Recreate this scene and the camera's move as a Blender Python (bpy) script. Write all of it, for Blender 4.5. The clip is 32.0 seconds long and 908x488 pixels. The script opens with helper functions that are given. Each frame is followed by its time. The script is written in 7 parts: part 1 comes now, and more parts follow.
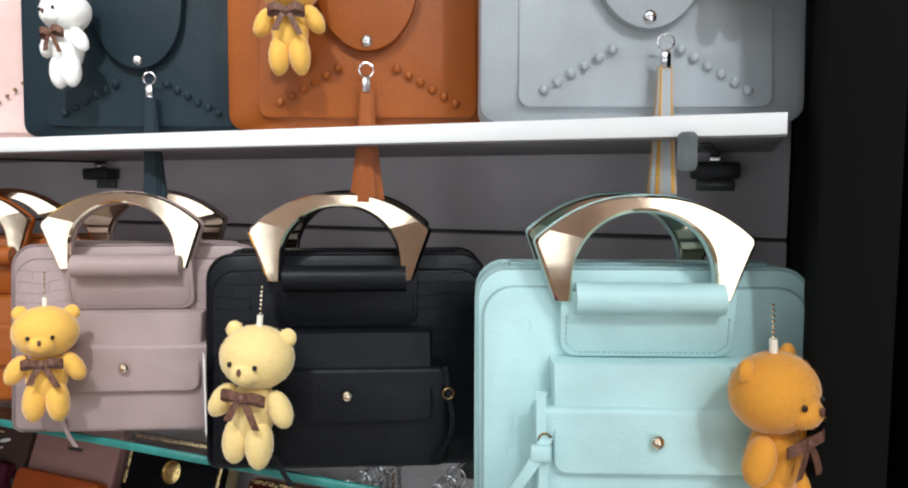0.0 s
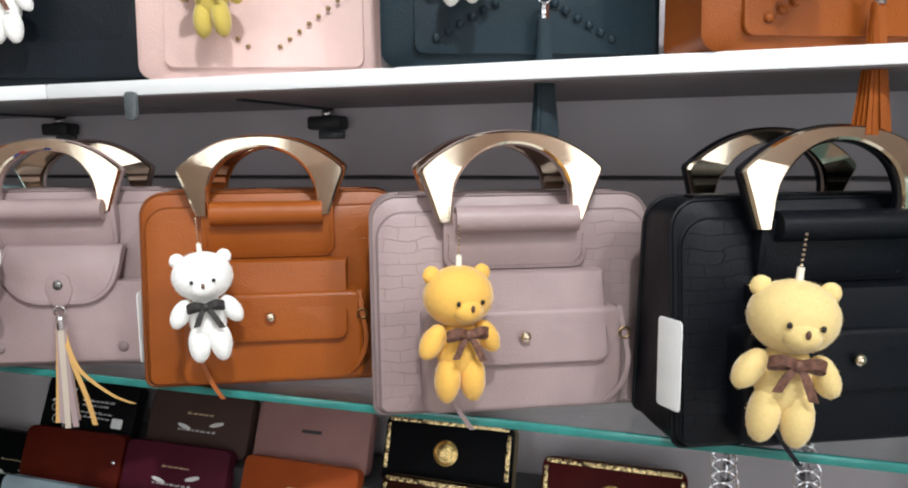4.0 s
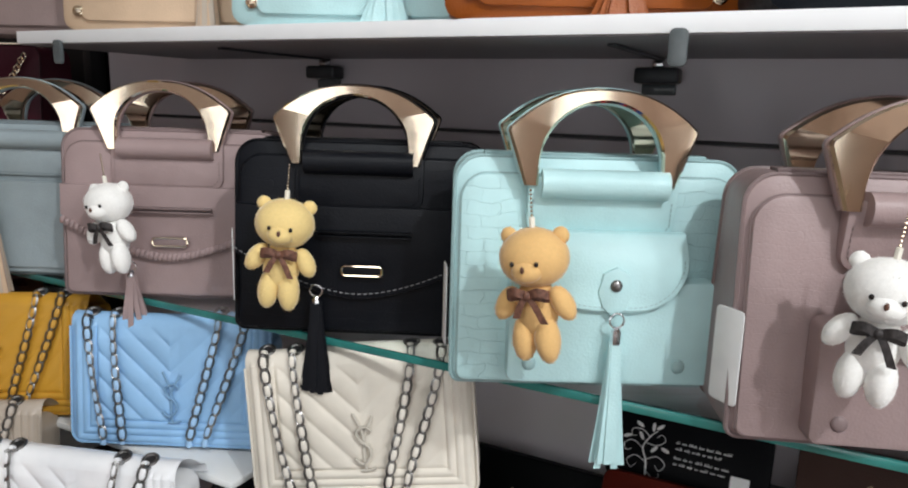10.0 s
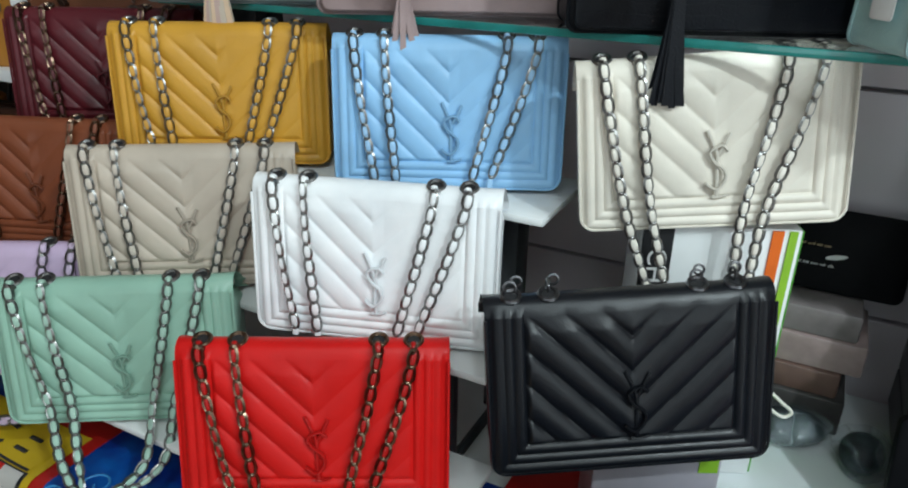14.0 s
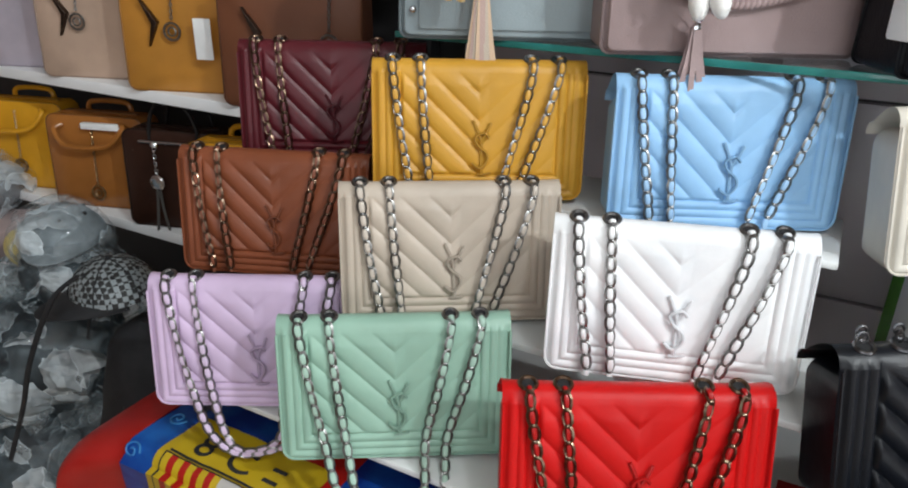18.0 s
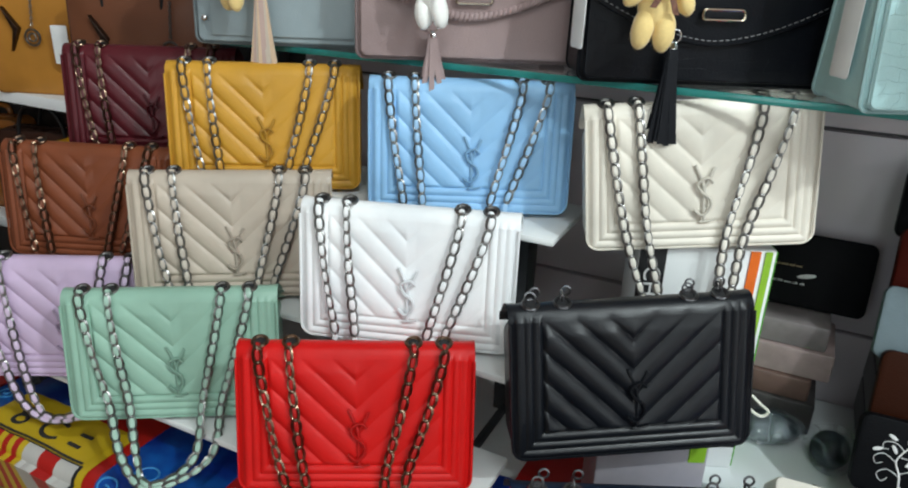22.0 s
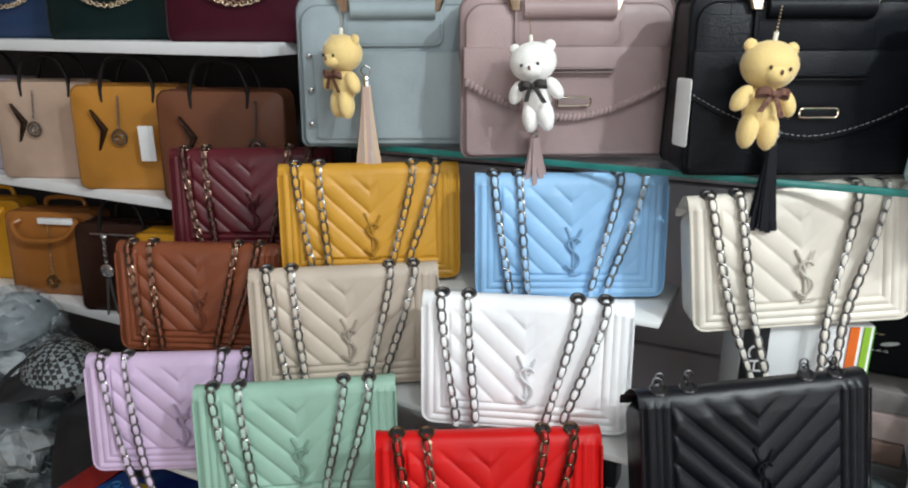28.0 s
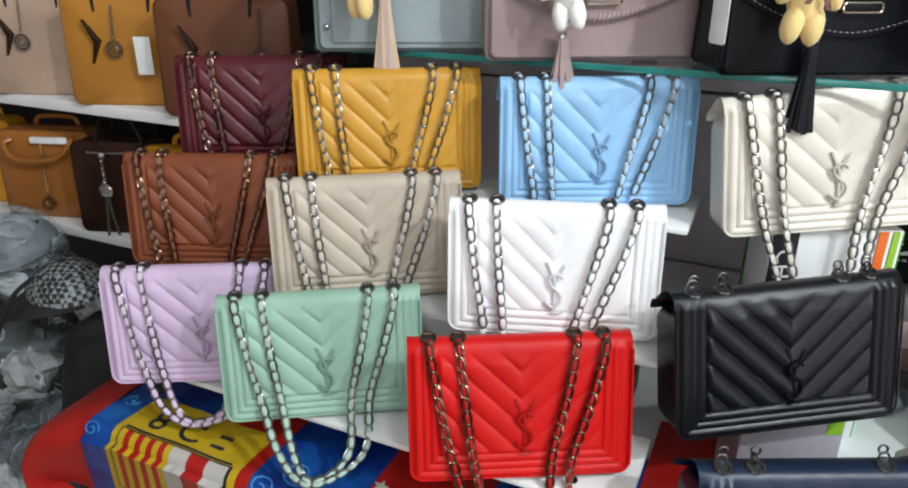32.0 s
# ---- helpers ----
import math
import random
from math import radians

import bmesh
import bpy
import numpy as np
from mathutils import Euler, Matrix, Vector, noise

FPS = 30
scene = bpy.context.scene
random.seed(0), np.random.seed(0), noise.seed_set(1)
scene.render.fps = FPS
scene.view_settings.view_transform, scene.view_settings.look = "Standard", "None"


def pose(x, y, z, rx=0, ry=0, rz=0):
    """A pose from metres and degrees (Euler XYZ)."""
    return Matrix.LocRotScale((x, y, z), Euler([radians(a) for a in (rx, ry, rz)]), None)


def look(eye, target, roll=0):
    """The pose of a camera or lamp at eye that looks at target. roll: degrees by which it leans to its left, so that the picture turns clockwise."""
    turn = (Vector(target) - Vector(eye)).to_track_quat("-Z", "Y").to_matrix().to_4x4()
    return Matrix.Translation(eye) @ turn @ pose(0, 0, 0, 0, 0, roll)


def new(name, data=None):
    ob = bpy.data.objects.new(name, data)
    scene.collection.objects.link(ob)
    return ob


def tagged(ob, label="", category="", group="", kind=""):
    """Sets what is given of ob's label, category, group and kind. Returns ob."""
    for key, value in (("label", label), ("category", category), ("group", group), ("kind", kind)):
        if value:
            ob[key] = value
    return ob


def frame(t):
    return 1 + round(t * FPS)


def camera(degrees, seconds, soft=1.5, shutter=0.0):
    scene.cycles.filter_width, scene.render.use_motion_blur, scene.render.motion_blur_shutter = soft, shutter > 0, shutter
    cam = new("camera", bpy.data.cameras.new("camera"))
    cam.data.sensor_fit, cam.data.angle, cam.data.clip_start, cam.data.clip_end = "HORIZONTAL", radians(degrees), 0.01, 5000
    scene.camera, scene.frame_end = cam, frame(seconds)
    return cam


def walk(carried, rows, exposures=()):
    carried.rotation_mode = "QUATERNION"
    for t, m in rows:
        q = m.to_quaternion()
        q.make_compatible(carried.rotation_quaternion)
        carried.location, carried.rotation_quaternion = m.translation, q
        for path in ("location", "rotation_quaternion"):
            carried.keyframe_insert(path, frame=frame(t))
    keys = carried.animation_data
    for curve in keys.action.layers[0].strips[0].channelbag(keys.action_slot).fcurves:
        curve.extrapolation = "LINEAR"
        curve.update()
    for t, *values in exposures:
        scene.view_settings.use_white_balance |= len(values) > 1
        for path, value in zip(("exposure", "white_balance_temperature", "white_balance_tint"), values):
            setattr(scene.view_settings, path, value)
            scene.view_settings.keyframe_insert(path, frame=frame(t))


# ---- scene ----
cam = camera(64.9, 32.0, soft=2.0)
METRES, EYE, TILT, LEAN, TURN = 4.4, 1.5, -5.0, 0.0, 22.2
ROWS = [
    (0.0, 0.0, 0.0, 0.0, 0.0, 0.0, -0.0),
    (0.5, -0.0014, 0.0008, -0.0108, -0.53, -2.83, 0.2),
    (1.0, -0.007, 0.0022, -0.0133, 0.1, -3.02, 0.02),
    (1.5, -0.0194, 0.0045, -0.0123, 0.56, -3.35, -1.1),
    (2.0, -0.0365, 0.0063, -0.0108, 0.68, -2.8, -1.25),
    (2.5, -0.0627, 0.0074, -0.0089, -0.12, -1.7, -0.97),
    (4.5, -0.1258, 0.0345, -0.0039, -4.57, -2.99, 1.16),
    (5.0, -0.1391, 0.0404, -0.0032, -2.06, -3.7, 0.72),
    (5.5, -0.1526, 0.0494, -0.0019, -0.35, -3.29, 0.2),
    (6.0, -0.1662, 0.0556, -0.0026, 3.43, -4.88, -1.14),
    (6.5, -0.1841, 0.0604, 0.0014, 3.89, -3.96, -0.57),
    (7.0, -0.2012, 0.0641, 0.0022, 2.08, -3.86, -0.29),
    (7.5, -0.2184, 0.064, 0.0001, -0.68, -4.48, -0.2),
    (8.0, -0.2342, 0.0691, -0.0001, 0.85, -4.08, -1.44),
    (8.5, -0.2519, 0.0804, 0.0018, 4.48, -4.09, -0.26),
    (9.0, -0.266, 0.0904, 0.0022, 3.12, -4.87, -0.54),
    (9.5, -0.2767, 0.1009, 0.003, 3.21, -4.78, -0.85),
    (10.0, -0.2868, 0.1075, 0.0033, 5.14, -6.32, -2.13),
    (10.5, -0.3008, 0.1141, 0.0048, 5.42, -5.9, -1.74),
    (11.0, -0.3192, 0.1209, 0.0101, 5.53, -4.99, -1.26),
    (11.5, -0.3404, 0.1252, 0.0122, 6.85, -5.3, -0.52),
    (12.0, -0.3546, 0.1276, 0.0126, 7.37, -4.81, 0.03),
    (12.5, -0.3627, 0.1243, 0.0029, 5.28, -5.84, -0.84),
    (13.0, -0.373, 0.1208, -0.014, 7.74, -12.39, 0.3),
    (13.5, -0.3734, 0.1195, -0.0271, 7.35, -15.68, -0.33),
    (14.0, -0.3706, 0.1211, -0.0354, 5.44, -19.26, -1.28),
    (14.5, -0.3664, 0.1198, -0.0434, 2.57, -23.69, -0.04),
    (16.5, -0.3789, 0.1045, -0.0435, 7.5, -25.34, 1.84),
    (17.0, -0.4172, 0.1054, -0.0387, 3.68, -22.08, 0.98),
    (17.5, -0.4342, 0.1095, -0.034, 3.27, -21.19, -0.61),
    (18.0, -0.4425, 0.1165, -0.0295, 6.28, -18.57, -1.51),
    (18.5, -0.4439, 0.1233, -0.0293, 6.86, -18.2, -2.83),
    (19.0, -0.4446, 0.1246, -0.0278, 7.26, -17.2, -2.92),
    (19.5, -0.4466, 0.1237, -0.0263, 8.2, -16.55, -3.17),
    (20.0, -0.4476, 0.1221, -0.0206, 8.09, -14.12, -2.07),
    (20.5, -0.4448, 0.1228, -0.0232, 5.84, -14.78, -2.13),
    (21.0, -0.4403, 0.1208, -0.0213, 1.14, -13.97, -2.06),
    (21.5, -0.424, 0.1132, -0.024, 1.46, -15.76, -0.49),
    (22.0, -0.3801, 0.0953, -0.029, 4.14, -17.38, -2.23),
    (22.5, -0.347, 0.0753, -0.0315, 8.58, -19.56, -0.34),
    (23.0, -0.3299, 0.0629, -0.0363, 8.31, -18.74, 0.57),
    (23.5, -0.3247, 0.064, -0.036, 7.94, -20.64, 1.31),
    (24.0, -0.3285, 0.0627, -0.035, 10.06, -21.59, 1.57),
    (24.5, -0.3258, 0.0629, -0.0346, 8.55, -21.3, 1.73),
    (25.0, -0.3208, 0.0635, -0.0304, 7.39, -19.14, 0.73),
    (25.5, -0.3237, 0.0666, -0.0256, 8.0, -16.98, 0.01),
    (26.0, -0.3333, 0.0677, -0.0197, 10.06, -12.75, 0.72),
    (26.5, -0.3383, 0.0653, -0.0194, 10.87, -11.29, -0.48),
    (28.5, -0.4254, 0.0825, -0.0164, 2.63, -13.4, 0.03),
    (29.0, -0.4184, 0.071, -0.0219, 4.49, -14.27, -1.08),
    (29.5, -0.3855, 0.0526, -0.0316, 6.51, -16.74, -2.96),
    (30.0, -0.363, 0.042, -0.0322, 7.44, -18.62, -2.68),
    (30.5, -0.3594, 0.0416, -0.0297, 6.96, -18.49, -1.48),
    (31.0, -0.3728, 0.0477, -0.0293, 7.89, -18.14, -1.81),
    (31.5, -0.3972, 0.0672, -0.028, 5.36, -17.44, -1.14),
    (32.0, -0.4249, 0.0857, -0.0259, 2.54, -18.16, -0.17),
]
walk(cam, [(t, pose(0, 0, EYE, TILT, LEAN, TURN) @ pose(METRES * x, METRES * y, METRES * z, 90 + pitch, roll, yaw)) for t, x, y, z, yaw, pitch, roll in ROWS],
     [(0.0, -0.12, 6500, 10), (3.0, -0.08, 6550, 11), (6.0, -0.16, 6400, 8), (9.0, -0.29, 6500, 10), (10.0, -0.28, 6600, 12), (11.0, -0.24, 6600, 12), (12.0, -0.14, 6400, 8), (13.0, -0.10, 6100, 1), (14.0, -0.12, 6050, 0), (17.0, 0.18, 6450, 9), (20.0, 0.12, 6350, 8), (22.0, 0.0, 6300, 3), (24.0, 0.14, 6450, 9), (26.0, 0.14, 6550, 11), (28.0, 0.12, 6400, 8), (30.0, 0.14, 6350, 8), (32.0, 0.26, 6400, 8)])

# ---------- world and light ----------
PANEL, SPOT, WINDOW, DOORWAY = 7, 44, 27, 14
world = bpy.data.worlds.new("shop_air")
scene.world = world
world.use_nodes = True
world.node_tree.nodes["Background"].inputs[0].default_value = (0.8, 0.85, 0.9, 1)
world.node_tree.nodes["Background"].inputs[1].default_value = 0.02


def area_lamp(name, place, target, power, sx, sy, colour=(0.92, 0.98, 1.0)):
    data = bpy.data.lights.new(name, "AREA")
    data.shape, data.size, data.size_y, data.energy, data.color = "RECTANGLE", sx, sy, power, colour
    ob = new(name, data)
    ob.matrix_world = look(place, target)
    return ob


for px, k in ((-3.9, 0.2), (-1.3, 1.0), (-0.1, 0.6), (1.1, 0.45)):
    area_lamp("ceiling_panel_light", (px, -0.75, 2.76), (px, -0.65, 0), PANEL * k, 0.6, 0.6)
    area_lamp("ceiling_panel_light", (px, -1.9, 2.76), (px, -1.8, 0), PANEL * k, 0.6, 0.6)
for px, k in ((-1.4, 0.5), (-0.2, 2.5), (0.8, 1.1), (1.5, 0.75)):
    data = bpy.data.lights.new("ceiling_spot_light", "SPOT")
    data.energy, data.spot_size, data.spot_blend, data.shadow_soft_size, data.color = SPOT * k, radians(92), 0.8, 0.04, (0.93, 0.98, 1.0)
    new("ceiling_spot_light", data).matrix_world = look((px, -0.5, 2.74), (px - 1.6, 0.75, 1.3))
# lamps in unseen windows added opposite the shelves, for front light and handle glare
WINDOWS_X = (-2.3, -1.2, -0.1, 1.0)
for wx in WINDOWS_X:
    area_lamp("added_window_light", (wx, -2.58, 1.5), (wx, 1.0, 1.5), WINDOW / 4, 0.46, 2.0, (0.92, 0.97, 1.0))
# lamp in an unseen end-wall door, added for side light and bright handle faces
area_lamp("added_door_light", (1.57, -1.25, 1.1), (-1.5, 0.6, 1.2), DOORWAY, 0.8, 2.0, (0.92, 0.97, 1.0))


# ---------- materials ----------
MATS = {}


def nodes_of(name):
    m = bpy.data.materials.new(name)
    m.use_nodes = True
    t = m.node_tree
    b = t.nodes["Principled BSDF"]
    tc = t.nodes.new("ShaderNodeTexCoord")
    return m, t, b, tc


def add_noise(t, tc, scale, detail=3.0, rough=0.55):
    n = t.nodes.new("ShaderNodeTexNoise")
    n.inputs["Scale"].default_value, n.inputs["Detail"].default_value, n.inputs["Roughness"].default_value = scale, detail, rough
    t.links.new(tc.outputs["Object"], n.inputs["Vector"])
    return n


def tint(t, fac, c0, c1, lo=0.3, hi=0.7):
    r = t.nodes.new("ShaderNodeValToRGB")
    r.color_ramp.elements[0].position, r.color_ramp.elements[1].position = lo, hi
    r.color_ramp.elements[0].color, r.color_ramp.elements[1].color = (*c0, 1), (*c1, 1)
    t.links.new(fac, r.inputs[0])
    return r


def bump(t, b, height, strength, distance=0.001, prior=None):
    k = t.nodes.new("ShaderNodeBump")
    k.inputs["Strength"].default_value, k.inputs["Distance"].default_value = strength, distance
    t.links.new(height, k.inputs["Height"])
    if prior is not None:
        t.links.new(prior.outputs[0], k.inputs["Normal"])
    t.links.new(k.outputs[0], b.inputs["Normal"])
    return k


def mixed(a, b, f):
    return tuple(x * (1 - f) + y * f for x, y in zip(a, b))


def lifted(a, f):
    return tuple(min(1.0, x * (1 + f)) for x in a)


def leather(name, colour, rough=0.42, grain=420, relief=0.25, croc=0.0, shine=None):
    key = ("leather", name)
    if key in MATS:
        return MATS[key]
    m, t, b, tc = nodes_of(name)
    n1 = add_noise(t, tc, 9, 4)
    r = tint(t, n1.outputs[0], mixed(colour, (0, 0, 0), 0.14), lifted(colour, 0.10))
    t.links.new(r.outputs[0], b.inputs["Base Color"])
    n2 = add_noise(t, tc, 60, 4)
    rr = t.nodes.new("ShaderNodeMapRange")
    rr.inputs[3].default_value, rr.inputs[4].default_value = rough - 0.07, rough + 0.1
    t.links.new(n2.outputs[0], rr.inputs[0])
    t.links.new(rr.outputs[0], b.inputs["Roughness"])
    b.inputs["Specular IOR Level"].default_value = shine or (0.36 if max(colour) > 0.1 else 0.18)
    v = t.nodes.new("ShaderNodeTexVoronoi")
    v.inputs["Scale"].default_value = grain
    t.links.new(tc.outputs["Object"], v.inputs["Vector"])
    k = bump(t, b, v.outputs["Distance"], relief, 0.0008)
    k2 = bump(t, b, n2.outputs[0], 0.25, 0.0015, k)
    if croc:
        sp, cb = t.nodes.new("ShaderNodeSeparateXYZ"), t.nodes.new("ShaderNodeCombineXYZ")
        wob = add_noise(t, tc, 26, 2)
        ad = t.nodes.new("ShaderNodeMath")
        ad.operation, ad.inputs[1].default_value = "MULTIPLY_ADD", 0.016
        shift = t.nodes.new("ShaderNodeMath")
        shift.operation, shift.inputs[1].default_value = "MULTIPLY_ADD", 0.03
        t.links.new(wob.outputs[0], shift.inputs[0])
        t.links.new(sp.outputs[0], shift.inputs[2])
        t.links.new(tc.outputs["Object"], sp.inputs[0])
        t.links.new(shift.outputs[0], cb.inputs[0])
        t.links.new(wob.outputs[0], ad.inputs[0])
        t.links.new(sp.outputs[2], ad.inputs[2])
        t.links.new(ad.outputs[0], cb.inputs[1])
        br = t.nodes.new("ShaderNodeTexBrick")
        br.inputs["Scale"].default_value = 1.0
        br.inputs["Brick Width"].default_value, br.inputs["Row Height"].default_value = 0.034, 0.0125
        br.inputs["Mortar Size"].default_value, br.inputs["Mortar Smooth"].default_value = 0.0004, 0.8
        t.links.new(cb.outputs[0], br.inputs["Vector"])
        inv = t.nodes.new("ShaderNodeMath")
        inv.operation, inv.inputs[0].default_value = "SUBTRACT", 1.0
        t.links.new(br.outputs["Fac"], inv.inputs[1])
        bump(t, b, inv.outputs[0], min(1.0, croc * 1.5), 0.0012, k2)
    MATS[key] = m
    return m


def plain(name, colour, rough=0.5, metal=0.0, vary=0.08, scale=25, relief=0.08, coat=0.0):
    key = ("plain", name)
    if key in MATS:
        return MATS[key]
    m, t, b, tc = nodes_of(name)
    n1 = add_noise(t, tc, scale, 4)
    r = tint(t, n1.outputs[0], mixed(colour, (0, 0, 0), vary), lifted(colour, vary))
    t.links.new(r.outputs[0], b.inputs["Base Color"])
    b.inputs["Roughness"].default_value, b.inputs["Metallic"].default_value = rough, metal
    b.inputs["Coat Weight"].default_value = coat
    n2 = add_noise(t, tc, scale * 12, 3)
    if relief:
        bump(t, b, n2.outputs[0], relief, 0.0006)
    MATS[key] = m
    return m


def plush(name, colour):
    m, t, b, tc = nodes_of(name)
    n1 = add_noise(t, tc, 340, 5, 0.7)
    r = tint(t, n1.outputs[0], mixed(colour, (0, 0, 0), 0.05), lifted(colour, 0.06))
    t.links.new(r.outputs[0], b.inputs["Base Color"])
    b.inputs["Roughness"].default_value = 0.95
    b.inputs["Specular IOR Level"].default_value = 0.1
    b.inputs["Sheen Weight"].default_value, b.inputs["Sheen Roughness"].default_value = 0.7, 0.4
    bump(t, b, n1.outputs[0], 0.25, 0.0008)
    return m


def make_glass(name, colour, rough=0.0):
    m, t, b, tc = nodes_of(name)
    b.inputs["Transmission Weight"].default_value = 1.0
    b.inputs["Base Color"].default_value = (*colour, 1)
    b.inputs["Roughness"].default_value, b.inputs["IOR"].default_value = rough, 1.45
    return m


GOLD = plain("polished_gold", (0.87, 0.745, 0.575), 0.085, 1.0, 0.08, 30, 0.0)
gt = GOLD.node_tree
gtc = [n for n in gt.nodes if n.type == "TEX_COORD"][0]
bump(gt, gt.nodes["Principled BSDF"], add_noise(gt, gtc, 22, 2).outputs[0], 0.05, 0.004)
GILT = plain("bright_gilt", (0.78, 0.58, 0.25), 0.22, 1.0, 0.2, 120, 0.1)
GUN = plain("gunmetal", (0.25, 0.245, 0.24), 0.34, 1.0, 0.3, 300, 0.0)
BRASS = plain("antique_brass", (0.35, 0.24, 0.12), 0.3, 1.0, 0.3, 200, 0.0)
BRONZE = plain("dark_bronze", (0.19, 0.13, 0.09), 0.28, 1.0, 0.3, 200, 0.0)
CHROME = plain("bright_steel", (0.72, 0.72, 0.74), 0.15, 1.0, 0.1, 60, 0.0)
WHITE_BOARD = plain("white_laminate", (0.86, 0.87, 0.88), 0.3, 0, 0.04, 6, 0.02)
STAND_WHITE = plain("white_stand_board", (0.82, 0.83, 0.82), 0.35, 0, 0.06, 9, 0.03)
DARK_STEEL = plain("dark_steel", (0.045, 0.048, 0.052), 0.42, 0.3, 0.3, 30, 0.06)
BLACK_FRAME = plain("black_post_paint", (0.004, 0.004, 0.004), 0.85, 0, 0.15, 6, 0.03)
BLACK_FRAME.node_tree.nodes["Principled BSDF"].inputs["Specular IOR Level"].default_value = 0.1
PAPER = plain("white_tag_card", (0.85, 0.86, 0.86), 0.7, 0, 0.05, 30, 0.03)
INK = plain("silver_print", (0.72, 0.72, 0.72), 0.5, 0, 0.1, 90, 0.0)
GOLD_INK = plain("gold_print", (0.75, 0.6, 0.38), 0.35, 0.5, 0.1, 90, 0.0)
BLACK_INK = plain("black_print", (0.02, 0.02, 0.022), 0.5, 0, 0.1, 90, 0.0)
EYE_BLACK = plain("glossy_bead", (0.015, 0.01, 0.01), 0.15, 0, 0.1, 90, 0.0)
RIBBON = plain("brown_check_ribbon", (0.15, 0.065, 0.042), 0.55, 0, 0.5, 260, 0.2)
RIBBON_DARK = plain("dark_check_ribbon", (0.035, 0.03, 0.03), 0.55, 0, 0.6, 260, 0.2)
CAP = plain("cream_plastic", (0.85, 0.82, 0.72), 0.4, 0, 0.05, 60, 0.0)
GLASS = make_glass("shelf_glass", (0.93, 0.985, 0.97))
GLASS_EDGE = plain("green_glass_edge", (0.03, 0.22, 0.20), 0.2, 0, 0.25, 20, 0.02, 0.5)
CLEAR = make_glass("clear_plastic", (0.97, 0.98, 0.98), 0.05)

LILAC = (0.62, 0.47, 0.66)
COL = dict(mint=(0.50, 0.745, 0.76), black=(0.0055, 0.0065, 0.0095), mauve=(0.355, 0.262, 0.258), orange=(0.30, 0.073, 0.008), grey=(0.30, 0.36, 0.385),
           teal=(0.014, 0.026, 0.034), ink=(0.006, 0.009, 0.013), pink=(0.72, 0.50, 0.46), lightgrey=(0.40, 0.44, 0.47), beige=(0.62, 0.45, 0.31), taupe=(0.27, 0.20, 0.19),
           lilac=LILAC, green=(0.30, 0.48, 0.38), red=(0.56, 0.008, 0.008), navy=(0.008, 0.019, 0.047), sienna=(0.22, 0.062, 0.026),
           sand=(0.52, 0.44, 0.36), white=(0.92, 0.94, 0.97), burgundy=(0.095, 0.012, 0.018), yellow=(0.60, 0.31, 0.035), blue=(0.30, 0.53, 0.80), cream=(0.76, 0.71, 0.62))


# ---------- mesh helpers ----------
def mesh_of(name, verts, faces, mats, idx=None, smooth=True):
    me = bpy.data.meshes.new(name)
    me.from_pydata([tuple(v) for v in verts], [], faces)
    for m in (mats if isinstance(mats, (list, tuple)) else [mats]):
        me.materials.append(m)
    if idx is not None:
        me.polygons.foreach_set("material_index", idx)
    if smooth:
        me.shade_smooth()
        me.set_sharp_from_angle(angle=radians(38))
    me.update()
    return me


class Shape:
    """Vertices and faces that grow piece by piece, each piece with its material's number."""

    def __init__(self):
        self.v, self.f, self.m = [], [], []

    def add(self, verts, faces, mat=0):
        k = len(self.v)
        self.v += [Vector(p) for p in verts]
        self.f += [tuple(i + k for i in f) for f in faces]
        self.m += [mat] * len(faces)
        return self

    def moved(self, m):
        self.v = [m @ p for p in self.v]
        return self

    def _join(self, other, m):
        k = len(self.v)
        self.v += [m @ p for p in other.v] if m else other.v
        self.f += [tuple(i + k for i in f) for f in other.f]
        self.m += other.m
        return self

    def mesh(self, name, mats, smooth=True):
        return mesh_of(name, self.v, self.f, mats, self.m, smooth)


def part(name, shape, material, parent, label="", smooth=True):
    ob = new(name, shape if isinstance(shape, bpy.types.Mesh) else shape.mesh(name, material, smooth))
    ob.parent = parent
    if label:
        tagged(ob, label)
    return ob


def thing(name, label, category, group="", m=None, kind=""):
    ob = new(name)
    ob.empty_display_size = 0.02
    tagged(ob, label, category, group, kind)
    if m is not None:
        ob.matrix_world = m
    return ob


def solo(name, shape, material, label, category, group="", m=None, kind="", smooth=True):
    ob = new(name, shape.mesh(name, material, smooth))
    tagged(ob, label, category, group, kind)
    if m is not None:
        ob.matrix_world = m
    return ob


def box(x0, x1, y0, y1, z0, z1, r=0.0, seg=2, mat=0):
    s = Shape()
    bm = bmesh.new()
    bmesh.ops.create_cube(bm, size=1.0)
    bmesh.ops.scale(bm, vec=(x1 - x0, y1 - y0, z1 - z0), verts=bm.verts)
    bmesh.ops.translate(bm, vec=((x0 + x1) / 2, (y0 + y1) / 2, (z0 + z1) / 2), verts=bm.verts)
    if r:
        bmesh.ops.bevel(bm, geom=bm.edges[:], offset=r, segments=seg, affect="EDGES", profile=0.5)
    bm.verts.index_update()
    s.add([v.co.copy() for v in bm.verts], [tuple(v.index for v in f.verts) for f in bm.faces], mat)
    bm.free()
    return s


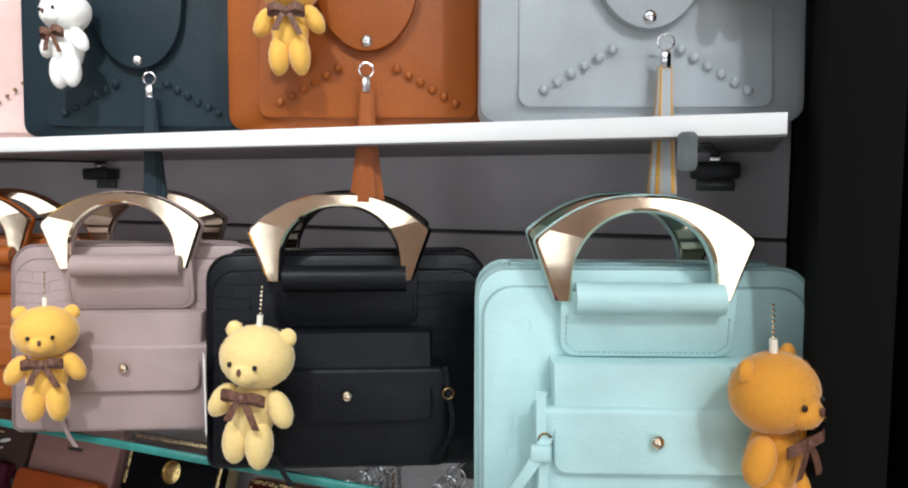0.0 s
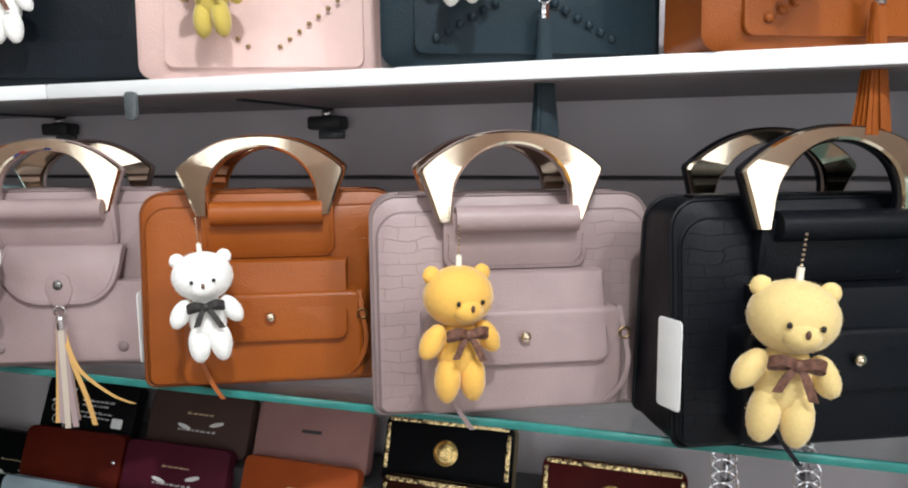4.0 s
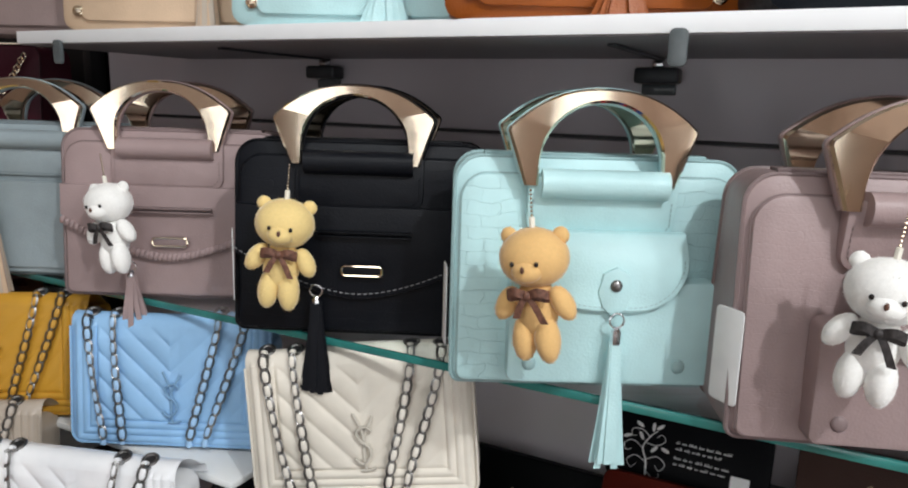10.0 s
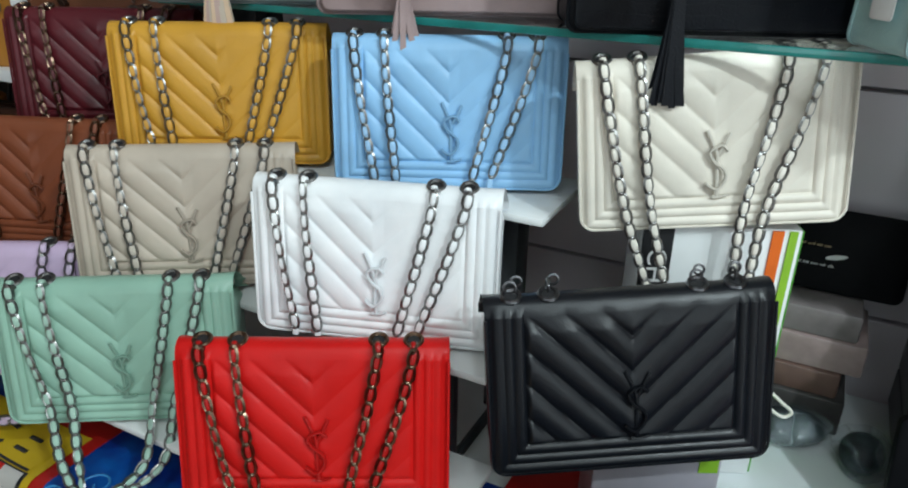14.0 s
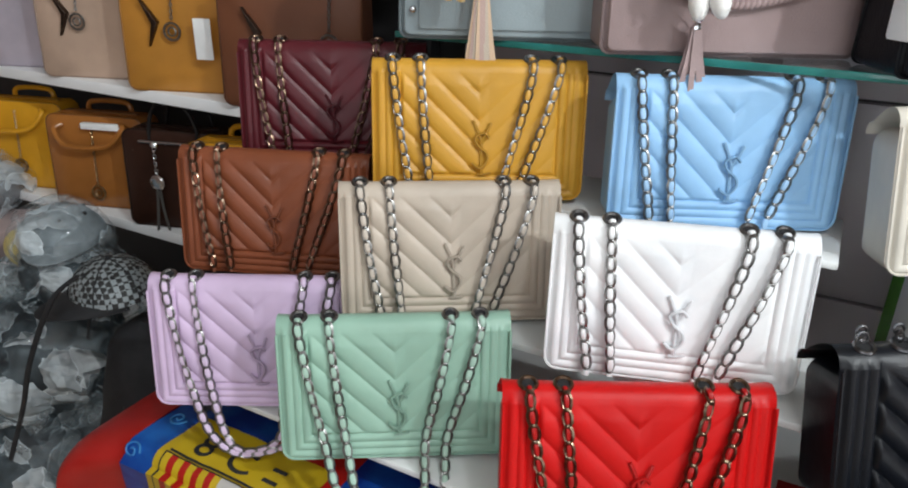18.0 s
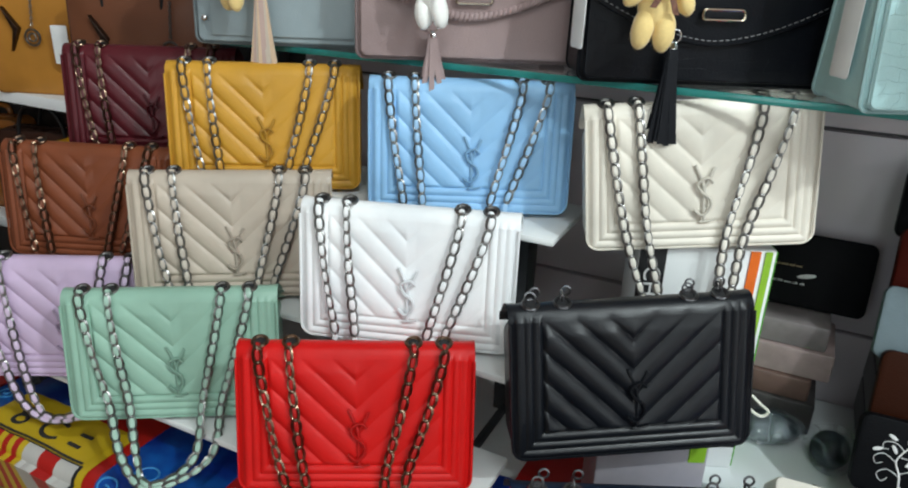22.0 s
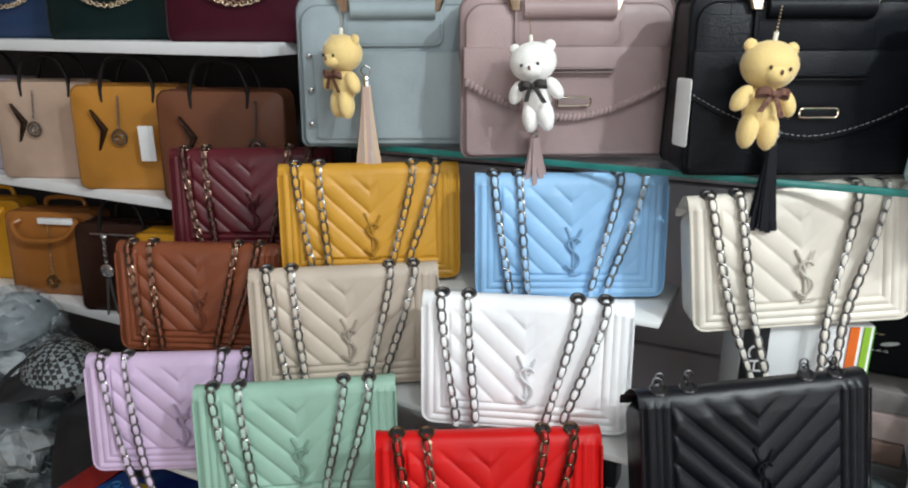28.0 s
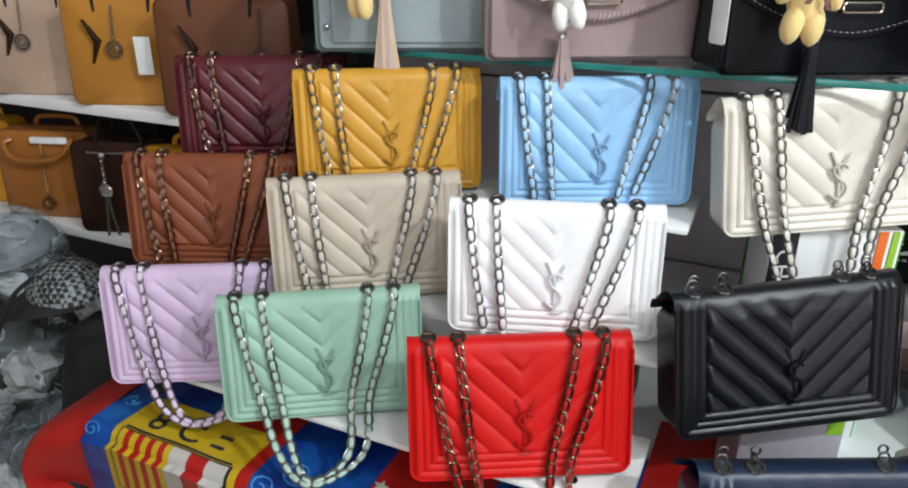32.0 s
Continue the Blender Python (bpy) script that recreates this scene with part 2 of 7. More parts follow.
def round_rect(x0, x1, z0, z1, r, n=5, bottom_only=False, foot=None):
    """Rounded outline, counter-clockwise; foot is the radius of the lower corners where it differs."""
    out, top = [], r
    for a0 in (-90, 0, 90, 180):
        r = foot if foot and a0 in (-90, 180) else top
        cx, cz = (x1 - r if a0 < 90 else x0 + r), (z0 + r if a0 in (-90, 180) else z1 - r)
        if bottom_only and a0 in (0, 90):
            out.append((x1, z1) if a0 == 0 else (x0, z1))
            continue
        for i in range(n + 1):
            a = radians(a0 + 90 * i / n)
            out.append((cx + r * math.cos(a), cz + r * math.sin(a)))
    return out


def offset_loop(loop, d):
    out, n = [], len(loop)
    for i in range(n):
        p, q, r = Vector(loop[i - 1]), Vector(loop[i]), Vector(loop[(i + 1) % n])
        a, b = (q - p), (r - q)
        if a.length < 1e-9 or b.length < 1e-9:
            out.append(tuple(q))
            continue
        na, nb = Vector((-a.y, a.x)).normalized(), Vector((-b.y, b.x)).normalized()
        k = (na + nb)
        k = k / max(0.6, k.dot(na)) if k.length > 1e-6 else na
        out.append(tuple(q + d * k))
    return out


def slab(loop, y_front, y_back, bev=0.0015, mat=0, bow=None, steps=2):
    """A plate in the xz plane whose outline runs counter-clockwise seen from -y; bow(x, z) pushes it along y."""
    s, n = Shape(), len(loop)
    rings = [(offset_loop(loop, bev * (1 - math.sin(a))), y_front + bev * (1 - math.cos(a))) for a in [math.pi / 2 * i / steps for i in range(steps + 1)]]
    rings = [(offset_loop(loop, bev), y_front)] + [(offset_loop(loop, bev * (1 - math.sin(math.pi / 2 * i / steps))), y_front + bev * (1 - math.cos(math.pi / 2 * i / steps))) for i in range(1, steps + 1)] + [(loop, y_back)]
    verts, faces = [], []
    for lp, y in rings:
        verts += [(x, y + (bow(x, z) if bow else 0), z) for x, z in lp]
    for k in range(len(rings) - 1):
        for i in range(n):
            j = (i + 1) % n
            faces.append((k * n + i, (k + 1) * n + i, (k + 1) * n + j, k * n + j))
    faces.append(tuple(range(n)))
    faces.append(tuple(reversed(range((len(rings) - 1) * n, len(rings) * n))))
    return s.add(verts, faces, mat)


def tube(points, r, n=6, closed=False, mat=0, flat=1.0, caps=True):
    s = Shape()
    pts = [Vector(p) for p in points]
    count, verts, faces = len(pts), [], []
    up = Vector((0, 0, 1))
    last = None
    for i, p in enumerate(pts):
        d = (pts[(i + 1) % count] - pts[i - 1]) if closed else (pts[min(i + 1, count - 1)] - pts[max(i - 1, 0)])
        d = d.normalized() if d.length > 1e-9 else Vector((0, 0, 1))
        if last is None:
            a = d.cross(up if abs(d.z) < 0.9 else Vector((0, 1, 0))).normalized()
        else:
            a = (last - d * last.dot(d)).normalized()
        last = a
        c = d.cross(a)
        rr = r(i / max(1, count - 1)) if callable(r) else r
        for k in range(n):
            w = 2 * math.pi * k / n
            verts.append(p + a * rr * math.cos(w) + c * rr * flat * math.sin(w))
    for i in range(count if closed else count - 1):
        for k in range(n):
            j, l = (i + 1) % count, (k + 1) % n
            faces.append((i * n + k, i * n + l, j * n + l, j * n + k))
    if not closed and caps:
        faces.append(tuple(reversed(range(n))))
        faces.append(tuple(range((count - 1) * n, count * n)))
    return s.add(verts, faces, mat)


def ball(c, r, mat=0, nu=14, nv=9, turn=None):
    rx, ry, rz = (r, r, r) if not isinstance(r, tuple) else r
    verts, faces = [], []
    m = turn or Matrix()
    for i in range(nv + 1):
        a = math.pi * i / nv
        for k in range(nu):
            w = 2 * math.pi * k / nu
            p = Vector((rx * math.sin(a) * math.cos(w), ry * math.sin(a) * math.sin(w), rz * math.cos(a)))
            verts.append(Vector(c) + m.to_3x3() @ p)
    for i in range(nv):
        for k in range(nu):
            l = (k + 1) % nu
            faces.append((i * nu + k, (i + 1) * nu + k, (i + 1) * nu + l, i * nu + l))
    return Shape().add(verts, faces, mat)


def ring(c, big, small, axis="y", n=16, k=6, mat=0, sx=1.0):
    pts = []
    for i in range(n):
        w = 2 * math.pi * i / n
        a, b = big * math.cos(w) * sx, big * math.sin(w)
        pts.append(Vector(c) + Vector({"y": (a, 0, b), "z": (a, b, 0), "x": (0, a, b)}[axis]))
    return tube(pts, small, k, True, mat)


def resample(pts, step):
    pts = [Vector(p) for p in pts]
    out, carry = [pts[0]], 0.0
    for a, b in zip(pts, pts[1:]):
        L = (b - a).length
        d = step - carry
        while d <= L:
            out.append(a + (b - a) * (d / L))
            d += step
        carry = (carry + L) % step if L else carry
    return out


def smooth_path(pts, n=6):
    pts = [Vector(p) for p in pts]
    out = []
    for i in range(len(pts) - 1):
        p0, p1, p2, p3 = pts[max(i - 1, 0)], pts[i], pts[i + 1], pts[min(i + 2, len(pts) - 1)]
        for k in range(n):
            t = k / n
            out.append(0.5 * ((2 * p1) + (p2 - p0) * t + (2 * p0 - 5 * p1 + 4 * p2 - p3) * t * t + (3 * p1 - p0 - 3 * p2 + p3) * t ** 3))
    return out + [pts[-1]]


def links(path, step, length, width, wire, mat=0, seg=9, alternate=True):
    """Oval chain links strung along a path, every second one turned on edge."""
    s = Shape()
    pts = resample(path, step)
    for i in range(len(pts) - 1):
        p, d = (pts[i] + pts[i + 1]) / 2, (pts[i + 1] - pts[i]).normalized()
        side = d.cross(Vector((0, 1, 0)))
        side = side.normalized() if side.length > 0.1 else Vector((1, 0, 0))
        if alternate and i % 2:
            side = (d.cross(side) * 0.8 + side * 0.6).normalized()
        if not alternate:
            a = 0.55 * math.sin(i * 12.9898 + 4.1 * pts[0].x * 100)
            side = (side * math.cos(a) + d.cross(side) * math.sin(a)).normalized()
        s._join(tube([p + d * (length / 2 * math.cos(w)) + side * (width / 2 * math.sin(w)) for w in [2 * math.pi * k / seg for k in range(seg)]], wire, 4, True, mat), None)
    if not alternate:
        for p in pts:
            s._join(ball(p, (0.0036, 0.0031, 0.0027), mat, 7, 5), None)
    return s


# ---------- the room ----------
def slat_material():
    m, t, b, tc = nodes_of("grey_slatwall_laminate")
    n1 = add_noise(t, tc, 3, 5)
    r = tint(t, n1.outputs[0], (0.62, 0.575, 0.615), (0.70, 0.65, 0.69), 0.3, 0.7)
    t.links.new(r.outputs[0], b.inputs["Base Color"])
    n2 = add_noise(t, tc, 160, 3)
    b.inputs["Roughness"].default_value = 0.33
    bump(t, b, n2.outputs[0], 0.05, 0.0005)
    return m


def wood_material(name, c0, c1, along_x=True, scale=6):
    m, t, b, tc = nodes_of(name)
    mp = t.nodes.new("ShaderNodeMapping")
    mp.inputs["Scale"].default_value = (1, 9, 9) if along_x else (9, 1, 9)
    t.links.new(tc.outputs["Object"], mp.inputs["Vector"])
    n = t.nodes.new("ShaderNodeTexNoise")
    n.inputs["Scale"].default_value, n.inputs["Detail"].default_value = scale, 6
    t.links.new(mp.outputs[0], n.inputs["Vector"])
    r = tint(t, n.outputs[0], c0, c1, 0.25, 0.75)
    oi = t.nodes.new("ShaderNodeObjectInfo")
    hs = t.nodes.new("ShaderNodeHueSaturation")
    mr = t.nodes.new("ShaderNodeMapRange")
    mr.inputs[3].default_value, mr.inputs[4].default_value = 0.8, 1.15
    t.links.new(oi.outputs["Random"], mr.inputs[0])
    t.links.new(mr.outputs[0], hs.inputs["Value"])
    t.links.new(r.outputs[0], hs.inputs["Color"])
    t.links.new(hs.outputs[0], b.inputs["Base Color"])
    b.inputs["Roughness"].default_value = 0.4
    bump(t, b, n.outputs[0], 0.15, 0.001)
    return m


SLAT = slat_material()
ROOM_PAINT = plain("brown_wall_paint", (0.56, 0.43, 0.38), 0.6, 0, 0.45, 0.9, 0.1)
ROOM_WHITE = plain("ceiling_paint", (0.78, 0.77, 0.75), 0.8, 0, 0.05, 3, 0.1)
DARK_BACK = plain("dark_unit_back", (0.02, 0.019, 0.02), 0.5, 0, 0.3, 5, 0.05)
FLOOR_WOOD = wood_material("grey_oak_laminate", (0.30, 0.23, 0.16), (0.50, 0.41, 0.31), False)

X0, X1, Y0, Y1, ZC = -5.4, 1.6, -2.6, 1.0, 2.8
solo("floor", box(X0 - 0.1, X1 + 0.1, Y0 - 0.1, Y1 + 0.1, -0.12, -0.006), plain("floor_joint", (0.05, 0.04, 0.035), 0.7), "dark base under the wood plank floor", "floor", kind="structure", smooth=False)
solo("ceiling", box(X0 - 0.1, X1 + 0.1, Y0 - 0.1, Y1 + 0.1, ZC, ZC + 0.1), ROOM_WHITE, "plain white shop ceiling", "ceiling", kind="structure", smooth=False)
south = thing("wall_south", "plain brown painted wall between added narrow windows", "wall", kind="structure")
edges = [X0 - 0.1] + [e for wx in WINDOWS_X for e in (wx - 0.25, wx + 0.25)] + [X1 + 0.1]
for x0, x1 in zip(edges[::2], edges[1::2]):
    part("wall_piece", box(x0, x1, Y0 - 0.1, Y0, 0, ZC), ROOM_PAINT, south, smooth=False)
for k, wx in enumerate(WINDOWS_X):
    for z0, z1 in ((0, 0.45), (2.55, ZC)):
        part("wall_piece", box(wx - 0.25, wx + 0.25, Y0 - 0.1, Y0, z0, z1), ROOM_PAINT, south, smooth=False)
    win = thing("window_%d" % (k + 1), "unseen narrow window with grey metal frame added for light", "window", kind="structure")
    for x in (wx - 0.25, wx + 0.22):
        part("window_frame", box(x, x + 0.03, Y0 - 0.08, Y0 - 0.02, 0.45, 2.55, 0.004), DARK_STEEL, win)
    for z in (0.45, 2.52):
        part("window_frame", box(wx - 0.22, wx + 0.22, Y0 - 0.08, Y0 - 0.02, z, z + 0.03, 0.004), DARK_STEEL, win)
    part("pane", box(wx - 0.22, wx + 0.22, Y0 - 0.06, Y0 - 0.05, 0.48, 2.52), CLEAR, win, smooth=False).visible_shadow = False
solo("wall_west", box(X0 - 0.1, X0, Y0, Y1, 0, ZC), ROOM_PAINT, "plain brown painted wall", "wall", kind="structure", smooth=False)
east = thing("wall_east", "plain brown painted wall round an added glazed door", "wall", kind="structure")
for y0, y1, z0, z1 in ((Y0, -1.7, 0, ZC), (-0.8, Y1, 0, ZC), (-1.7, -0.8, 2.15, ZC)):
    part("wall_piece", box(X1, X1 + 0.1, y0, y1, z0, z1), ROOM_PAINT, east, smooth=False)
door = thing("door_1", "unseen glazed door with dark metal frame added for light", "door", kind="structure")
for y0, y1, z0, z1 in ((-1.7, -1.64, 0, 2.15), (-0.86, -0.8, 0, 2.15), (-1.64, -0.86, 2.09, 2.15), (-1.64, -0.86, 0.0, 0.08)):
    part("door_frame", box(X1 + 0.02, X1 + 0.07, y0, y1, z0, z1, 0.004), DARK_STEEL, door)
part("pane", box(X1 + 0.04, X1 + 0.05, -1.64, -0.86, 0.08, 2.09), CLEAR, door, smooth=False).visible_shadow = False
solo("wall_north", box(X0, X1, Y1, Y1 + 0.1, 0, ZC), DARK_BACK, "dark backing wall behind the display panels", "wall", kind="structure", smooth=False)

# slatwall: one board between each pair of grooves, on the backing
WALL_Y = 0.93
groove_z = [0.0, 0.15, 0.47, 0.79, 1.11, 1.43, 1.75, 2.07, 2.39]
slatwall = thing("slatwall_panel", "grey laminate slatwall panel with horizontal grooves", "display wall", kind="structure")
for a, b in zip(groove_z, groove_z[1:]):
    for xa, xb in ((-2.62, 0.047),):
        part("slat_board", box(xa, xb, WALL_Y, WALL_Y + 0.018, a + 0.0028, b - 0.0028, 0.0025, 2), SLAT, slatwall)
part("groove_backing", box(-2.62, 0.047, WALL_Y + 0.014, WALL_Y + 0.05, 0, 2.39), plain("groove_grey", (0.09, 0.085, 0.09), 0.5), slatwall, smooth=False)

post = thing("shelf_post", "black upright post at the end of the display wall", "post", kind="structure")
part("post_body", box(0.05, 0.105, 0.60, 0.99, 0, 2.4, 0.004), BLACK_FRAME, post)
part("post_side", box(0.13, 0.9, 0.66, 0.98, 0, 2.4, 0.004), plain("dark_cabinet_side", (0.004, 0.0045, 0.0045), 0.7, 0, 0.15, 3, 0.02), post)


SMOKY = plain("smoky_clip_plastic", (0.10, 0.115, 0.12), 0.22, 0, 0.2, 40, 0.02)


def shelf_bracket(x, y, z):
    """z is the underside of the shelf that the bracket carries."""
    b = thing("shelf_bracket", "dark plastic shelf bracket hooked into the slatwall", "bracket", "shelf brackets")
    part("clip", box(x - 0.028, x + 0.028, y - 0.030, y, z - 0.032, z - 0.012, 0.004), DARK_STEEL, b)
    part("hook_plate", box(x - 0.022, x + 0.022, y - 0.006, y - 0.0005, z - 0.046, z - 0.0325, 0.002), SMOKY, b)
    part("neck", box(x - 0.007, x + 0.007, y - 0.022, y - 0.006, z - 0.012, z - 0.003, 0.002), CHROME, b)
    part("arm", box(x - 0.005, x + 0.005, y - 0.24, y - 0.004, z - 0.003, z - 0.0003, 0.001), DARK_STEEL, b)


for xa, xb in ((-2.40, -1.252), (-1.248, 0.028)):
    sh = thing("display_shelf", "long white laminate display shelf", "shelf", "white shelves")
    part("board", box(xa, xb, 0.6165, WALL_Y - 0.001, 1.5375, 1.553, 0.001), WHITE_BOARD, sh)
    # The white board's shaded underside is painted as a thin grey panel.
    part("underside", box(xa + 0.001, xb - 0.001, 0.618, WALL_Y - 0.002, 1.5350, 1.5373), plain("shelf_underside_shade", (0.24, 0.22, 0.235), 0.5, 0, 0.08, 6), sh, "underside painted grey as in shade", smooth=False)
    part("edge_band", box(xa, xb, 0.6145, 0.6164, 1.5365, 1.5535, 0.0006), WHITE_BOARD, sh)
for x in (-0.035, -1.03, -1.55, -2.08):
    shelf_bracket(x, WALL_Y - 0.001, 1.5348)
for x in (-0.045, -1.12, -1.47, -2.3):
    solo("ticket_clip", slab(round_rect(x - 0.008, x + 0.008, 1.508, 1.540, 0.005, 3), 0.606, 0.611, 0.001), SMOKY, "smoky plastic ticket clip under the white shelf", "clip", "ticket clips")

gl = thing("glass_shelf", "clear glass shelf with a green polished edge", "shelf")
gpane = part("pane", box(-2.56, 0.044, 0.605, WALL_Y - 0.002, 1.1905, 1.1985, 0.0), GLASS, gl, smooth=False)
gpane.visible_shadow = False
part("edge", box(-2.56, 0.044, 0.600, 0.605, 1.1900, 1.1990, 0.0015), GLASS_EDGE, gl, "green polished glass edge")
for x in (-0.12, -0.55, -1.06, -1.58, -2.1):
    shelf_bracket(x, WALL_Y - 0.001, 1.1902)

# ---------- gold-handled handbags ----------
def arch_mesh(y_face, y_back, chamfer, grow, material):
    """An arch with a low crown, square shoulders and narrowing feet; its face has legs that bend back from the crown."""
    s, n = Shape(), 64
    for i in range(n + 1):
        a = math.pi * (1 - i / n)
        c, q = math.cos(a), abs(math.cos(a))
        xi, zi = 0.0565 * c, (0.014 + 0.0625 * math.sin(a) ** 0.9) if 0 < i < n else 0.0
        if q > 0.9:
            f = (1 - q) / 0.1
            xo, zo = (0.069 + 0.0175 * f) * (1 if c > 0 else -1), 0.052 * f
        else:
            xo, zo = c / 0.9 * 0.0865, 0.052 + 0.0375 * (1 - (q / 0.9) ** 2.3)
        d = Vector((xi - xo, zi - zo)).normalized()
        xo, zo, xi, zi = xo - d.x * grow, zo - d.y * grow, xi + d.x * grow, zi + d.y * grow
        row = [(xo, zo, y_face + chamfer * 0.9), (xo + d.x * chamfer, zo + d.y * chamfer, y_face)]
        row += [(xi - d.x * chamfer, zi - d.y * chamfer, y_face), (xi, zi, y_face + chamfer * 0.9), (xi, zi, y_back), (xo, zo, y_back)]
        for x, z, y in row:
            below = (abs(x) - 0.0452) * 0.227 - (z - 0.0535) * 0.974
            s.v.append(Vector((x, y + 0.15 * max(0.0, below), z)))
    for i in range(n):
        for k in range(6):
            l = (k + 1) % 6
            s.f.append((i * 6 + k, i * 6 + l, (i + 1) * 6 + l, (i + 1) * 6 + k))
            s.m.append(0)
    s.f += [tuple(range(5, -1, -1)), tuple(range(n * 6, n * 6 + 6))]
    s.m += [0, 0]
    me = s.mesh("handle", [material])
    me.set_sharp_from_angle(angle=radians(7.5))
    return me


HANDLE_MESH = arch_mesh(-0.0065, 0.001, 0.0024, 0.0, GOLD)
BACKING = {}


def backing_mesh(colour, material):
    if colour not in BACKING:
        BACKING[colour] = arch_mesh(0.0012, 0.0075, 0.0012, 0.0012, material)
    return BACKING[colour]


def body_shell(w, h, d, r=0.024, taper=0.0, puff=0.004, foot=None):
    """A soft bag body: rounded outline, puffed front and back."""
    loop = round_rect(-w / 2, w / 2, 0, h, r, 6, False, foot)
    c = Vector((0, h / 2))
    prof = [(-0.5, 0.0), (-0.5, 0.55), (-0.47, 0.94), (-0.42, 1.0), (0, 1.004), (0.42, 1.0), (0.47, 0.94), (0.5, 0.55), (0.5, 0.0)]
    s = Shape()
    m = len(loop)
    for py, k in prof:
        for x, z in loop:
            q = c + (Vector((x, z)) - c) * (k if k not in (0.94,) else (1 - 0.006 / (h / 2)))
            yy = py * d - (puff if py < -0.46 else -puff if py > 0.46 else 0) * (1 - k) * (1 if k < 0.9 else 0)
            # narrower towards the top
            yy *= 1 - taper * max(0, q.y / h - 0.15)
            s.v.append(Vector((q.x, yy, q.y)))
    for i in range(len(prof) - 1):
        for k in range(m):
            j = (k + 1) % m
            s.f.append((i * m + k, i * m + j, (i + 1) * m + j, (i + 1) * m + k))
            s.m.append(0)
    s.f = [f[::-1] for f in s.f]
    return s


def tassel_shape(length, colours=1, spread=0.012, seed=0, cap=0.012, count=15):
    """Leather strips under a metal cap; its top ring is at the origin. Materials: metal, strips."""
    rnd = random.Random(seed)
    s = Shape()
    s._join(ring((0, 0, 0.0), 0.007, 0.0011, "y", 12, 5, 0), None)
    s._join(tube([(0, 0, -0.007), (0, 0, -0.010), (0, 0, -0.010 - cap)], lambda u: 0.003 + 0.002 * min(1, u * 2), 8, False, 0), None)
    z0 = -0.010 - cap
    for i in range(count):
        a = 2 * math.pi * i / count
        k = rnd.uniform(0.5, 1.0)
        tipx, tipy = math.cos(a) * spread * k, math.sin(a) * spread * 0.5 * k
        L = length * rnd.uniform(0.93, 1.0)
        w = 0.0034
        vs = []
        for j in range(5):
            u = j / 4
            x, y, z = math.cos(a) * 0.003 + tipx * u ** 1.3, math.sin(a) * 0.003 + tipy * u, z0 + 0.002 - L * u
            vs += [(x - w, y, z), (x + w, y + 0.0006, z)]
        fs = [(2 * j, 2 * j + 1, 2 * j + 3, 2 * j + 2) for j in range(4)]
        back = [(x, y + 0.0009, z) for x, y, z in vs]
        s.add(vs + back, fs + [tuple(10 + q for q in f[::-1]) for f in fs] + [(0, 2, 12, 10), (1, 11, 13, 3), (8, 9, 19, 18), (2, 4, 14, 12), (4, 6, 16, 14), (6, 8, 18, 16), (3, 13, 15, 5), (5, 15, 17, 7), (7, 17, 19, 9)], 1 + i % colours)
    return s


def strap_shape(pts, w=0.004, t=0.001, mat=0):
    """A flat leather lace along a path."""
    path = smooth_path(pts, 5)
    s = Shape()
    for p in path:
        s.v += [p + Vector((-w / 2, -t / 2, 0)), p + Vector((w / 2, -t / 2, 0)), p + Vector((w / 2, t / 2, 0)), p + Vector((-w / 2, t / 2, 0))]
    for i in range(len(path) - 1):
        for k in range(4):
            l = (k + 1) % 4
            s.f.append((i * 4 + k, i * 4 + l, i * 4 + 4 + l, i * 4 + 4 + k))
            s.m.append(mat)
    s.f += [(3, 2, 1, 0), tuple(range(len(s.v) - 4, len(s.v)))]
    s.m += [mat, mat]
    return s


def stitches(pts, r=0.0005, dash=0.003, gap=0.002):
    s = Shape()
    path = resample(pts, 0.001)
    k = 0
    per, on = round((dash + gap) / 0.001), round(dash / 0.001)
    while k + on < len(path):
        s._join(tube([path[k], path[k + on]], r, 4), None)
        k += per
    return s


BW, BH, BD = 0.292, 0.222, 0.105


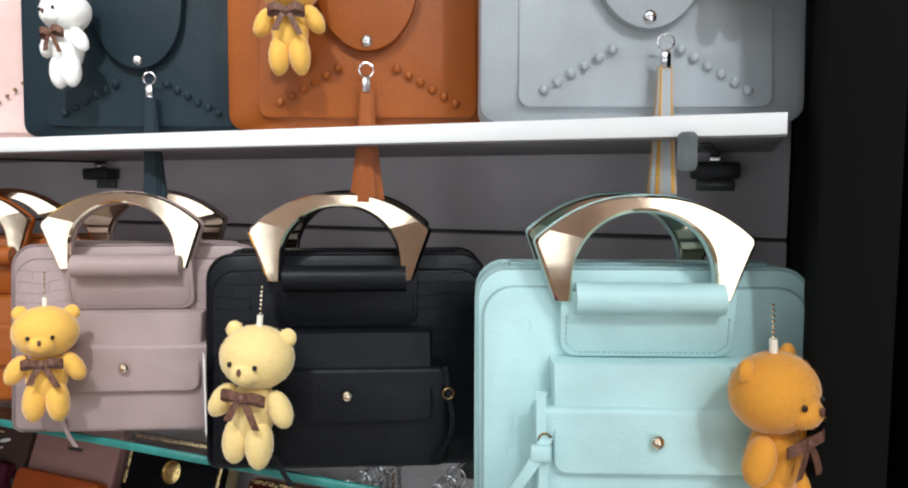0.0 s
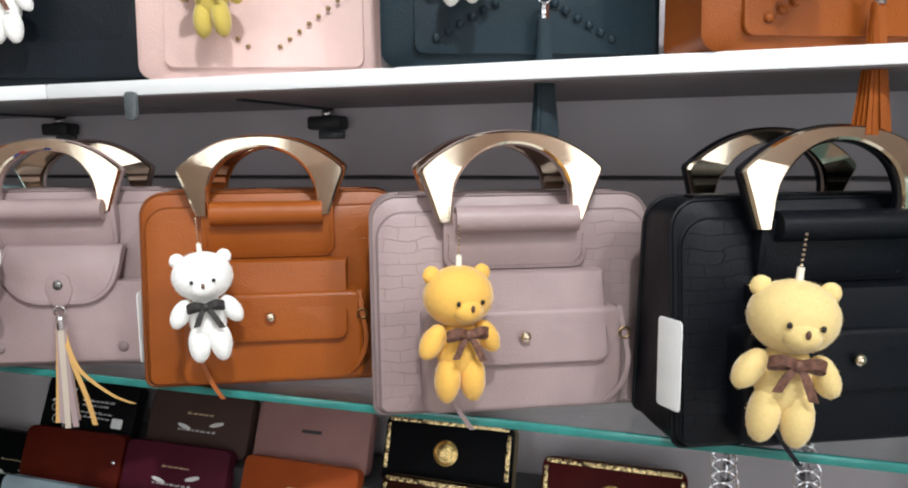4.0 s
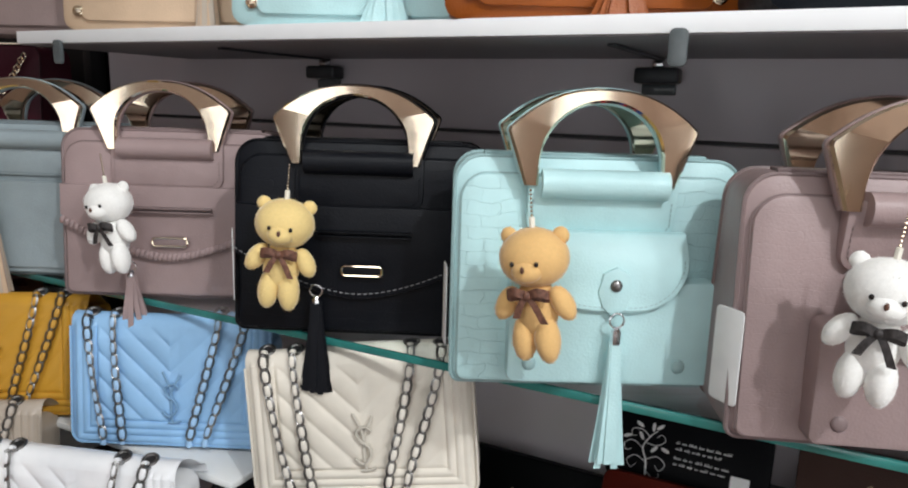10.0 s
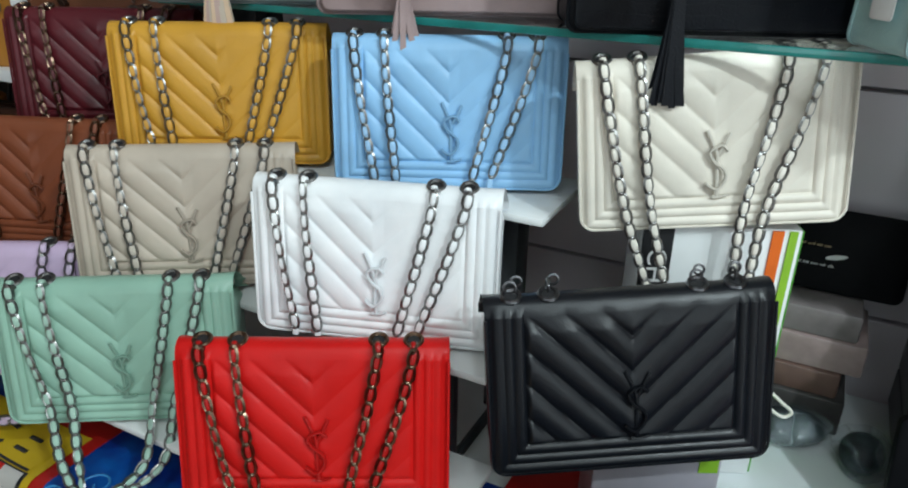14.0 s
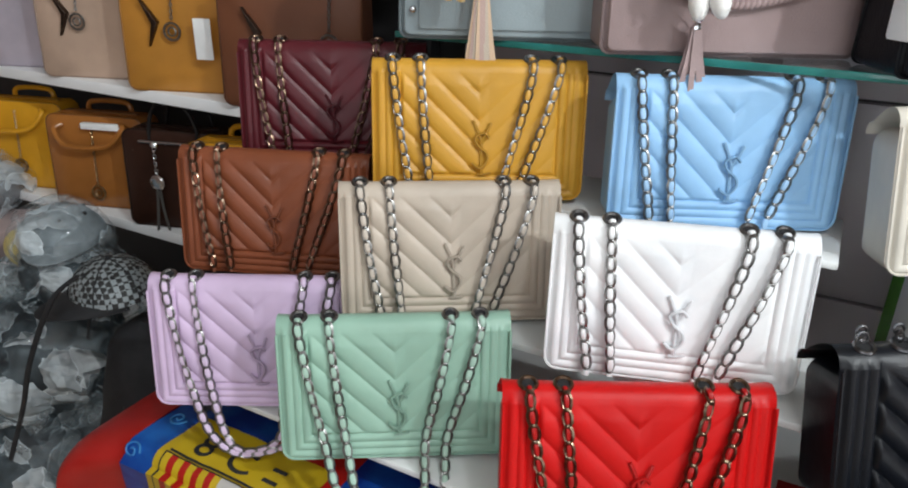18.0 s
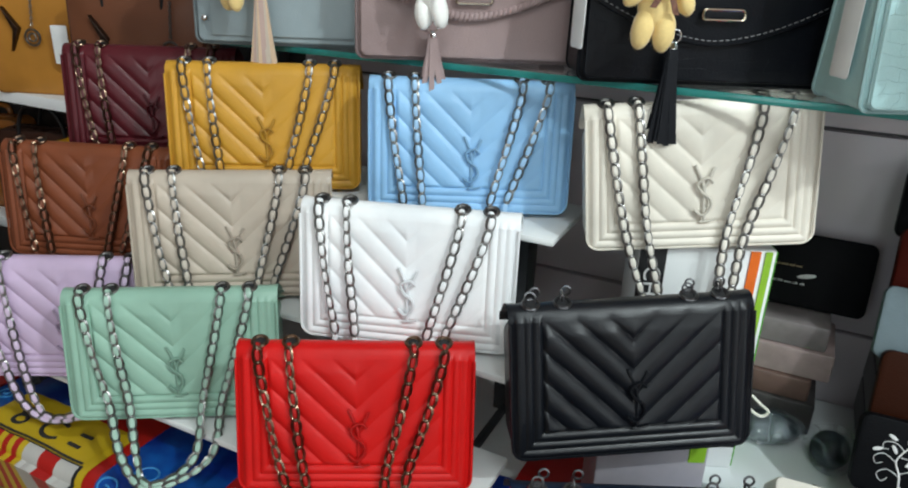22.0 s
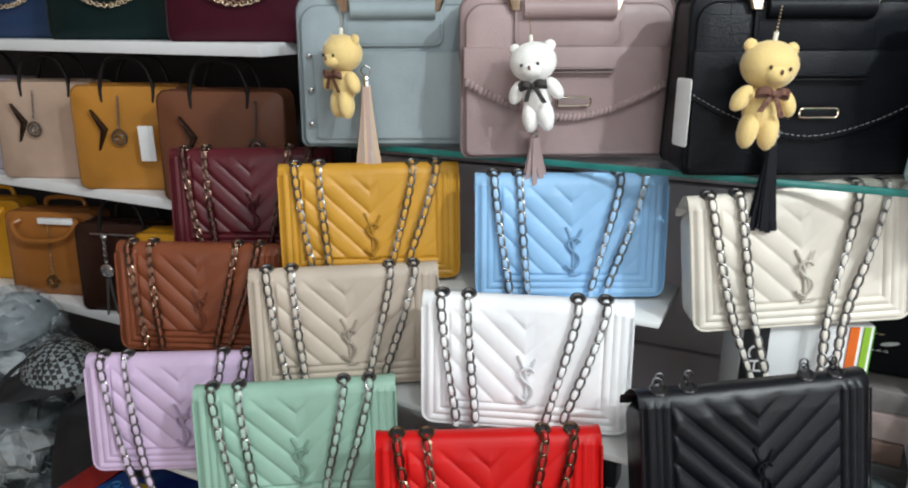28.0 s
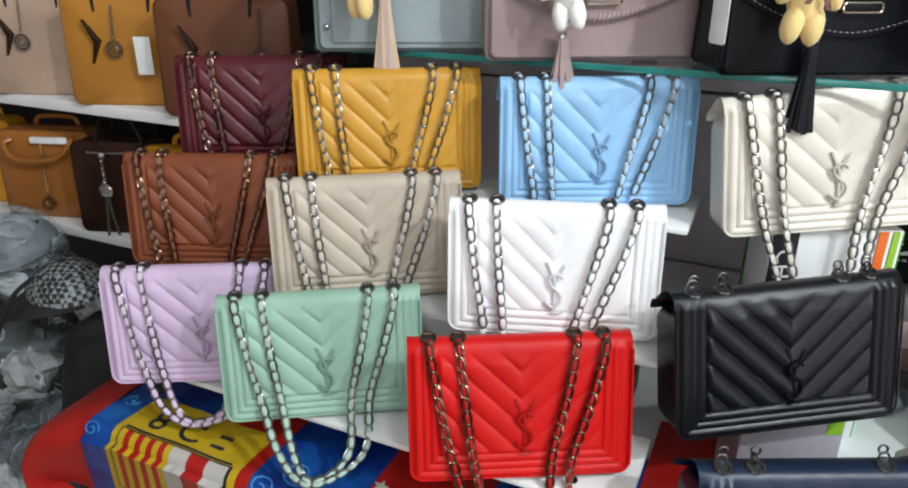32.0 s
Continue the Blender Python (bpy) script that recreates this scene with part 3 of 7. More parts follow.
def handbag(colour, style, label, m, tag=False, seed=0, croc=0.0, extra=()):
    base = COL[colour]
    skin = leather(colour + "_leather", base, 0.4)
    side = leather(colour + "_creased_%d" % round(croc * 100), base, 0.36, croc=croc) if croc else skin
    dark = leather(colour + "_edge_leather", mixed(base, (0, 0, 0), 0.35), 0.45)
    bag = thing("handbag", label, "handbag", "handbags on the glass shelf", m)
    part("body", body_shell(BW, BH, BD, 0.026, 0.42, 0.0005, 0.010), skin, bag)
    yf = -BD / 2
    slope = 0.42 * BD / 2 / BH

    def front(x, z):
        return slope * max(0, z - 0.15 * BH) * 1.0

    def rim(y):
        return [(x, y + (front(x, z) if y < 0 else -front(x, z)), z) for x, z in round_rect(-BW / 2, BW / 2, 0.0, BH, 0.026, 6, False, 0.010)]
    part("piping", tube(rim(yf + 0.006), 0.0022, 6, True)._join(tube(rim(-yf - 0.006), 0.0022, 6, True), None), dark, bag)
    part("zip_strip", box(-BW / 2 + 0.03, BW / 2 - 0.03, -0.010, 0.010, BH, BH + 0.0035, 0.0012), dark, bag)
    plate = round_rect(-BW / 2 + 0.006, BW / 2 - 0.004, 0.003, BH - 0.016, 0.026, 6, False, 0.009)
    part("front_plate", slab(plate, yf - 0.003, yf + 0.008, 0.003, 0, front), side, bag, "stiff front plate with a rounded edge")
    part("plate_piping", tube([(x, yf + 0.001 + front(x, z), z) for x, z in plate], 0.0015, 5, True), dark, bag)
    rz, ry = 0.200, yf + front(0, 0.2) - 0.010
    lead = 0.012 if style in ("pocket", "tassel") else 0.0
    ry -= lead
    part("handle_roll", tube([(-0.062, ry, rz), (-0.06, ry, rz), (0.06, ry, rz), (0.062, ry, rz)], lambda u: 0.0138, 14), skin, bag)
    part("strap_panel", slab(round_rect(-0.074, 0.074, 0.148, 0.206, 0.014, 5, True), yf - 0.0075, yf + 0.006, 0.0015, 0, lambda x, z: front(x, z) * 0.9 - lead * max(0, (z - 0.15) / 0.05)), skin, bag)
    part("panel_stitching", stitches([(x, yf - 0.008 + front(x, z) * 0.9 - lead * max(0, (z - 0.15) / 0.05), z) for x, z in [(-0.069, 0.185), (-0.069, 0.160), (-0.060, 0.152), (0.060, 0.152), (0.069, 0.160), (0.069, 0.185)]]), dark, bag)
    for name, y, tz in (("handle", ry, 0.198), ("handle", -ry - lead, 0.198)):
        hd = part(name, HANDLE_MESH, GOLD, bag, "polished gold metal arch handle")
        part("handle_backing", backing_mesh(colour, skin), skin, hd, "leather-coloured backing")
        hd.scale = (1.07, 1, 1)
        hd.location = (-0.005, y - (0.004 if y < 0 else -0.004), tz)
        hd.rotation_euler = (radians(-4 if y < 0 else 4), 0, 0)
    part("back_roll", tube([(-0.062, -ry - lead, rz), (0.062, -ry - lead, rz)], 0.0125, 12), skin, bag)
    proud = 0.016 if style in ("pocket", "tassel") else 0.0
    fy = yf - 0.0065 - proud
    if style == "pocket":
        part("pocket", slab(round_rect(-0.098, 0.105, 0.008, 0.112, 0.012, 4), fy - 0.006, fy + 0.012 + proud, 0.006, 0, None, 3), skin, bag)
        part("pocket_flap", slab(round_rect(-0.082, 0.088, 0.058, 0.147, 0.012, 5, True), fy - 0.013, fy + 0.006, 0.0022, 0, lambda x, z: (0.008 + proud) * max(0, (z - 0.118) / 0.029) ** 1.5), skin, bag)
        part("snap_button", Shape()._join(ball((0.003, fy - 0.0135, 0.086), (0.0058, 0.004, 0.0058), 0, 12, 6), None), GOLD, bag)
        for sx in (-0.092, 0.101):
            if colour == "mint":
                path = [(sx, fy - 0.004, 0.125), (sx, fy - 0.010, 0.095), (sx + 0.002, fy - 0.012, 0.05), (sx - 0.002 * (1 if sx < 0 else -1), fy - 0.013, -0.012)]
            elif sx < 0:
                path = [(sx + 0.018, fy - 0.006, 0.034), (sx + 0.028, fy - 0.014, 0.014), (sx + 0.040, fy - 0.018, -0.004)]
            else:
                path = [(sx, fy - 0.002, 0.112), (sx + 0.003, fy - 0.008, 0.088), (sx + 0.007, fy - 0.012, 0.056), (sx - 0.002, fy - 0.012, 0.030), (sx - 0.016, fy - 0.010, 0.016)]
            part("side_lace", strap_shape(path, 0.008 if colour == "mint" else 0.005, 0.0014), skin, bag)
            if sx > 0 or colour == "mint":
                part("lace_buckle", ring((sx + 0.003, fy - 0.011, 0.086), 0.0055, 0.0012, "y", 10, 4), BRASS, bag)
        if colour == "mint":
            part("side_strap", strap_shape([(-0.088, fy - 0.013, 0.088), (-0.104, fy - 0.017, 0.060), (-0.126, fy - 0.012, 0.030), (-0.146, fy + 0.006, 0.006)], 0.011, 0.0016), skin, bag, "slanting leather strap")
            part("side_strap", strap_shape([(0.094, fy - 0.010, 0.050), (0.106, fy - 0.014, 0.028), (0.122, fy - 0.014, 0.016)], 0.009, 0.0016), skin, bag)
            part("strap_knot", box(-0.102, -0.084, fy - 0.020, fy - 0.012, 0.070, 0.084, 0.003), skin, bag)
    if style == "tassel":
        fx = 0.012

        def drape(x, z):
            return (0.005 + proud) * max(0, (z - 0.122) / 0.034) ** 1.5

        lid = [(x + fx, z) for x, z in round_rect(-0.072, 0.072, 0.084, 0.156, 0.050, 7, True)]
        part("front_flap", slab(lid, fy - 0.008, fy + 0.004, 0.0024, 0, drape), skin, bag)
        seam = round_rect(-0.067, 0.067, 0.089, 0.156, 0.046, 7, True)
        part("flap_stitching", stitches([(x + fx, fy - 0.0084 + drape(x, z), z) for x, z in seam[9:] + seam[:8]], 0.0004), dark, bag)
        part("lower_pocket", slab(round_rect(-0.09, 0.118, 0.010, 0.112, 0.008, 3), fy - 0.001, fy + 0.008 + proud, 0.004), skin, bag)
        tab = [(fx + x * 0.017, 0.103 + z * 0.024) for x, z in [(0, -1), (0.7, -0.6), (1, 0.0), (0.75, 0.75), (0, 1), (-0.75, 0.75), (-1, 0), (-0.7, -0.6)]]
        part("flap_tab", slab(tab, fy - 0.010, fy - 0.004, 0.0015), skin, bag)
        part("stud", Shape()._join(ball((fx, fy - 0.0105, 0.110), (0.006, 0.003, 0.006), 0, 12, 6), None), GUN, bag)
        for sx in (-0.068, 0.082):
            part("rivet", Shape()._join(ball((sx, fy - 0.0015, 0.030), (0.007, 0.003, 0.007), 0, 12, 6), None), dark, bag)
        strips = [skin] if colour == "mint" else [leather("mauve_leather", COL["mauve"]), leather("mustard_strip", (0.62, 0.36, 0.12)), leather("mauve_leather", COL["mauve"]), leather("sand_strip", COL["sand"])]
        tz = part("tassel", tassel_shape(0.127, len(strips), 0.015 if colour == "mint" else 0.012, seed, 0.012, 15 if colour == "mint" else 9), [CHROME] + strips, bag, "leather strip tassel under a steel cap")
        tz.location = (fx + 0.002, fy - 0.014, 0.078)
        if colour != "mint":
            part("loose_strip", strap_shape([(0.016, fy - 0.014, 0.054), (0.032, fy - 0.018, 0.008), (0.070, fy - 0.02, -0.026), (0.098, fy - 0.022, -0.038)], 0.006, 0.0012)._join(strap_shape([(0.016, fy - 0.014, 0.054), (0.026, fy - 0.016, 0.012), (0.040, fy - 0.018, -0.03), (0.048, fy - 0.018, -0.066)], 0.006, 0.0012), None), strips[1], bag)
    if style == "curve":
        def sag(x):
            return (0.044 if colour == "black" else 0.060) + 0.048 * (abs(x) / 0.14) ** 1.7
        xs = [-0.143 + 0.286 * i / 30 for i in range(31)]
        loop = [(x, sag(x)) for x in xs] + [(0.143, 0.150), (-0.143, 0.150)]
        part("curved_flap", slab(loop, fy - 0.004, fy + 0.008, 0.0018, 0, lambda x, z: front(x, z)), skin, bag)
        if colour == "black":
            part("flap_stitching", stitches([(x, fy - 0.0045 + front(x, sag(x)), sag(x) + 0.006) for x in xs], 0.0006, 0.004, 0.003), plain("white_thread", (0.3, 0.3, 0.31), 0.8), bag)
        else:
            braid = Shape()
            for i in range(46):
                x = -0.139 + 0.278 * i / 45
                braid._join(ball((x, fy - 0.004 + front(x, sag(x)), sag(x) - 0.004), (0.0042, 0.004, 0.0062), 0, 7, 5, Matrix.Rotation(radians(24), 4, "Y")), None)
            part("braided_trim", braid, skin, bag)
        part("zip_line", Shape()._join(box(-0.045, 0.062, fy - 0.0065, fy + 0.004, 0.1165, 0.1185, 0.0008), None)._join(box(-0.045, 0.062, fy - 0.0065, fy + 0.004, 0.1215, 0.1235, 0.0008), None), dark, bag)
        part("name_plate", slab(round_rect(-0.016, 0.030, 0.073, 0.084, 0.004, 4), fy - 0.0085, fy - 0.002, 0.001), dark, bag, "dark slot inside a gold rim")
        part("plate_rim", tube([(x, fy - 0.0085, z) for x, z in round_rect(-0.016, 0.030, 0.073, 0.084, 0.004, 4)], 0.0014, 6, True), GOLD, bag, "slim gold metal rim")
        part("tassel", tassel_shape(0.112 if colour == "black" else 0.07, 1, 0.015 if colour == "black" else 0.022, seed, 0.004, 22 if colour == "black" else 8), [CHROME, skin], bag).location = (-0.045, fy - 0.012, 0.055 if colour == "black" else 0.045)
    if style == "studded":
        part("front_seam", slab(round_rect(-0.12, 0.12, 0.012, 0.14, 0.004, 3), fy - 0.0005, fy + 0.006, 0.001), skin, bag)
        for sx in (-0.128, 0.128):
            for sz in (0.035, 0.085, 0.135):
                part("stud", Shape()._join(ball((sx, fy + front(sx, sz), sz), (0.0045, 0.003, 0.0045), 0, 10, 6), None), CHROME, bag)
        strips = [leather("sand_strip", COL["sand"]), leather("beige_leather", COL["beige"]), leather("rose_strip", (0.48, 0.34, 0.30))]
        part("tassel", tassel_shape(0.125, 3, 0.020, seed, 0.012, 18), [CHROME] + strips, bag).location = (-0.040, fy - 0.020, 0.115)
    if tag:
        spot = dict(mauve=(0.004, -0.040, -58), black=(0.004, -0.043, -72), orange=(0.004, -0.030, -100)).get(colour, (0.008, -0.010, -84))
        part("price_tag", slab(round_rect(-0.015, 0.015, 0.015, 0.098, 0.004, 3), 0, 0.001, 0.0003), PAPER, bag, "blank white price tag").matrix_local = Matrix.Translation((-BW / 2 - spot[0], spot[1], 0.020 if colour == "black" else 0.012)) @ Matrix.Rotation(radians(spot[2]), 4, "Z")
    return bag


SHELF_Z = 1.201
BAGS = [
    ("mint", "pocket", -0.093, 0.671, 20, "mint green leather handbag with gold arch handles and front pocket"),
    ("black", "pocket", -0.402, 0.682, 25.5, "black leather handbag with gold arch handles and front pocket"),
    ("mauve", "pocket", -0.694, 0.679, 25, "mauve crocodile-print handbag with gold arch handles and pocket"),
    ("orange", "pocket", -0.985, 0.684, 25, "tan orange leather handbag with gold arch handles and pocket"),
    ("mauve", "tassel", -1.277, 0.669, 21, "mauve leather handbag with flap, tassel and gold handles"),
    ("mint", "tassel", -1.554, 0.666, 28, "mint green leather handbag with round flap and long tassel"),
    ("black", "curve", -1.837, 0.676, 25.5, "black leather handbag with curved stitched flap and gold plate"),
    ("mauve", "curve", -2.140, 0.668, 27, "mauve leather handbag with braided curved trim and gold plate"),
    ("grey", "studded", -2.400, 0.645, 25, "grey leather handbag with steel studs and gold handles"),
]
for i, (c, style, x, y, yaw, label) in enumerate(BAGS):
    handbag(c, style, label, pose(x, y, SHELF_Z, 0, 0, yaw) @ Matrix.Diagonal((0.95 if i == 5 else 1, 1, 1, 1)), tag=i in (1, 3, 4, 5, 6), seed=i, croc=(0.3, 0.5, 0.45, 0.22, 0.2, 0.4, 0.25, 0.15, 0.1)[i])


# ---------- plush bear charms: one plain mesh each ----------
FUR = dict(white=plush("white_plush", (0.92, 0.91, 0.88)), yellow=plush("pale_yellow_plush", (0.82, 0.62, 0.27)), amber=plush("amber_plush", (0.80, 0.46, 0.10)),
           ginger=plush("ginger_plush", (0.74, 0.32, 0.045)), tan=plush("tan_plush", (0.76, 0.48, 0.20)), olive=plush("olive_yellow_plush", (0.55, 0.42, 0.10)))


def ribbon(pts, w, mat):
    """A flat ribbon that stands upright along a path."""
    s, path = Shape(), smooth_path(pts, 5)
    for p in path:
        s.v += [p + Vector((0, -0.0004, -w / 2)), p + Vector((0, -0.0004, w / 2)), p + Vector((0, 0.0004, w / 2)), p + Vector((0, 0.0004, -w / 2))]
    for i in range(len(path) - 1):
        for k in range(4):
            l = (k + 1) % 4
            s.f.append((i * 4 + k, i * 4 + l, i * 4 + 4 + l, i * 4 + 4 + k))
            s.m.append(mat)
    return s


def bear(fur, m, chain=0.034, dark_bow=False, size=1.0, label_colour=""):
    s = Shape()
    R = Matrix.Rotation
    rnd = random.Random(len(label_colour) * 7 + round(m.translation.x * 1000))
    z = -chain
    s._join(ball((0, 0, z - 0.025), (0.0310, 0.0265, 0.0262), 0, 26, 17), None)
    s._join(ball((0, -0.0190, z - 0.0335), (0.0140, 0.0120, 0.0105), 0, 16, 10), None)
    s._join(ball((0, 0, z - 0.070), (0.0195, 0.0165, 0.0275), 0, 18, 12), None)
    for k in (-1, 1):
        s._join(ball((k * 0.0235, 0.004, z - 0.0065), (0.0078, 0.0050, 0.0078), 0, 12, 8), None)
        lift = rnd.uniform(-0.003, 0.004)
        s._join(ball((k * 0.0255, -0.005, z - 0.063 + lift), (0.0096, 0.0100, 0.0165), 0, 14, 9, R(radians(k * (-30 - 900 * lift)), 4, "Y")), None)
        s._join(ball((k * 0.0108, -0.004 - 0.003 * (k > 0), z - 0.0955), (0.0114, 0.0122, 0.0215), 0, 14, 10, R(radians(k * -4), 4, "Y")), None)
    fuzz, faces = Shape(), list(s.f)
    areas = []
    for f in faces:
        a, b, c, d = (s.v[i] for i in f)
        areas.append((c - a).cross(d - b).length / 2)
    total = sum(areas)
    for f, area in zip(faces, areas):
        a, b, c, d = (s.v[i] for i in f)
        n = (c - a).cross(d - b)
        if n.length < 1e-12:
            continue
        n = n.normalized()
        want = 3600 * area / total
        for _ in range(int(want) + (rnd.random() < want % 1)):
            u, w = rnd.random(), rnd.random()
            p = a.lerp(b, u).lerp(d.lerp(c, u), w)
            tip = p + (n + Vector((rnd.uniform(-0.7, 0.7), rnd.uniform(-0.7, 0.7), rnd.uniform(-0.9, 0.5)))).normalized() * rnd.uniform(0.0009, 0.0019)
            side = n.cross(Vector((rnd.uniform(-1, 1), rnd.uniform(-1, 1), rnd.uniform(-1, 1)))).normalized() * 0.00032
            fuzz.add([p - side - n * 0.0003, p + side - n * 0.0003, tip], [(0, 1, 2)], 0)
    for i, p in enumerate(s.v):
        s.v[i] = p + Vector((noise.noise(p * 120), noise.noise(p * 120 + Vector((3, 1, 2))), noise.noise(p * 120 + Vector((7, 5, 1))))) * 0.0005
    s._join(fuzz, None)
    for k in (-1, 1):
        s._join(ball((k * 0.0108, -0.0262, z - 0.0265), (0.0020, 0.0018, 0.0023), 1, 8, 6), None)
        s._join(ribbon([(0, -0.0225, z - 0.054), (k * 0.010, -0.0265, z - 0.0500), (k * 0.0185, -0.0220, z - 0.0530), (k * 0.017, -0.0185, z - 0.0565), (k * 0.008, -0.0200, z - 0.0550), (0, -0.0205, z - 0.054)], 0.0075, 2), None)
        s._join(strap_shape([(0, -0.0225, z - 0.054), (k * 0.006, -0.0235, z - 0.062), (k * (0.011 + 0.003 * (k > 0)), -0.0225, z - 0.074 - 0.004 * (k > 0))], 0.0066, 0.0009, 2), None)
    s._join(ball((0, -0.0312, z - 0.0305), (0.0019, 0.0016, 0.0032), 3, 8, 6), None)
    s._join(ball((0, -0.0235, z - 0.054), (0.0036, 0.0028, 0.0042), 2, 8, 6), None)
    s._join(tube([(0, 0, z), (0, 0, z + 0.010)], 0.0026, 8, False, 4), None)
    n = max(3, int((chain - 0.008) / 0.0032))
    for i in range(n):
        s._join(ball((0, 0, -i * (chain - 0.008) / n), 0.0013, 5, 6, 4), None)
    return solo("bear_charm", s, [FUR[fur], EYE_BLACK, RIBBON_DARK if dark_bow else RIBBON, plain("brown_nose", (0.12, 0.05, 0.03), 0.5), CAP, GOLD], label_colour + " plush bear charm with ribbon bow hanging on handbag", "charm", "bear charms", m @ pose(0, 0, 0, 0, rnd.uniform(-8, 8), 0) @ Matrix.Diagonal((size, size, size, 1)))


def on_bag(i, lx, lz, turn):
    c, style, x, y, yaw, _ = BAGS[i]
    return pose(x, y, SHELF_Z, 0, 0, yaw) @ Matrix.Translation((lx, -0.116 if i < 6 else -0.098, lz)) @ pose(0, 0, 0, 0, 0, turn)


for i, fur, lx, lz, turn, ch, dk, size, word in (
        (0, "ginger", 0.080, 0.205, 38, 0.032, False, 1.2, "ginger"), (1, "yellow", -0.072, 0.200, -14, 0.033, False, 1.15, "yellow"), (2, "amber", -0.066, 0.200, 16, 0.035, False, 1.08, "amber"),
        (3, "white", -0.066, 0.200, 12, 0.036, True, 1.0, "white"), (4, "white", -0.060, 0.205, -24, 0.036, True, 0.92, "white"), (5, "tan", -0.076, 0.200, -26, 0.033, False, 1.0, "tan"),
        (6, "yellow", -0.066, 0.200, 4, 0.036, False, 1.04, "yellow"), (7, "white", -0.062, 0.194, -18, 0.037, True, 0.98, "white"), (8, "yellow", -0.070, 0.200, -40, 0.034, False, 1.0, "yellow")):
    bear(fur, on_bag(i, lx, lz, turn), ch, dk, size, word)


# ---------- upper row on the white shelf ----------
def upper_bag(colour, x, y, yaw, label, details):
    base = COL[colour]
    skin = leather(colour + "_leather", base, 0.42)
    bag = thing("handbag", label, "handbag", "handbags on the white shelf", pose(x, y, 1.5535, 0, 0, yaw))
    w, h, d = 0.29, 0.235, 0.10
    part("body", body_shell(w, h, d, 0.016, 0.25), skin, bag)
    part("front_panel", slab(round_rect(-0.112, 0.112, 0.012, 0.20, 0.010, 4), -d / 2 - 0.004, -d / 2 + 0.012, 0.0015, 0, lambda px, z: 0.0125 * max(0, z - 0.035) / 0.2 * 1.4), skin, bag)
    fy = -d / 2 - 0.004
    for sx in (-1, 1):
        hd = part("handle", tube(smooth_path([(sx * 0.0 - 0.055, fy + 0.03, 0.225), (-0.05, fy + 0.03, 0.28), (0, fy + 0.03, 0.31), (0.05, fy + 0.03, 0.28), (0.055, fy + 0.03, 0.225)], 5), 0.005, 8), skin, bag)
        hd.location.y = 0 if sx < 0 else 0.045
    gold_stud = details.get("studs")
    if gold_stud:
        for sx in (-0.118, 0.118):
            for sz in (0.024, 0.085):
                part("stud", Shape()._join(ball((sx, fy + 0.0025, sz), (0.0062, 0.0035, 0.0062), 0, 10, 6), None)._join(ring((sx, fy + 0.002, sz), 0.0062, 0.0012, "y", 12, 5), None), gold_stud, bag)
    if details.get("flap"):
        half = [(0.052 * math.cos(a), 0.150 + 0.072 * math.sin(a)) for a in [math.pi + math.pi * i / 16 for i in range(17)]]
        part("front_flap", slab([(-0.056, 0.2)] + half + [(0.056, 0.2)], fy - 0.008, fy + 0.004, 0.002, 0, lambda px, z: 0.02 * max(0, z - 0.08)), skin, bag)
        part("flap_stud", Shape()._join(ball((0, fy - 0.009, 0.088), (0.006, 0.003, 0.006), 0, 12, 6), None), CHROME, bag)
        for k in (-1, 1):
            for i in range(6):
                part("embossed_bead", ball((k * (0.03 + 0.012 * i), fy - 0.001, 0.062 - 0.007 * i), (0.0045, 0.003, 0.0045), 0, 8, 5), skin, bag)
    if details.get("dots"):
        for k in (-1, 1):
            for i in range(9):
                part("metal_dot", ball((k * (0.018 + 0.011 * i), fy - 0.001, 0.035 + 0.0085 * i), (0.0028, 0.002, 0.0028), 0, 7, 4), BRASS, bag)
    if details.get("tassel"):
        strips = [leather(n + "_leather", COL[n]) for n in details["tassel"]]
        t = part("tassel", tassel_shape(details.get("long", 0.13), len(strips), details.get("spread", 0.014), len(label), 0.012, 15 if details.get("spread", 0) < 0.03 else 24), [CHROME] + strips, bag, "leather strip tassel under a steel cap")
        t.location = (details.get("tx", 0.0), fy - 0.016, details.get("tz", 0.075))
    return bag


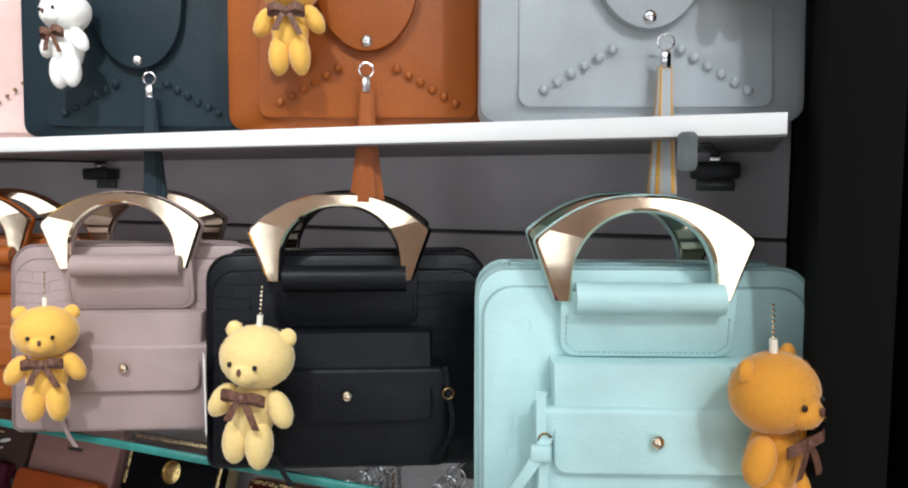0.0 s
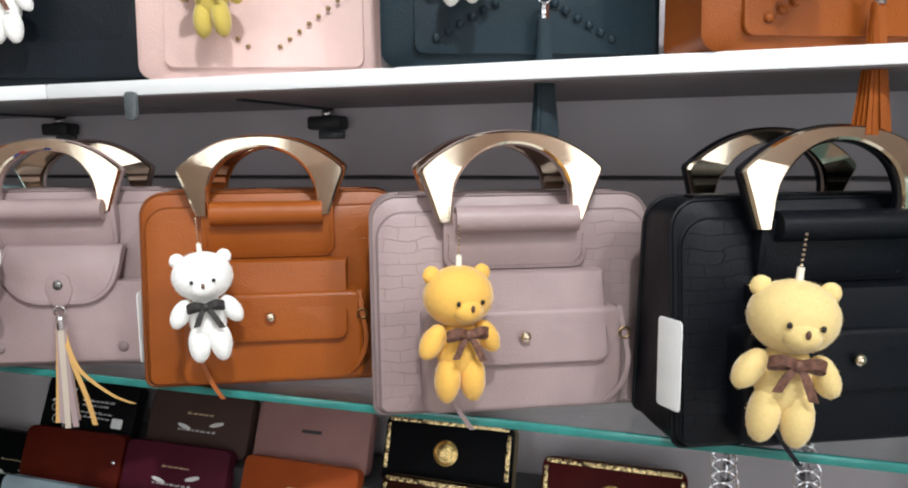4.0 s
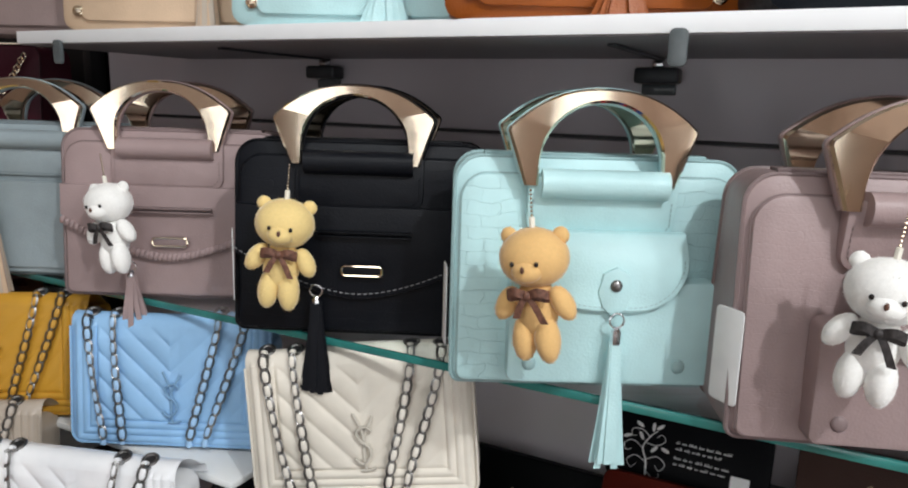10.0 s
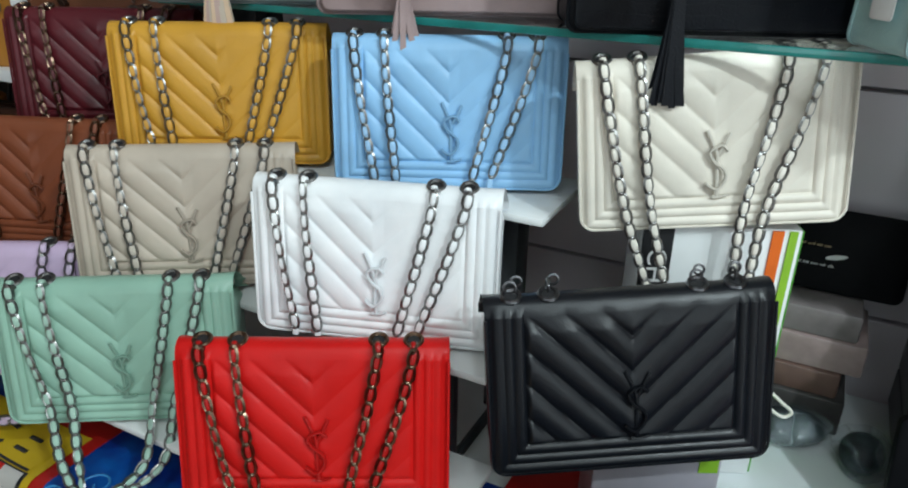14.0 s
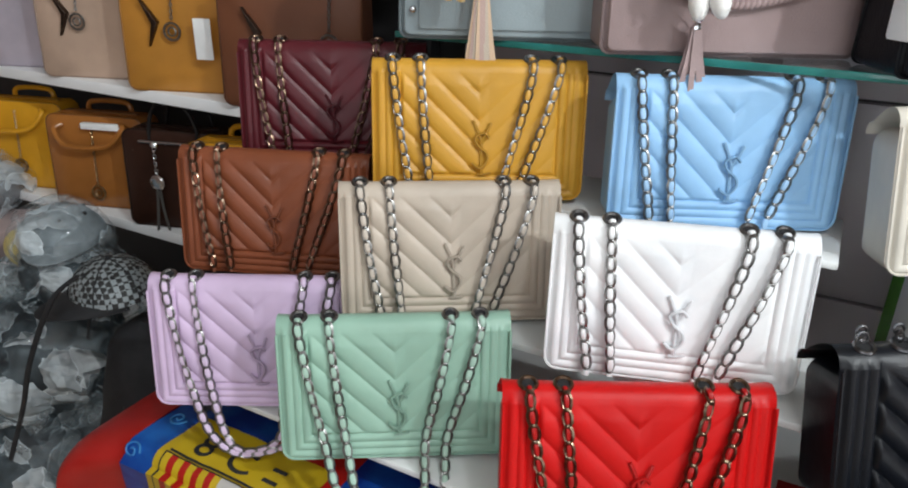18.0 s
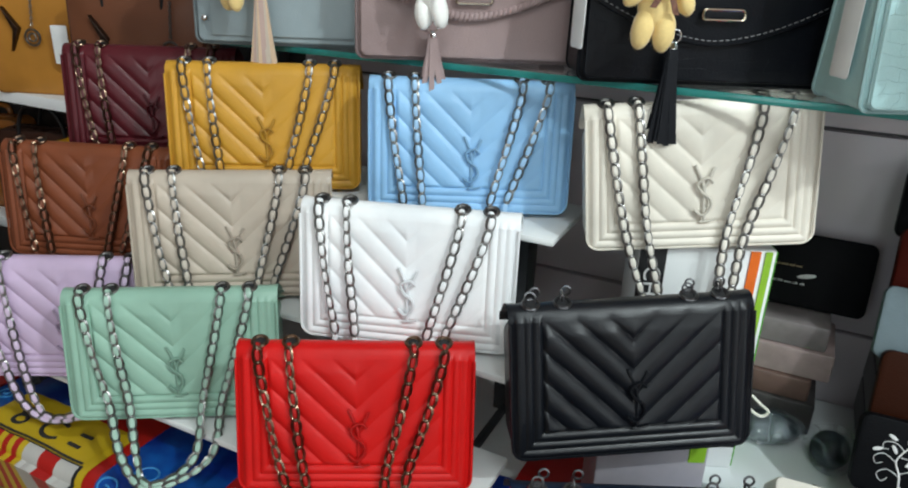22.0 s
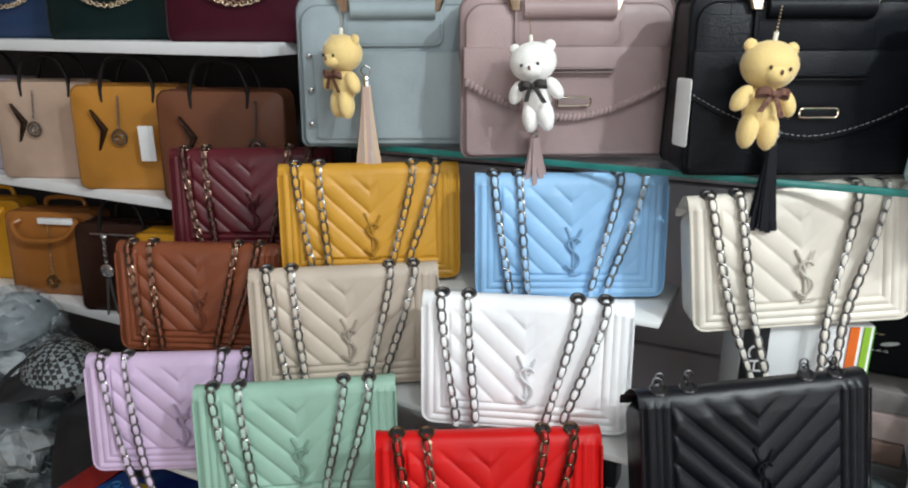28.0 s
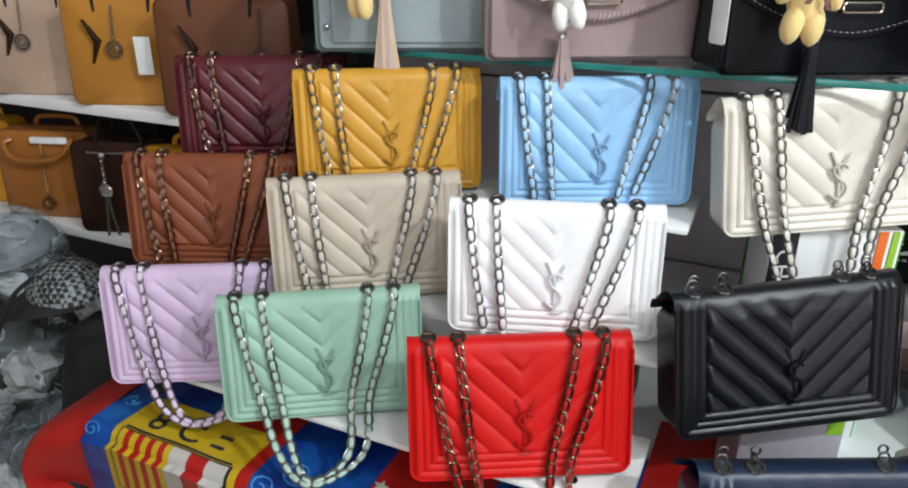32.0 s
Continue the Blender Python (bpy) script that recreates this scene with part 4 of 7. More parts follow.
UP_Y = 0.705
UPPER = [
    ("lightgrey", -0.105, 22, "light grey leather handbag with round flap and striped tassel", dict(flap=True, tassel=["lightgrey", "yellow", "sand"], tz=0.065, long=0.115, tx=0.012, spread=0.008)),
    ("orange", -0.385, 24, "tan orange leather handbag with round flap and tassel", dict(flap=True, tassel=["orange"], tz=0.058, long=0.115, tx=0.0)),
    ("teal", -0.690, 24, "dark teal leather handbag with round flap and tassel", dict(flap=True, tassel=["teal"], tz=0.066, long=0.125, tx=0.016, spread=0.010)),
    ("pink", -0.990, 22, "pale pink leather handbag with dotted metal trim", dict(dots=True)),
    ("ink", -1.285, 22, "blue-black leather handbag with small steel studs", dict(studs=CHROME)),
    ("orange", -1.582, 24, "tan orange leather handbag with gold studs and tassel", dict(studs=GOLD, tassel=["orange"], tz=0.088, long=0.086, tx=0.025, spread=0.032)),
    ("mint", -1.862, 24, "mint green leather handbag with gold studs and tassel", dict(studs=GOLD, tassel=["mint"], tz=0.088, long=0.086, tx=0.04, spread=0.032)),
    ("beige", -2.168, 22, "beige leather handbag with gold studs and tassel", dict(studs=GOLD, tassel=["beige", "sand"], tz=0.13, long=0.122, tx=0.07, spread=0.014)),
    ("taupe", -2.432, 20, "taupe leather handbag with small studs and side tassel", dict(studs=CHROME, tassel=["taupe"], tz=0.08, long=0.07, tx=0.13, spread=0.010)),
]
for c, x, yaw, label, det in UPPER:
    upper_bag(c, x, UP_Y, yaw, label, det)
for i, fur, lx, lz, turn, dk, word in ((0, "ginger", 0.070, 0.245, 20, False, "ginger brown"), (1, "amber", -0.072, 0.195, 0, False, "amber"), (2, "white", -0.070, 0.198, -25, False, "white"), (3, "olive", -0.055, 0.185, 0, False, "olive yellow"),
                                 (4, "white", -0.05, 0.195, 0, False, "white"), (5, "olive", -0.085, 0.215, 0, False, "olive yellow"), (6, "ginger", -0.02, 0.21, 0, False, "ginger brown"), (7, "olive", -0.058, 0.196, 0, False, "olive yellow"), (8, "olive", -0.080, 0.206, 0, False, "olive yellow")):
    c, x, yaw, label, det = UPPER[i]
    bear(fur, pose(x, UP_Y, 1.5535, 0, 0, yaw) @ Matrix.Translation((lx, -0.085, lz)) @ pose(0, 0, 0, 0, 0, turn), 0.04, dk, 0.84 if i > 6 else 0.93, word)

# ---------- quilted chain bags ----------
QW, QH, QD = 0.272, 0.180, 0.076


def quilt_height(x, z, deep=0.0042):
    """Relief of the quilted front: three ribs along the sides and the foot, chevrons inside."""
    side, foot = QW / 2 - 0.006 - abs(x), z - 0.004
    edge = min(side, foot)
    if edge < 0:
        return 0.0
    if edge < 0.030:
        return 0.0036 * abs(math.sin(math.pi * edge / 0.010)) ** 0.5
    fade = min(1.0, (edge - 0.030) / 0.004)
    p = (z - 0.98 * abs(x)) / 0.0345
    c = abs(math.sin(math.pi * p)) ** 0.55
    top = min(1.0, max(0.0, (QH - 0.012 - z) / 0.02))
    # Right half is flattened, imitating ridges that the light there hardly shows.
    flat = 1.0 if x < 0 else 1.0 - (0.25 if deep > 0.005 else 0.62) * min(1.0, x / 0.012)
    return fade * (0.0006 + deep * c * top * flat)


def quilted_front(deep, w=QW, h=QH, d=QD):
    """The flap: up the front, over the rounded top and down to the back."""
    s = Shape()
    nx, r = 180, 0.016
    rows = [(-d / 2, 0.002 + (h - r - 0.002) * i / 105, 0) for i in range(106)]
    rows += [(-d / 2 + r - r * math.cos(a), h - r + r * math.sin(a), 1) for a in [math.pi / 2 * i / 5 for i in range(1, 6)]]
    rows += [(-d / 2 + r + (d - 2 * r) * i / 5, h - 0.022 * (i / 5) ** 1.6, 2) for i in range(1, 6)]
    rows += [(d / 2 - r + r * math.sin(a), h - 0.022 - r + r * math.cos(a), 3) for a in [math.pi / 2 * i / 4 for i in range(1, 5)]]
    for y, z, k in rows:
        for i in range(nx + 1):
            x = -w / 2 + w * i / nx
            q = quilt_height(x, z, deep) if k == 0 else 0.0
            rc = 0.016
            zz, xx = z, x
            corner = rc - (w / 2 - abs(x))
            if k == 0 and corner > 0 and z < rc:
                lift = rc - math.sqrt(max(0, rc * rc - corner * corner))
                zz = max(z, 0.002 + lift)
            roll = 0.004 * (abs(x) / (w / 2)) ** 14
            s.v.append(Vector((xx, y - q + roll, zz)))
    n = nx + 1
    for j in range(len(rows) - 1):
        for i in range(nx):
            s.f.append((j * n + i, j * n + i + 1, (j + 1) * n + i + 1, (j + 1) * n + i))
            s.m.append(0)
    return s


EYELETS = (-0.110, -0.075, 0.065, 0.100)


def ornament():
    """A slim raised metal ornament: a forked stem with a winding bar."""
    s = Shape()
    def stroke(pts, r):
        s._join(tube(smooth_path([(x, y, z) for x, y, z in pts], 5), r, 7, False, 0, 0.7), None)
    stroke([(-0.010, 0, 0.066), (-0.004, 0, 0.052), (0.0, 0, 0.040), (0.0, 0, 0.020), (0.001, 0, 0.0)], 0.0019)
    stroke([(0.011, 0, 0.063), (0.006, -0.001, 0.051), (0.0, 0, 0.040)], 0.0016)
    stroke([(0.009, 0, 0.045), (0.003, -0.0015, 0.051), (-0.007, -0.0015, 0.045), (-0.003, -0.0015, 0.035), (0.006, -0.0015, 0.027), (0.007, -0.0015, 0.017), (-0.001, -0.0015, 0.008), (-0.010, -0.0005, 0.014)], 0.0024)
    stroke([(-0.004, 0, 0.0), (0.004, 0, 0.0), (0.012, 0, 0.002)], 0.0018)
    return s


CH = 0.0168


def weave(path, fat=1.0):
    """The leather strip swells in each link and is pinched where two links meet."""
    pts = resample(path, CH / 6)
    n = len(pts) - 1
    return tube(pts, lambda u: 0.0010 + 0.0030 * fat * math.sin(math.pi * ((u * n / 6) % 1.0)) ** 0.5, 8, False, 0, 0.7)


def chain_bag(colour, x, y, z, yaw, label, roll=0.0, drop=0.0, front_chain=True, metal=GUN, pitch=0.0, out=0.0, straight=False):
    base = COL[colour]
    skin = leather(colour + "_quilt_leather", base, 0.33 if colour in ("black", "navy", "burgundy") else 0.38, 620, 0.12, 0.0, 0.22 if colour == "red" else 0.36)
    bag = thing("shoulder_bag", label, "handbag", "quilted chain bags", pose(x, y, z, 0, 0, yaw) @ pose(0, 0, 0, pitch, roll, 0))
    part("flap", quilted_front(0.0058 if colour == "black" else 0.0049 if colour == "navy" else 0.0032 if colour in ("cream", "white") else 0.0042), skin, bag)
    part("body", body_shell(QW - 0.006, QH - 0.030, QD - 0.008, 0.018, 0.05, 0.002), skin, bag)
    hem = [(hx, -QD / 2 - 0.0006, hz + 0.002) for hx, hz in [(-QW / 2 + 0.001, 0.16), (-QW / 2 + 0.001, 0.018)] + [(-QW / 2 + 0.016 - 0.015 * math.cos(a), 0.016 - 0.015 * math.sin(a)) for a in [math.pi / 2 * i / 5 for i in range(1, 6)]] + [(QW / 2 - 0.016 + 0.015 * math.sin(a), 0.016 - 0.015 * math.cos(a)) for a in [math.pi / 2 * i / 5 for i in range(0, 6)]] + [(QW / 2 - 0.001, 0.16)]]
    part("hem", tube(hem, 0.0016, 6), skin, bag)
    logo_skin = leather(colour + "_ornament", mixed(base, (0, 0, 0), 0.25 if colour in ("white", "cream") else 0.32), 0.3)
    part("ornament", ornament(), logo_skin, bag, "slim raised monogram-like ornament").matrix_local = Matrix.Translation((0.003, -QD / 2 - 0.0062, 0.036)) @ Matrix.Diagonal((1.1, 1.1, 1.05, 1))
    for ex in EYELETS:
        seat = Matrix.Translation((ex, -0.0262, QH - 0.0006)) @ Matrix.Rotation(radians(26), 4, "X")
        part("eyelet", ring((0, 0, 0.0012), 0.0084, 0.0022, "z", 18, 6), metal, bag).matrix_local = seat
        part("eyelet_hole", tube([(0, 0, -0.002), (0, 0, 0.0006)], 0.0080, 14), BLACK_INK, bag, "dark eyelet opening").matrix_local = seat
    if front_chain:
        yy = -QD / 2 - 0.008
        runs = []
        lowest = -drop
        if drop > 0.02 and not straight:
            for a, b, k in ((0, 3, 0.0), (1, 2, 0.010)):
                xa, xb = EYELETS[a], EYELETS[b]
                ca = xa * 0.72 - 0.005
                cb = xb * 0.72 - 0.012
                runs.append([(xa, -0.030, QH - 0.006), (xa, -0.039, QH + 0.001), (xa + 0.001, yy, QH - 0.014), (ca * 0.45 + xa * 0.55, yy - 0.003, 0.10), (ca, yy - 0.003, 0.03), (ca * 0.75 + 0.0, yy - 0.004 - out * 0.55, lowest + 0.028), ((ca + cb) / 2 - 0.01, yy - 0.006 - out, lowest + k * 0.6), (cb * 0.8, yy - 0.006 - out * 0.6, lowest + 0.024), (cb, yy - 0.004, 0.03), (cb * 0.45 + xb * 0.55, yy - 0.003, 0.10), (xb, yy, QH - 0.014), (xb, -0.039, QH + 0.001), (xb, -0.030, QH - 0.006)])
        else:
            for e in range(4):
                xa = EYELETS[e]
                xe = (-0.088, -0.062, 0.030, 0.052)[e]
                runs.append([(xa, -0.030, QH - 0.006), (xa, -0.039, QH + 0.001), (xa + 0.001, yy, QH - 0.014), (xa * 0.6 + xe * 0.4, yy - 0.003, 0.10), (xe, yy - 0.003, 0.02), (xe * (0.72 if straight else 1), yy - 0.002, 0.004 - drop)])
        for run in runs:
            path = smooth_path(run, 8)
            strap = part("chain_strap", links(path, CH, CH * 1.16, 0.0096, 0.0018, 0, 10, False), metal, bag, "dark metal chain")
            # Pale strips are whitened slightly, imitating highlights on their pads.
            part("woven_strip", weave(path, 0.6 if metal is BRONZE else 1.0), leather(colour + "_strip_leather", mixed(base, (0, 0, 0), 0.35) if colour == "red" else mixed(base, (1, 1, 1), 0.10 if min(base) > 0.1 else 0.02), 0.3), strap, "leather strip woven through the chain")
    else:
        for e in range(4):
            s = ring((EYELETS[e], -0.022, QH + 0.007), 0.0056, 0.0014, "x" if e % 2 else "y", 12, 5)
            s._join(ring((EYELETS[e] + 0.008, -0.008, QH + 0.008), 0.0050, 0.0013, "y", 12, 5), None)
            part("chain_end", s, metal, bag)
    return bag


GUN_BLACK = plain("black_metal", (0.16, 0.16, 0.17), 0.3, 1.0, 0.3, 200, 0.0)
CHAIN_BAGS = [
    ("lilac", -2.606, 0.333, 0.7355, 28.5, "lilac quilted leather bag with woven chain strap", dict(drop=0.064, pitch=-8)),
    ("green", -2.395, 0.337, 0.7355, 32.5, "sage green quilted leather bag with woven chain strap", dict(drop=0.058, out=0.062, pitch=-8)),
    ("red", -2.103, 0.330, 0.7355, 28.5, "bright red quilted leather bag with woven chain strap", dict(drop=0.055, metal=BRONZE, pitch=-12)),
    ("black", -1.819, 0.460, 0.810, 31.0, "black quilted leather bag propped on a box", dict(roll=-3.4, front_chain=False, metal=GUN_BLACK, pitch=-10)),
    ("navy", -1.768, 0.335, 0.662, 26.9, "navy blue quilted leather bag standing on the cloth", dict(front_chain=False, roll=1.2, pitch=-9, metal=GUN_BLACK)),
    ("sienna", -2.664, 0.452, 0.8660, 21.5, "reddish brown quilted leather bag with brass chain strap", dict(metal=BRONZE, pitch=-7)),
    ("sand", -2.389, 0.457, 0.8660, 33.0, "beige quilted leather bag with woven chain strap", dict(pitch=-8)),
    ("white", -2.110, 0.466, 0.8660, 18.0, "white quilted leather bag with woven chain strap", dict(pitch=-6)),
    ("burgundy", -2.654, 0.580, 0.9990, 27.0, "dark burgundy quilted leather bag with brass chain strap", dict(metal=BRONZE, pitch=-7)),
    ("yellow", -2.402, 0.554, 0.9990, 29.5, "mustard yellow quilted leather bag with woven chain strap", dict(pitch=-7)),
    ("blue", -2.105, 0.618, 0.9990, 26.0, "sky blue quilted leather bag with woven chain strap", dict(pitch=-6)),
    ("cream", -1.800, 0.642, 1.004, 22.6, "cream quilted leather bag resting on a tall packet", dict(roll=-5.6, drop=0.075, straight=True, pitch=-5)),
]
for c, x, y, z, yaw, label, opt in CHAIN_BAGS:
    chain_bag(c, x, y, z, yaw, label, **opt)


# ---------- stepped stand ----------
stand = thing("display_stand", "three-tier display stand with white boards and dark steel frame", "display stand")


for y0, y1, z in ((0.300, 0.452, 0.7355), (0.430, 0.585, 0.8660), (0.560, 0.715, 0.9990)):
    part("tier_board", box(-2.79, -1.955, y0, y1, z - 0.0105, z - 0.0005, 0.003), STAND_WHITE, stand, "white board with rounded corners")
for x in (-2.72, -2.03):
    part("frame_leg", tube([(x, 0.33, 0.672), (x, 0.33, 0.735)], 0.008, 8), DARK_STEEL, stand)
    part("frame_leg", tube([(x, 0.49, 0.672), (x, 0.49, 0.865)], 0.008, 8), DARK_STEEL, stand)
    part("frame_leg", box(x - 0.02, x + 0.02, 0.625, 0.665, 0.672, 0.998, 0.003), DARK_STEEL, stand)
    part("frame_brace", tube([(x, 0.33, 0.70), (x, 0.64, 0.98)], 0.006, 8), DARK_STEEL, stand)
    part("frame_foot", tube([(x, 0.31, 0.678), (x, 0.68, 0.678)], 0.007, 8), DARK_STEEL, stand)

# ---------- table, cloth ----------
table = thing("display_table", "low display table with a white top", "table")
part("tabletop", box(-2.785, 0.04, 0.27, 0.92, 0.625, 0.652, 0.003), STAND_WHITE, table)
part("table_body", box(-2.74, 0.03, 0.46, 0.91, 0.0, 0.624, 0.003), plain("white_carcass", (0.6, 0.6, 0.6), 0.5), table)
part("glass_top", box(-1.93, 0.03, 0.612, 0.915, 0.6525, 0.668, 0.002), plain("white_glass", (0.80, 0.84, 0.85), 0.12, 0, 0.03, 4, 0.0), table, "glossy white glass top")

CX0, CX1 = -2.778, -1.05


def cloth_point(u, v):
    """u: metres along the table, v: metres from the back over the edge and down."""
    top, x = 0.26, u
    wob = 0.010 * noise.noise(Vector((u * 9, v * 7, 0.3))) + 0.006 * abs(noise.noise(Vector((u * 22, v * 16, 1.3))))
    r = 0.02
    if v < top:
        y, z = 0.50 - v, 0.6555 + 0.004 + wob * 0.5
    else:
        a = min(math.pi / 2, (v - top) / r)
        y = 0.50 - top - r * math.sin(a)
        z = 0.6595 - r + r * math.cos(a)
        if v - top > r * math.pi / 2:
            dv = v - top - r * math.pi / 2
            z -= dv
            fold = 0.016 * math.sin(u * 13 + 0.6 * math.sin(u * 5)) + 0.005 * math.sin(u * 29 + 1 + v * 3)
            y += -0.012 + 0.32 * dv - fold * min(1, dv / 0.2)
            x -= 0.36 * dv
        z += wob * 0.5
    return Vector((x, y, z))


def cloth_patch(u0, u1, v0, v1, nu, nv, lift=0.0, mat=0):
    s = Shape()
    for j in range(nv + 1):
        for i in range(nu + 1):
            u, v = u0 + (u1 - u0) * i / nu, v0 + (v1 - v0) * j / nv
            p = cloth_point(u, v)
            if lift:
                du, dv = cloth_point(u + 0.002, v) - p, cloth_point(u, v + 0.002) - p
                n = dv.cross(du).normalized()
                if n.z + -n.y < 0:
                    n = -n
                p = p + n * lift
            s.v.append(p)
    n = nu + 1
    for j in range(nv):
        for i in range(nu):
            s.f.append((j * n + i, (j + 1) * n + i, (j + 1) * n + i + 1, j * n + i + 1))
            s.m.append(mat)
    return s


def satin(name, colour, c2=None, scale=14, lo=0.35, hi=0.65):
    m, t, b, tc = nodes_of(name)
    n1 = add_noise(t, tc, scale, 4)
    r = tint(t, n1.outputs[0], mixed(colour, (0, 0, 0), 0.06), c2 or mixed(colour, (1, 1, 1), 0.01), lo, hi)
    t.links.new(r.outputs[0], b.inputs["Base Color"])
    b.inputs["Roughness"].default_value = 0.42
    b.inputs["Specular IOR Level"].default_value = 0.3
    w = add_noise(t, tc, 900, 2)
    bump(t, b, w.outputs[0], 0.2, 0.0005)
    return m


F_RED, F_BLUE, F_YEL, F_WHITE = satin("flag_red", (0.40, 0.008, 0.005)), satin("flag_blue", (0.004, 0.028, 0.23), (0.012, 0.13, 0.46), 9, 0.48, 0.74), satin("flag_yellow", (0.54, 0.37, 0.010)), satin("flag_white", (0.50, 0.48, 0.45))
cloth = thing("flag_cloth", "red and blue striped satin flag with yellow crests draped over table", "cloth")
bands = [(CX0, -2.60, F_BLUE), (-2.60, -2.46, F_RED), (-2.46, -2.297, F_BLUE), (-2.297, -2.14, F_RED), (-2.14, -1.96, F_BLUE), (-1.96, -1.80, F_RED), (-1.80, -1.64, F_BLUE), (-1.64, -1.48, F_RED), (-1.48, -1.34, F_BLUE), (-1.34, -1.20, F_RED), (-1.20, CX1, F_BLUE)]
for a, b, mt in bands:
    part("stripe", cloth_patch(a, b, -0.105 if a > -2.0 else 0.0, 0.72, max(6, int((b - a) / 0.012)), 60), mt, cloth)
EDGE = smooth_path([(CX0, 0.50, 0.660), (CX0, 0.40, 0.662), (CX0, 0.30, 0.661), (CX0, 0.243, 0.655), (CX0 - 0.005, 0.222, 0.62), (CX0 - 0.028, 0.238, 0.56), (CX0 - 0.050, 0.258, 0.50), (CX0 - 0.072, 0.280, 0.44)], 5)
HEM = smooth_path([(CX0 - 0.10, 0.52, 0.47), (CX0 - 0.125, 0.42, 0.455), (CX0 - 0.145, 0.33, 0.44), (CX0 - 0.155, 0.27, 0.43), (CX0 - 0.150, 0.225, 0.415), (CX0 - 0.125, 0.21, 0.405), (CX0 - 0.100, 0.235, 0.40), (CX0 - 0.076, 0.283, 0.40)], 5)


def flap_patch(w0, w1, nw, lift=0.0):
    """The end of the cloth that hangs over the table's end, from its edge (w = 0) to its hem (w = 1)."""
    s = Shape()
    for a, b in zip(EDGE, HEM):
        for k in range(nw + 1):
            w = w0 + (w1 - w0) * k / nw
            p = a.lerp(b, w)
            out = 0.062 * math.sin(math.pi * min(1.0, w * 1.05) * 0.92)
            p = p + Vector((-out, -out * 0.45, out * 0.75))
            p.x += 0.010 * noise.noise(p * 14) * w
            s.v.append(p + Vector((-lift, -lift, lift * 0.5)))
    n = nw + 1
    for j in range(len(EDGE) - 1):
        for k in range(nw):
            s.f.append((j * n + k, (j + 1) * n + k, (j + 1) * n + k + 1, j * n + k + 1))
            s.m.append(0)
    return s


part("stripe", flap_patch(0, 1, 16), F_RED, cloth, "red end stripe hanging over the table's end")
part("hem", flap_patch(0.965, 1, 2, 0.001), F_YEL, cloth, "thin yellow hem")


def star(uc, vc, r):
    s = Shape()
    pts = [(uc, vc)] + [(uc + (r if k % 2 else r * 0.42) * math.sin(math.pi * k / 5), vc + (r if k % 2 else r * 0.42) * math.cos(math.pi * k / 5)) for k in range(10)]
    s.add([cloth_point(*p) + Vector((0, -0.003, 0.001)) for p in pts], [(0, 1 + k, 1 + (k + 1) % 10) for k in range(10)])
    return part("printed_star", s, F_WHITE, cloth)


for uc, vc, r in ((-2.50, 0.545, 0.016), (-2.47, 0.57, 0.015), (-2.49, 0.60, 0.016), (-2.455, 0.615, 0.012), (-2.475, 0.64, 0.015), (-2.285, 0.205, 0.013)):
    star(uc, vc, r)


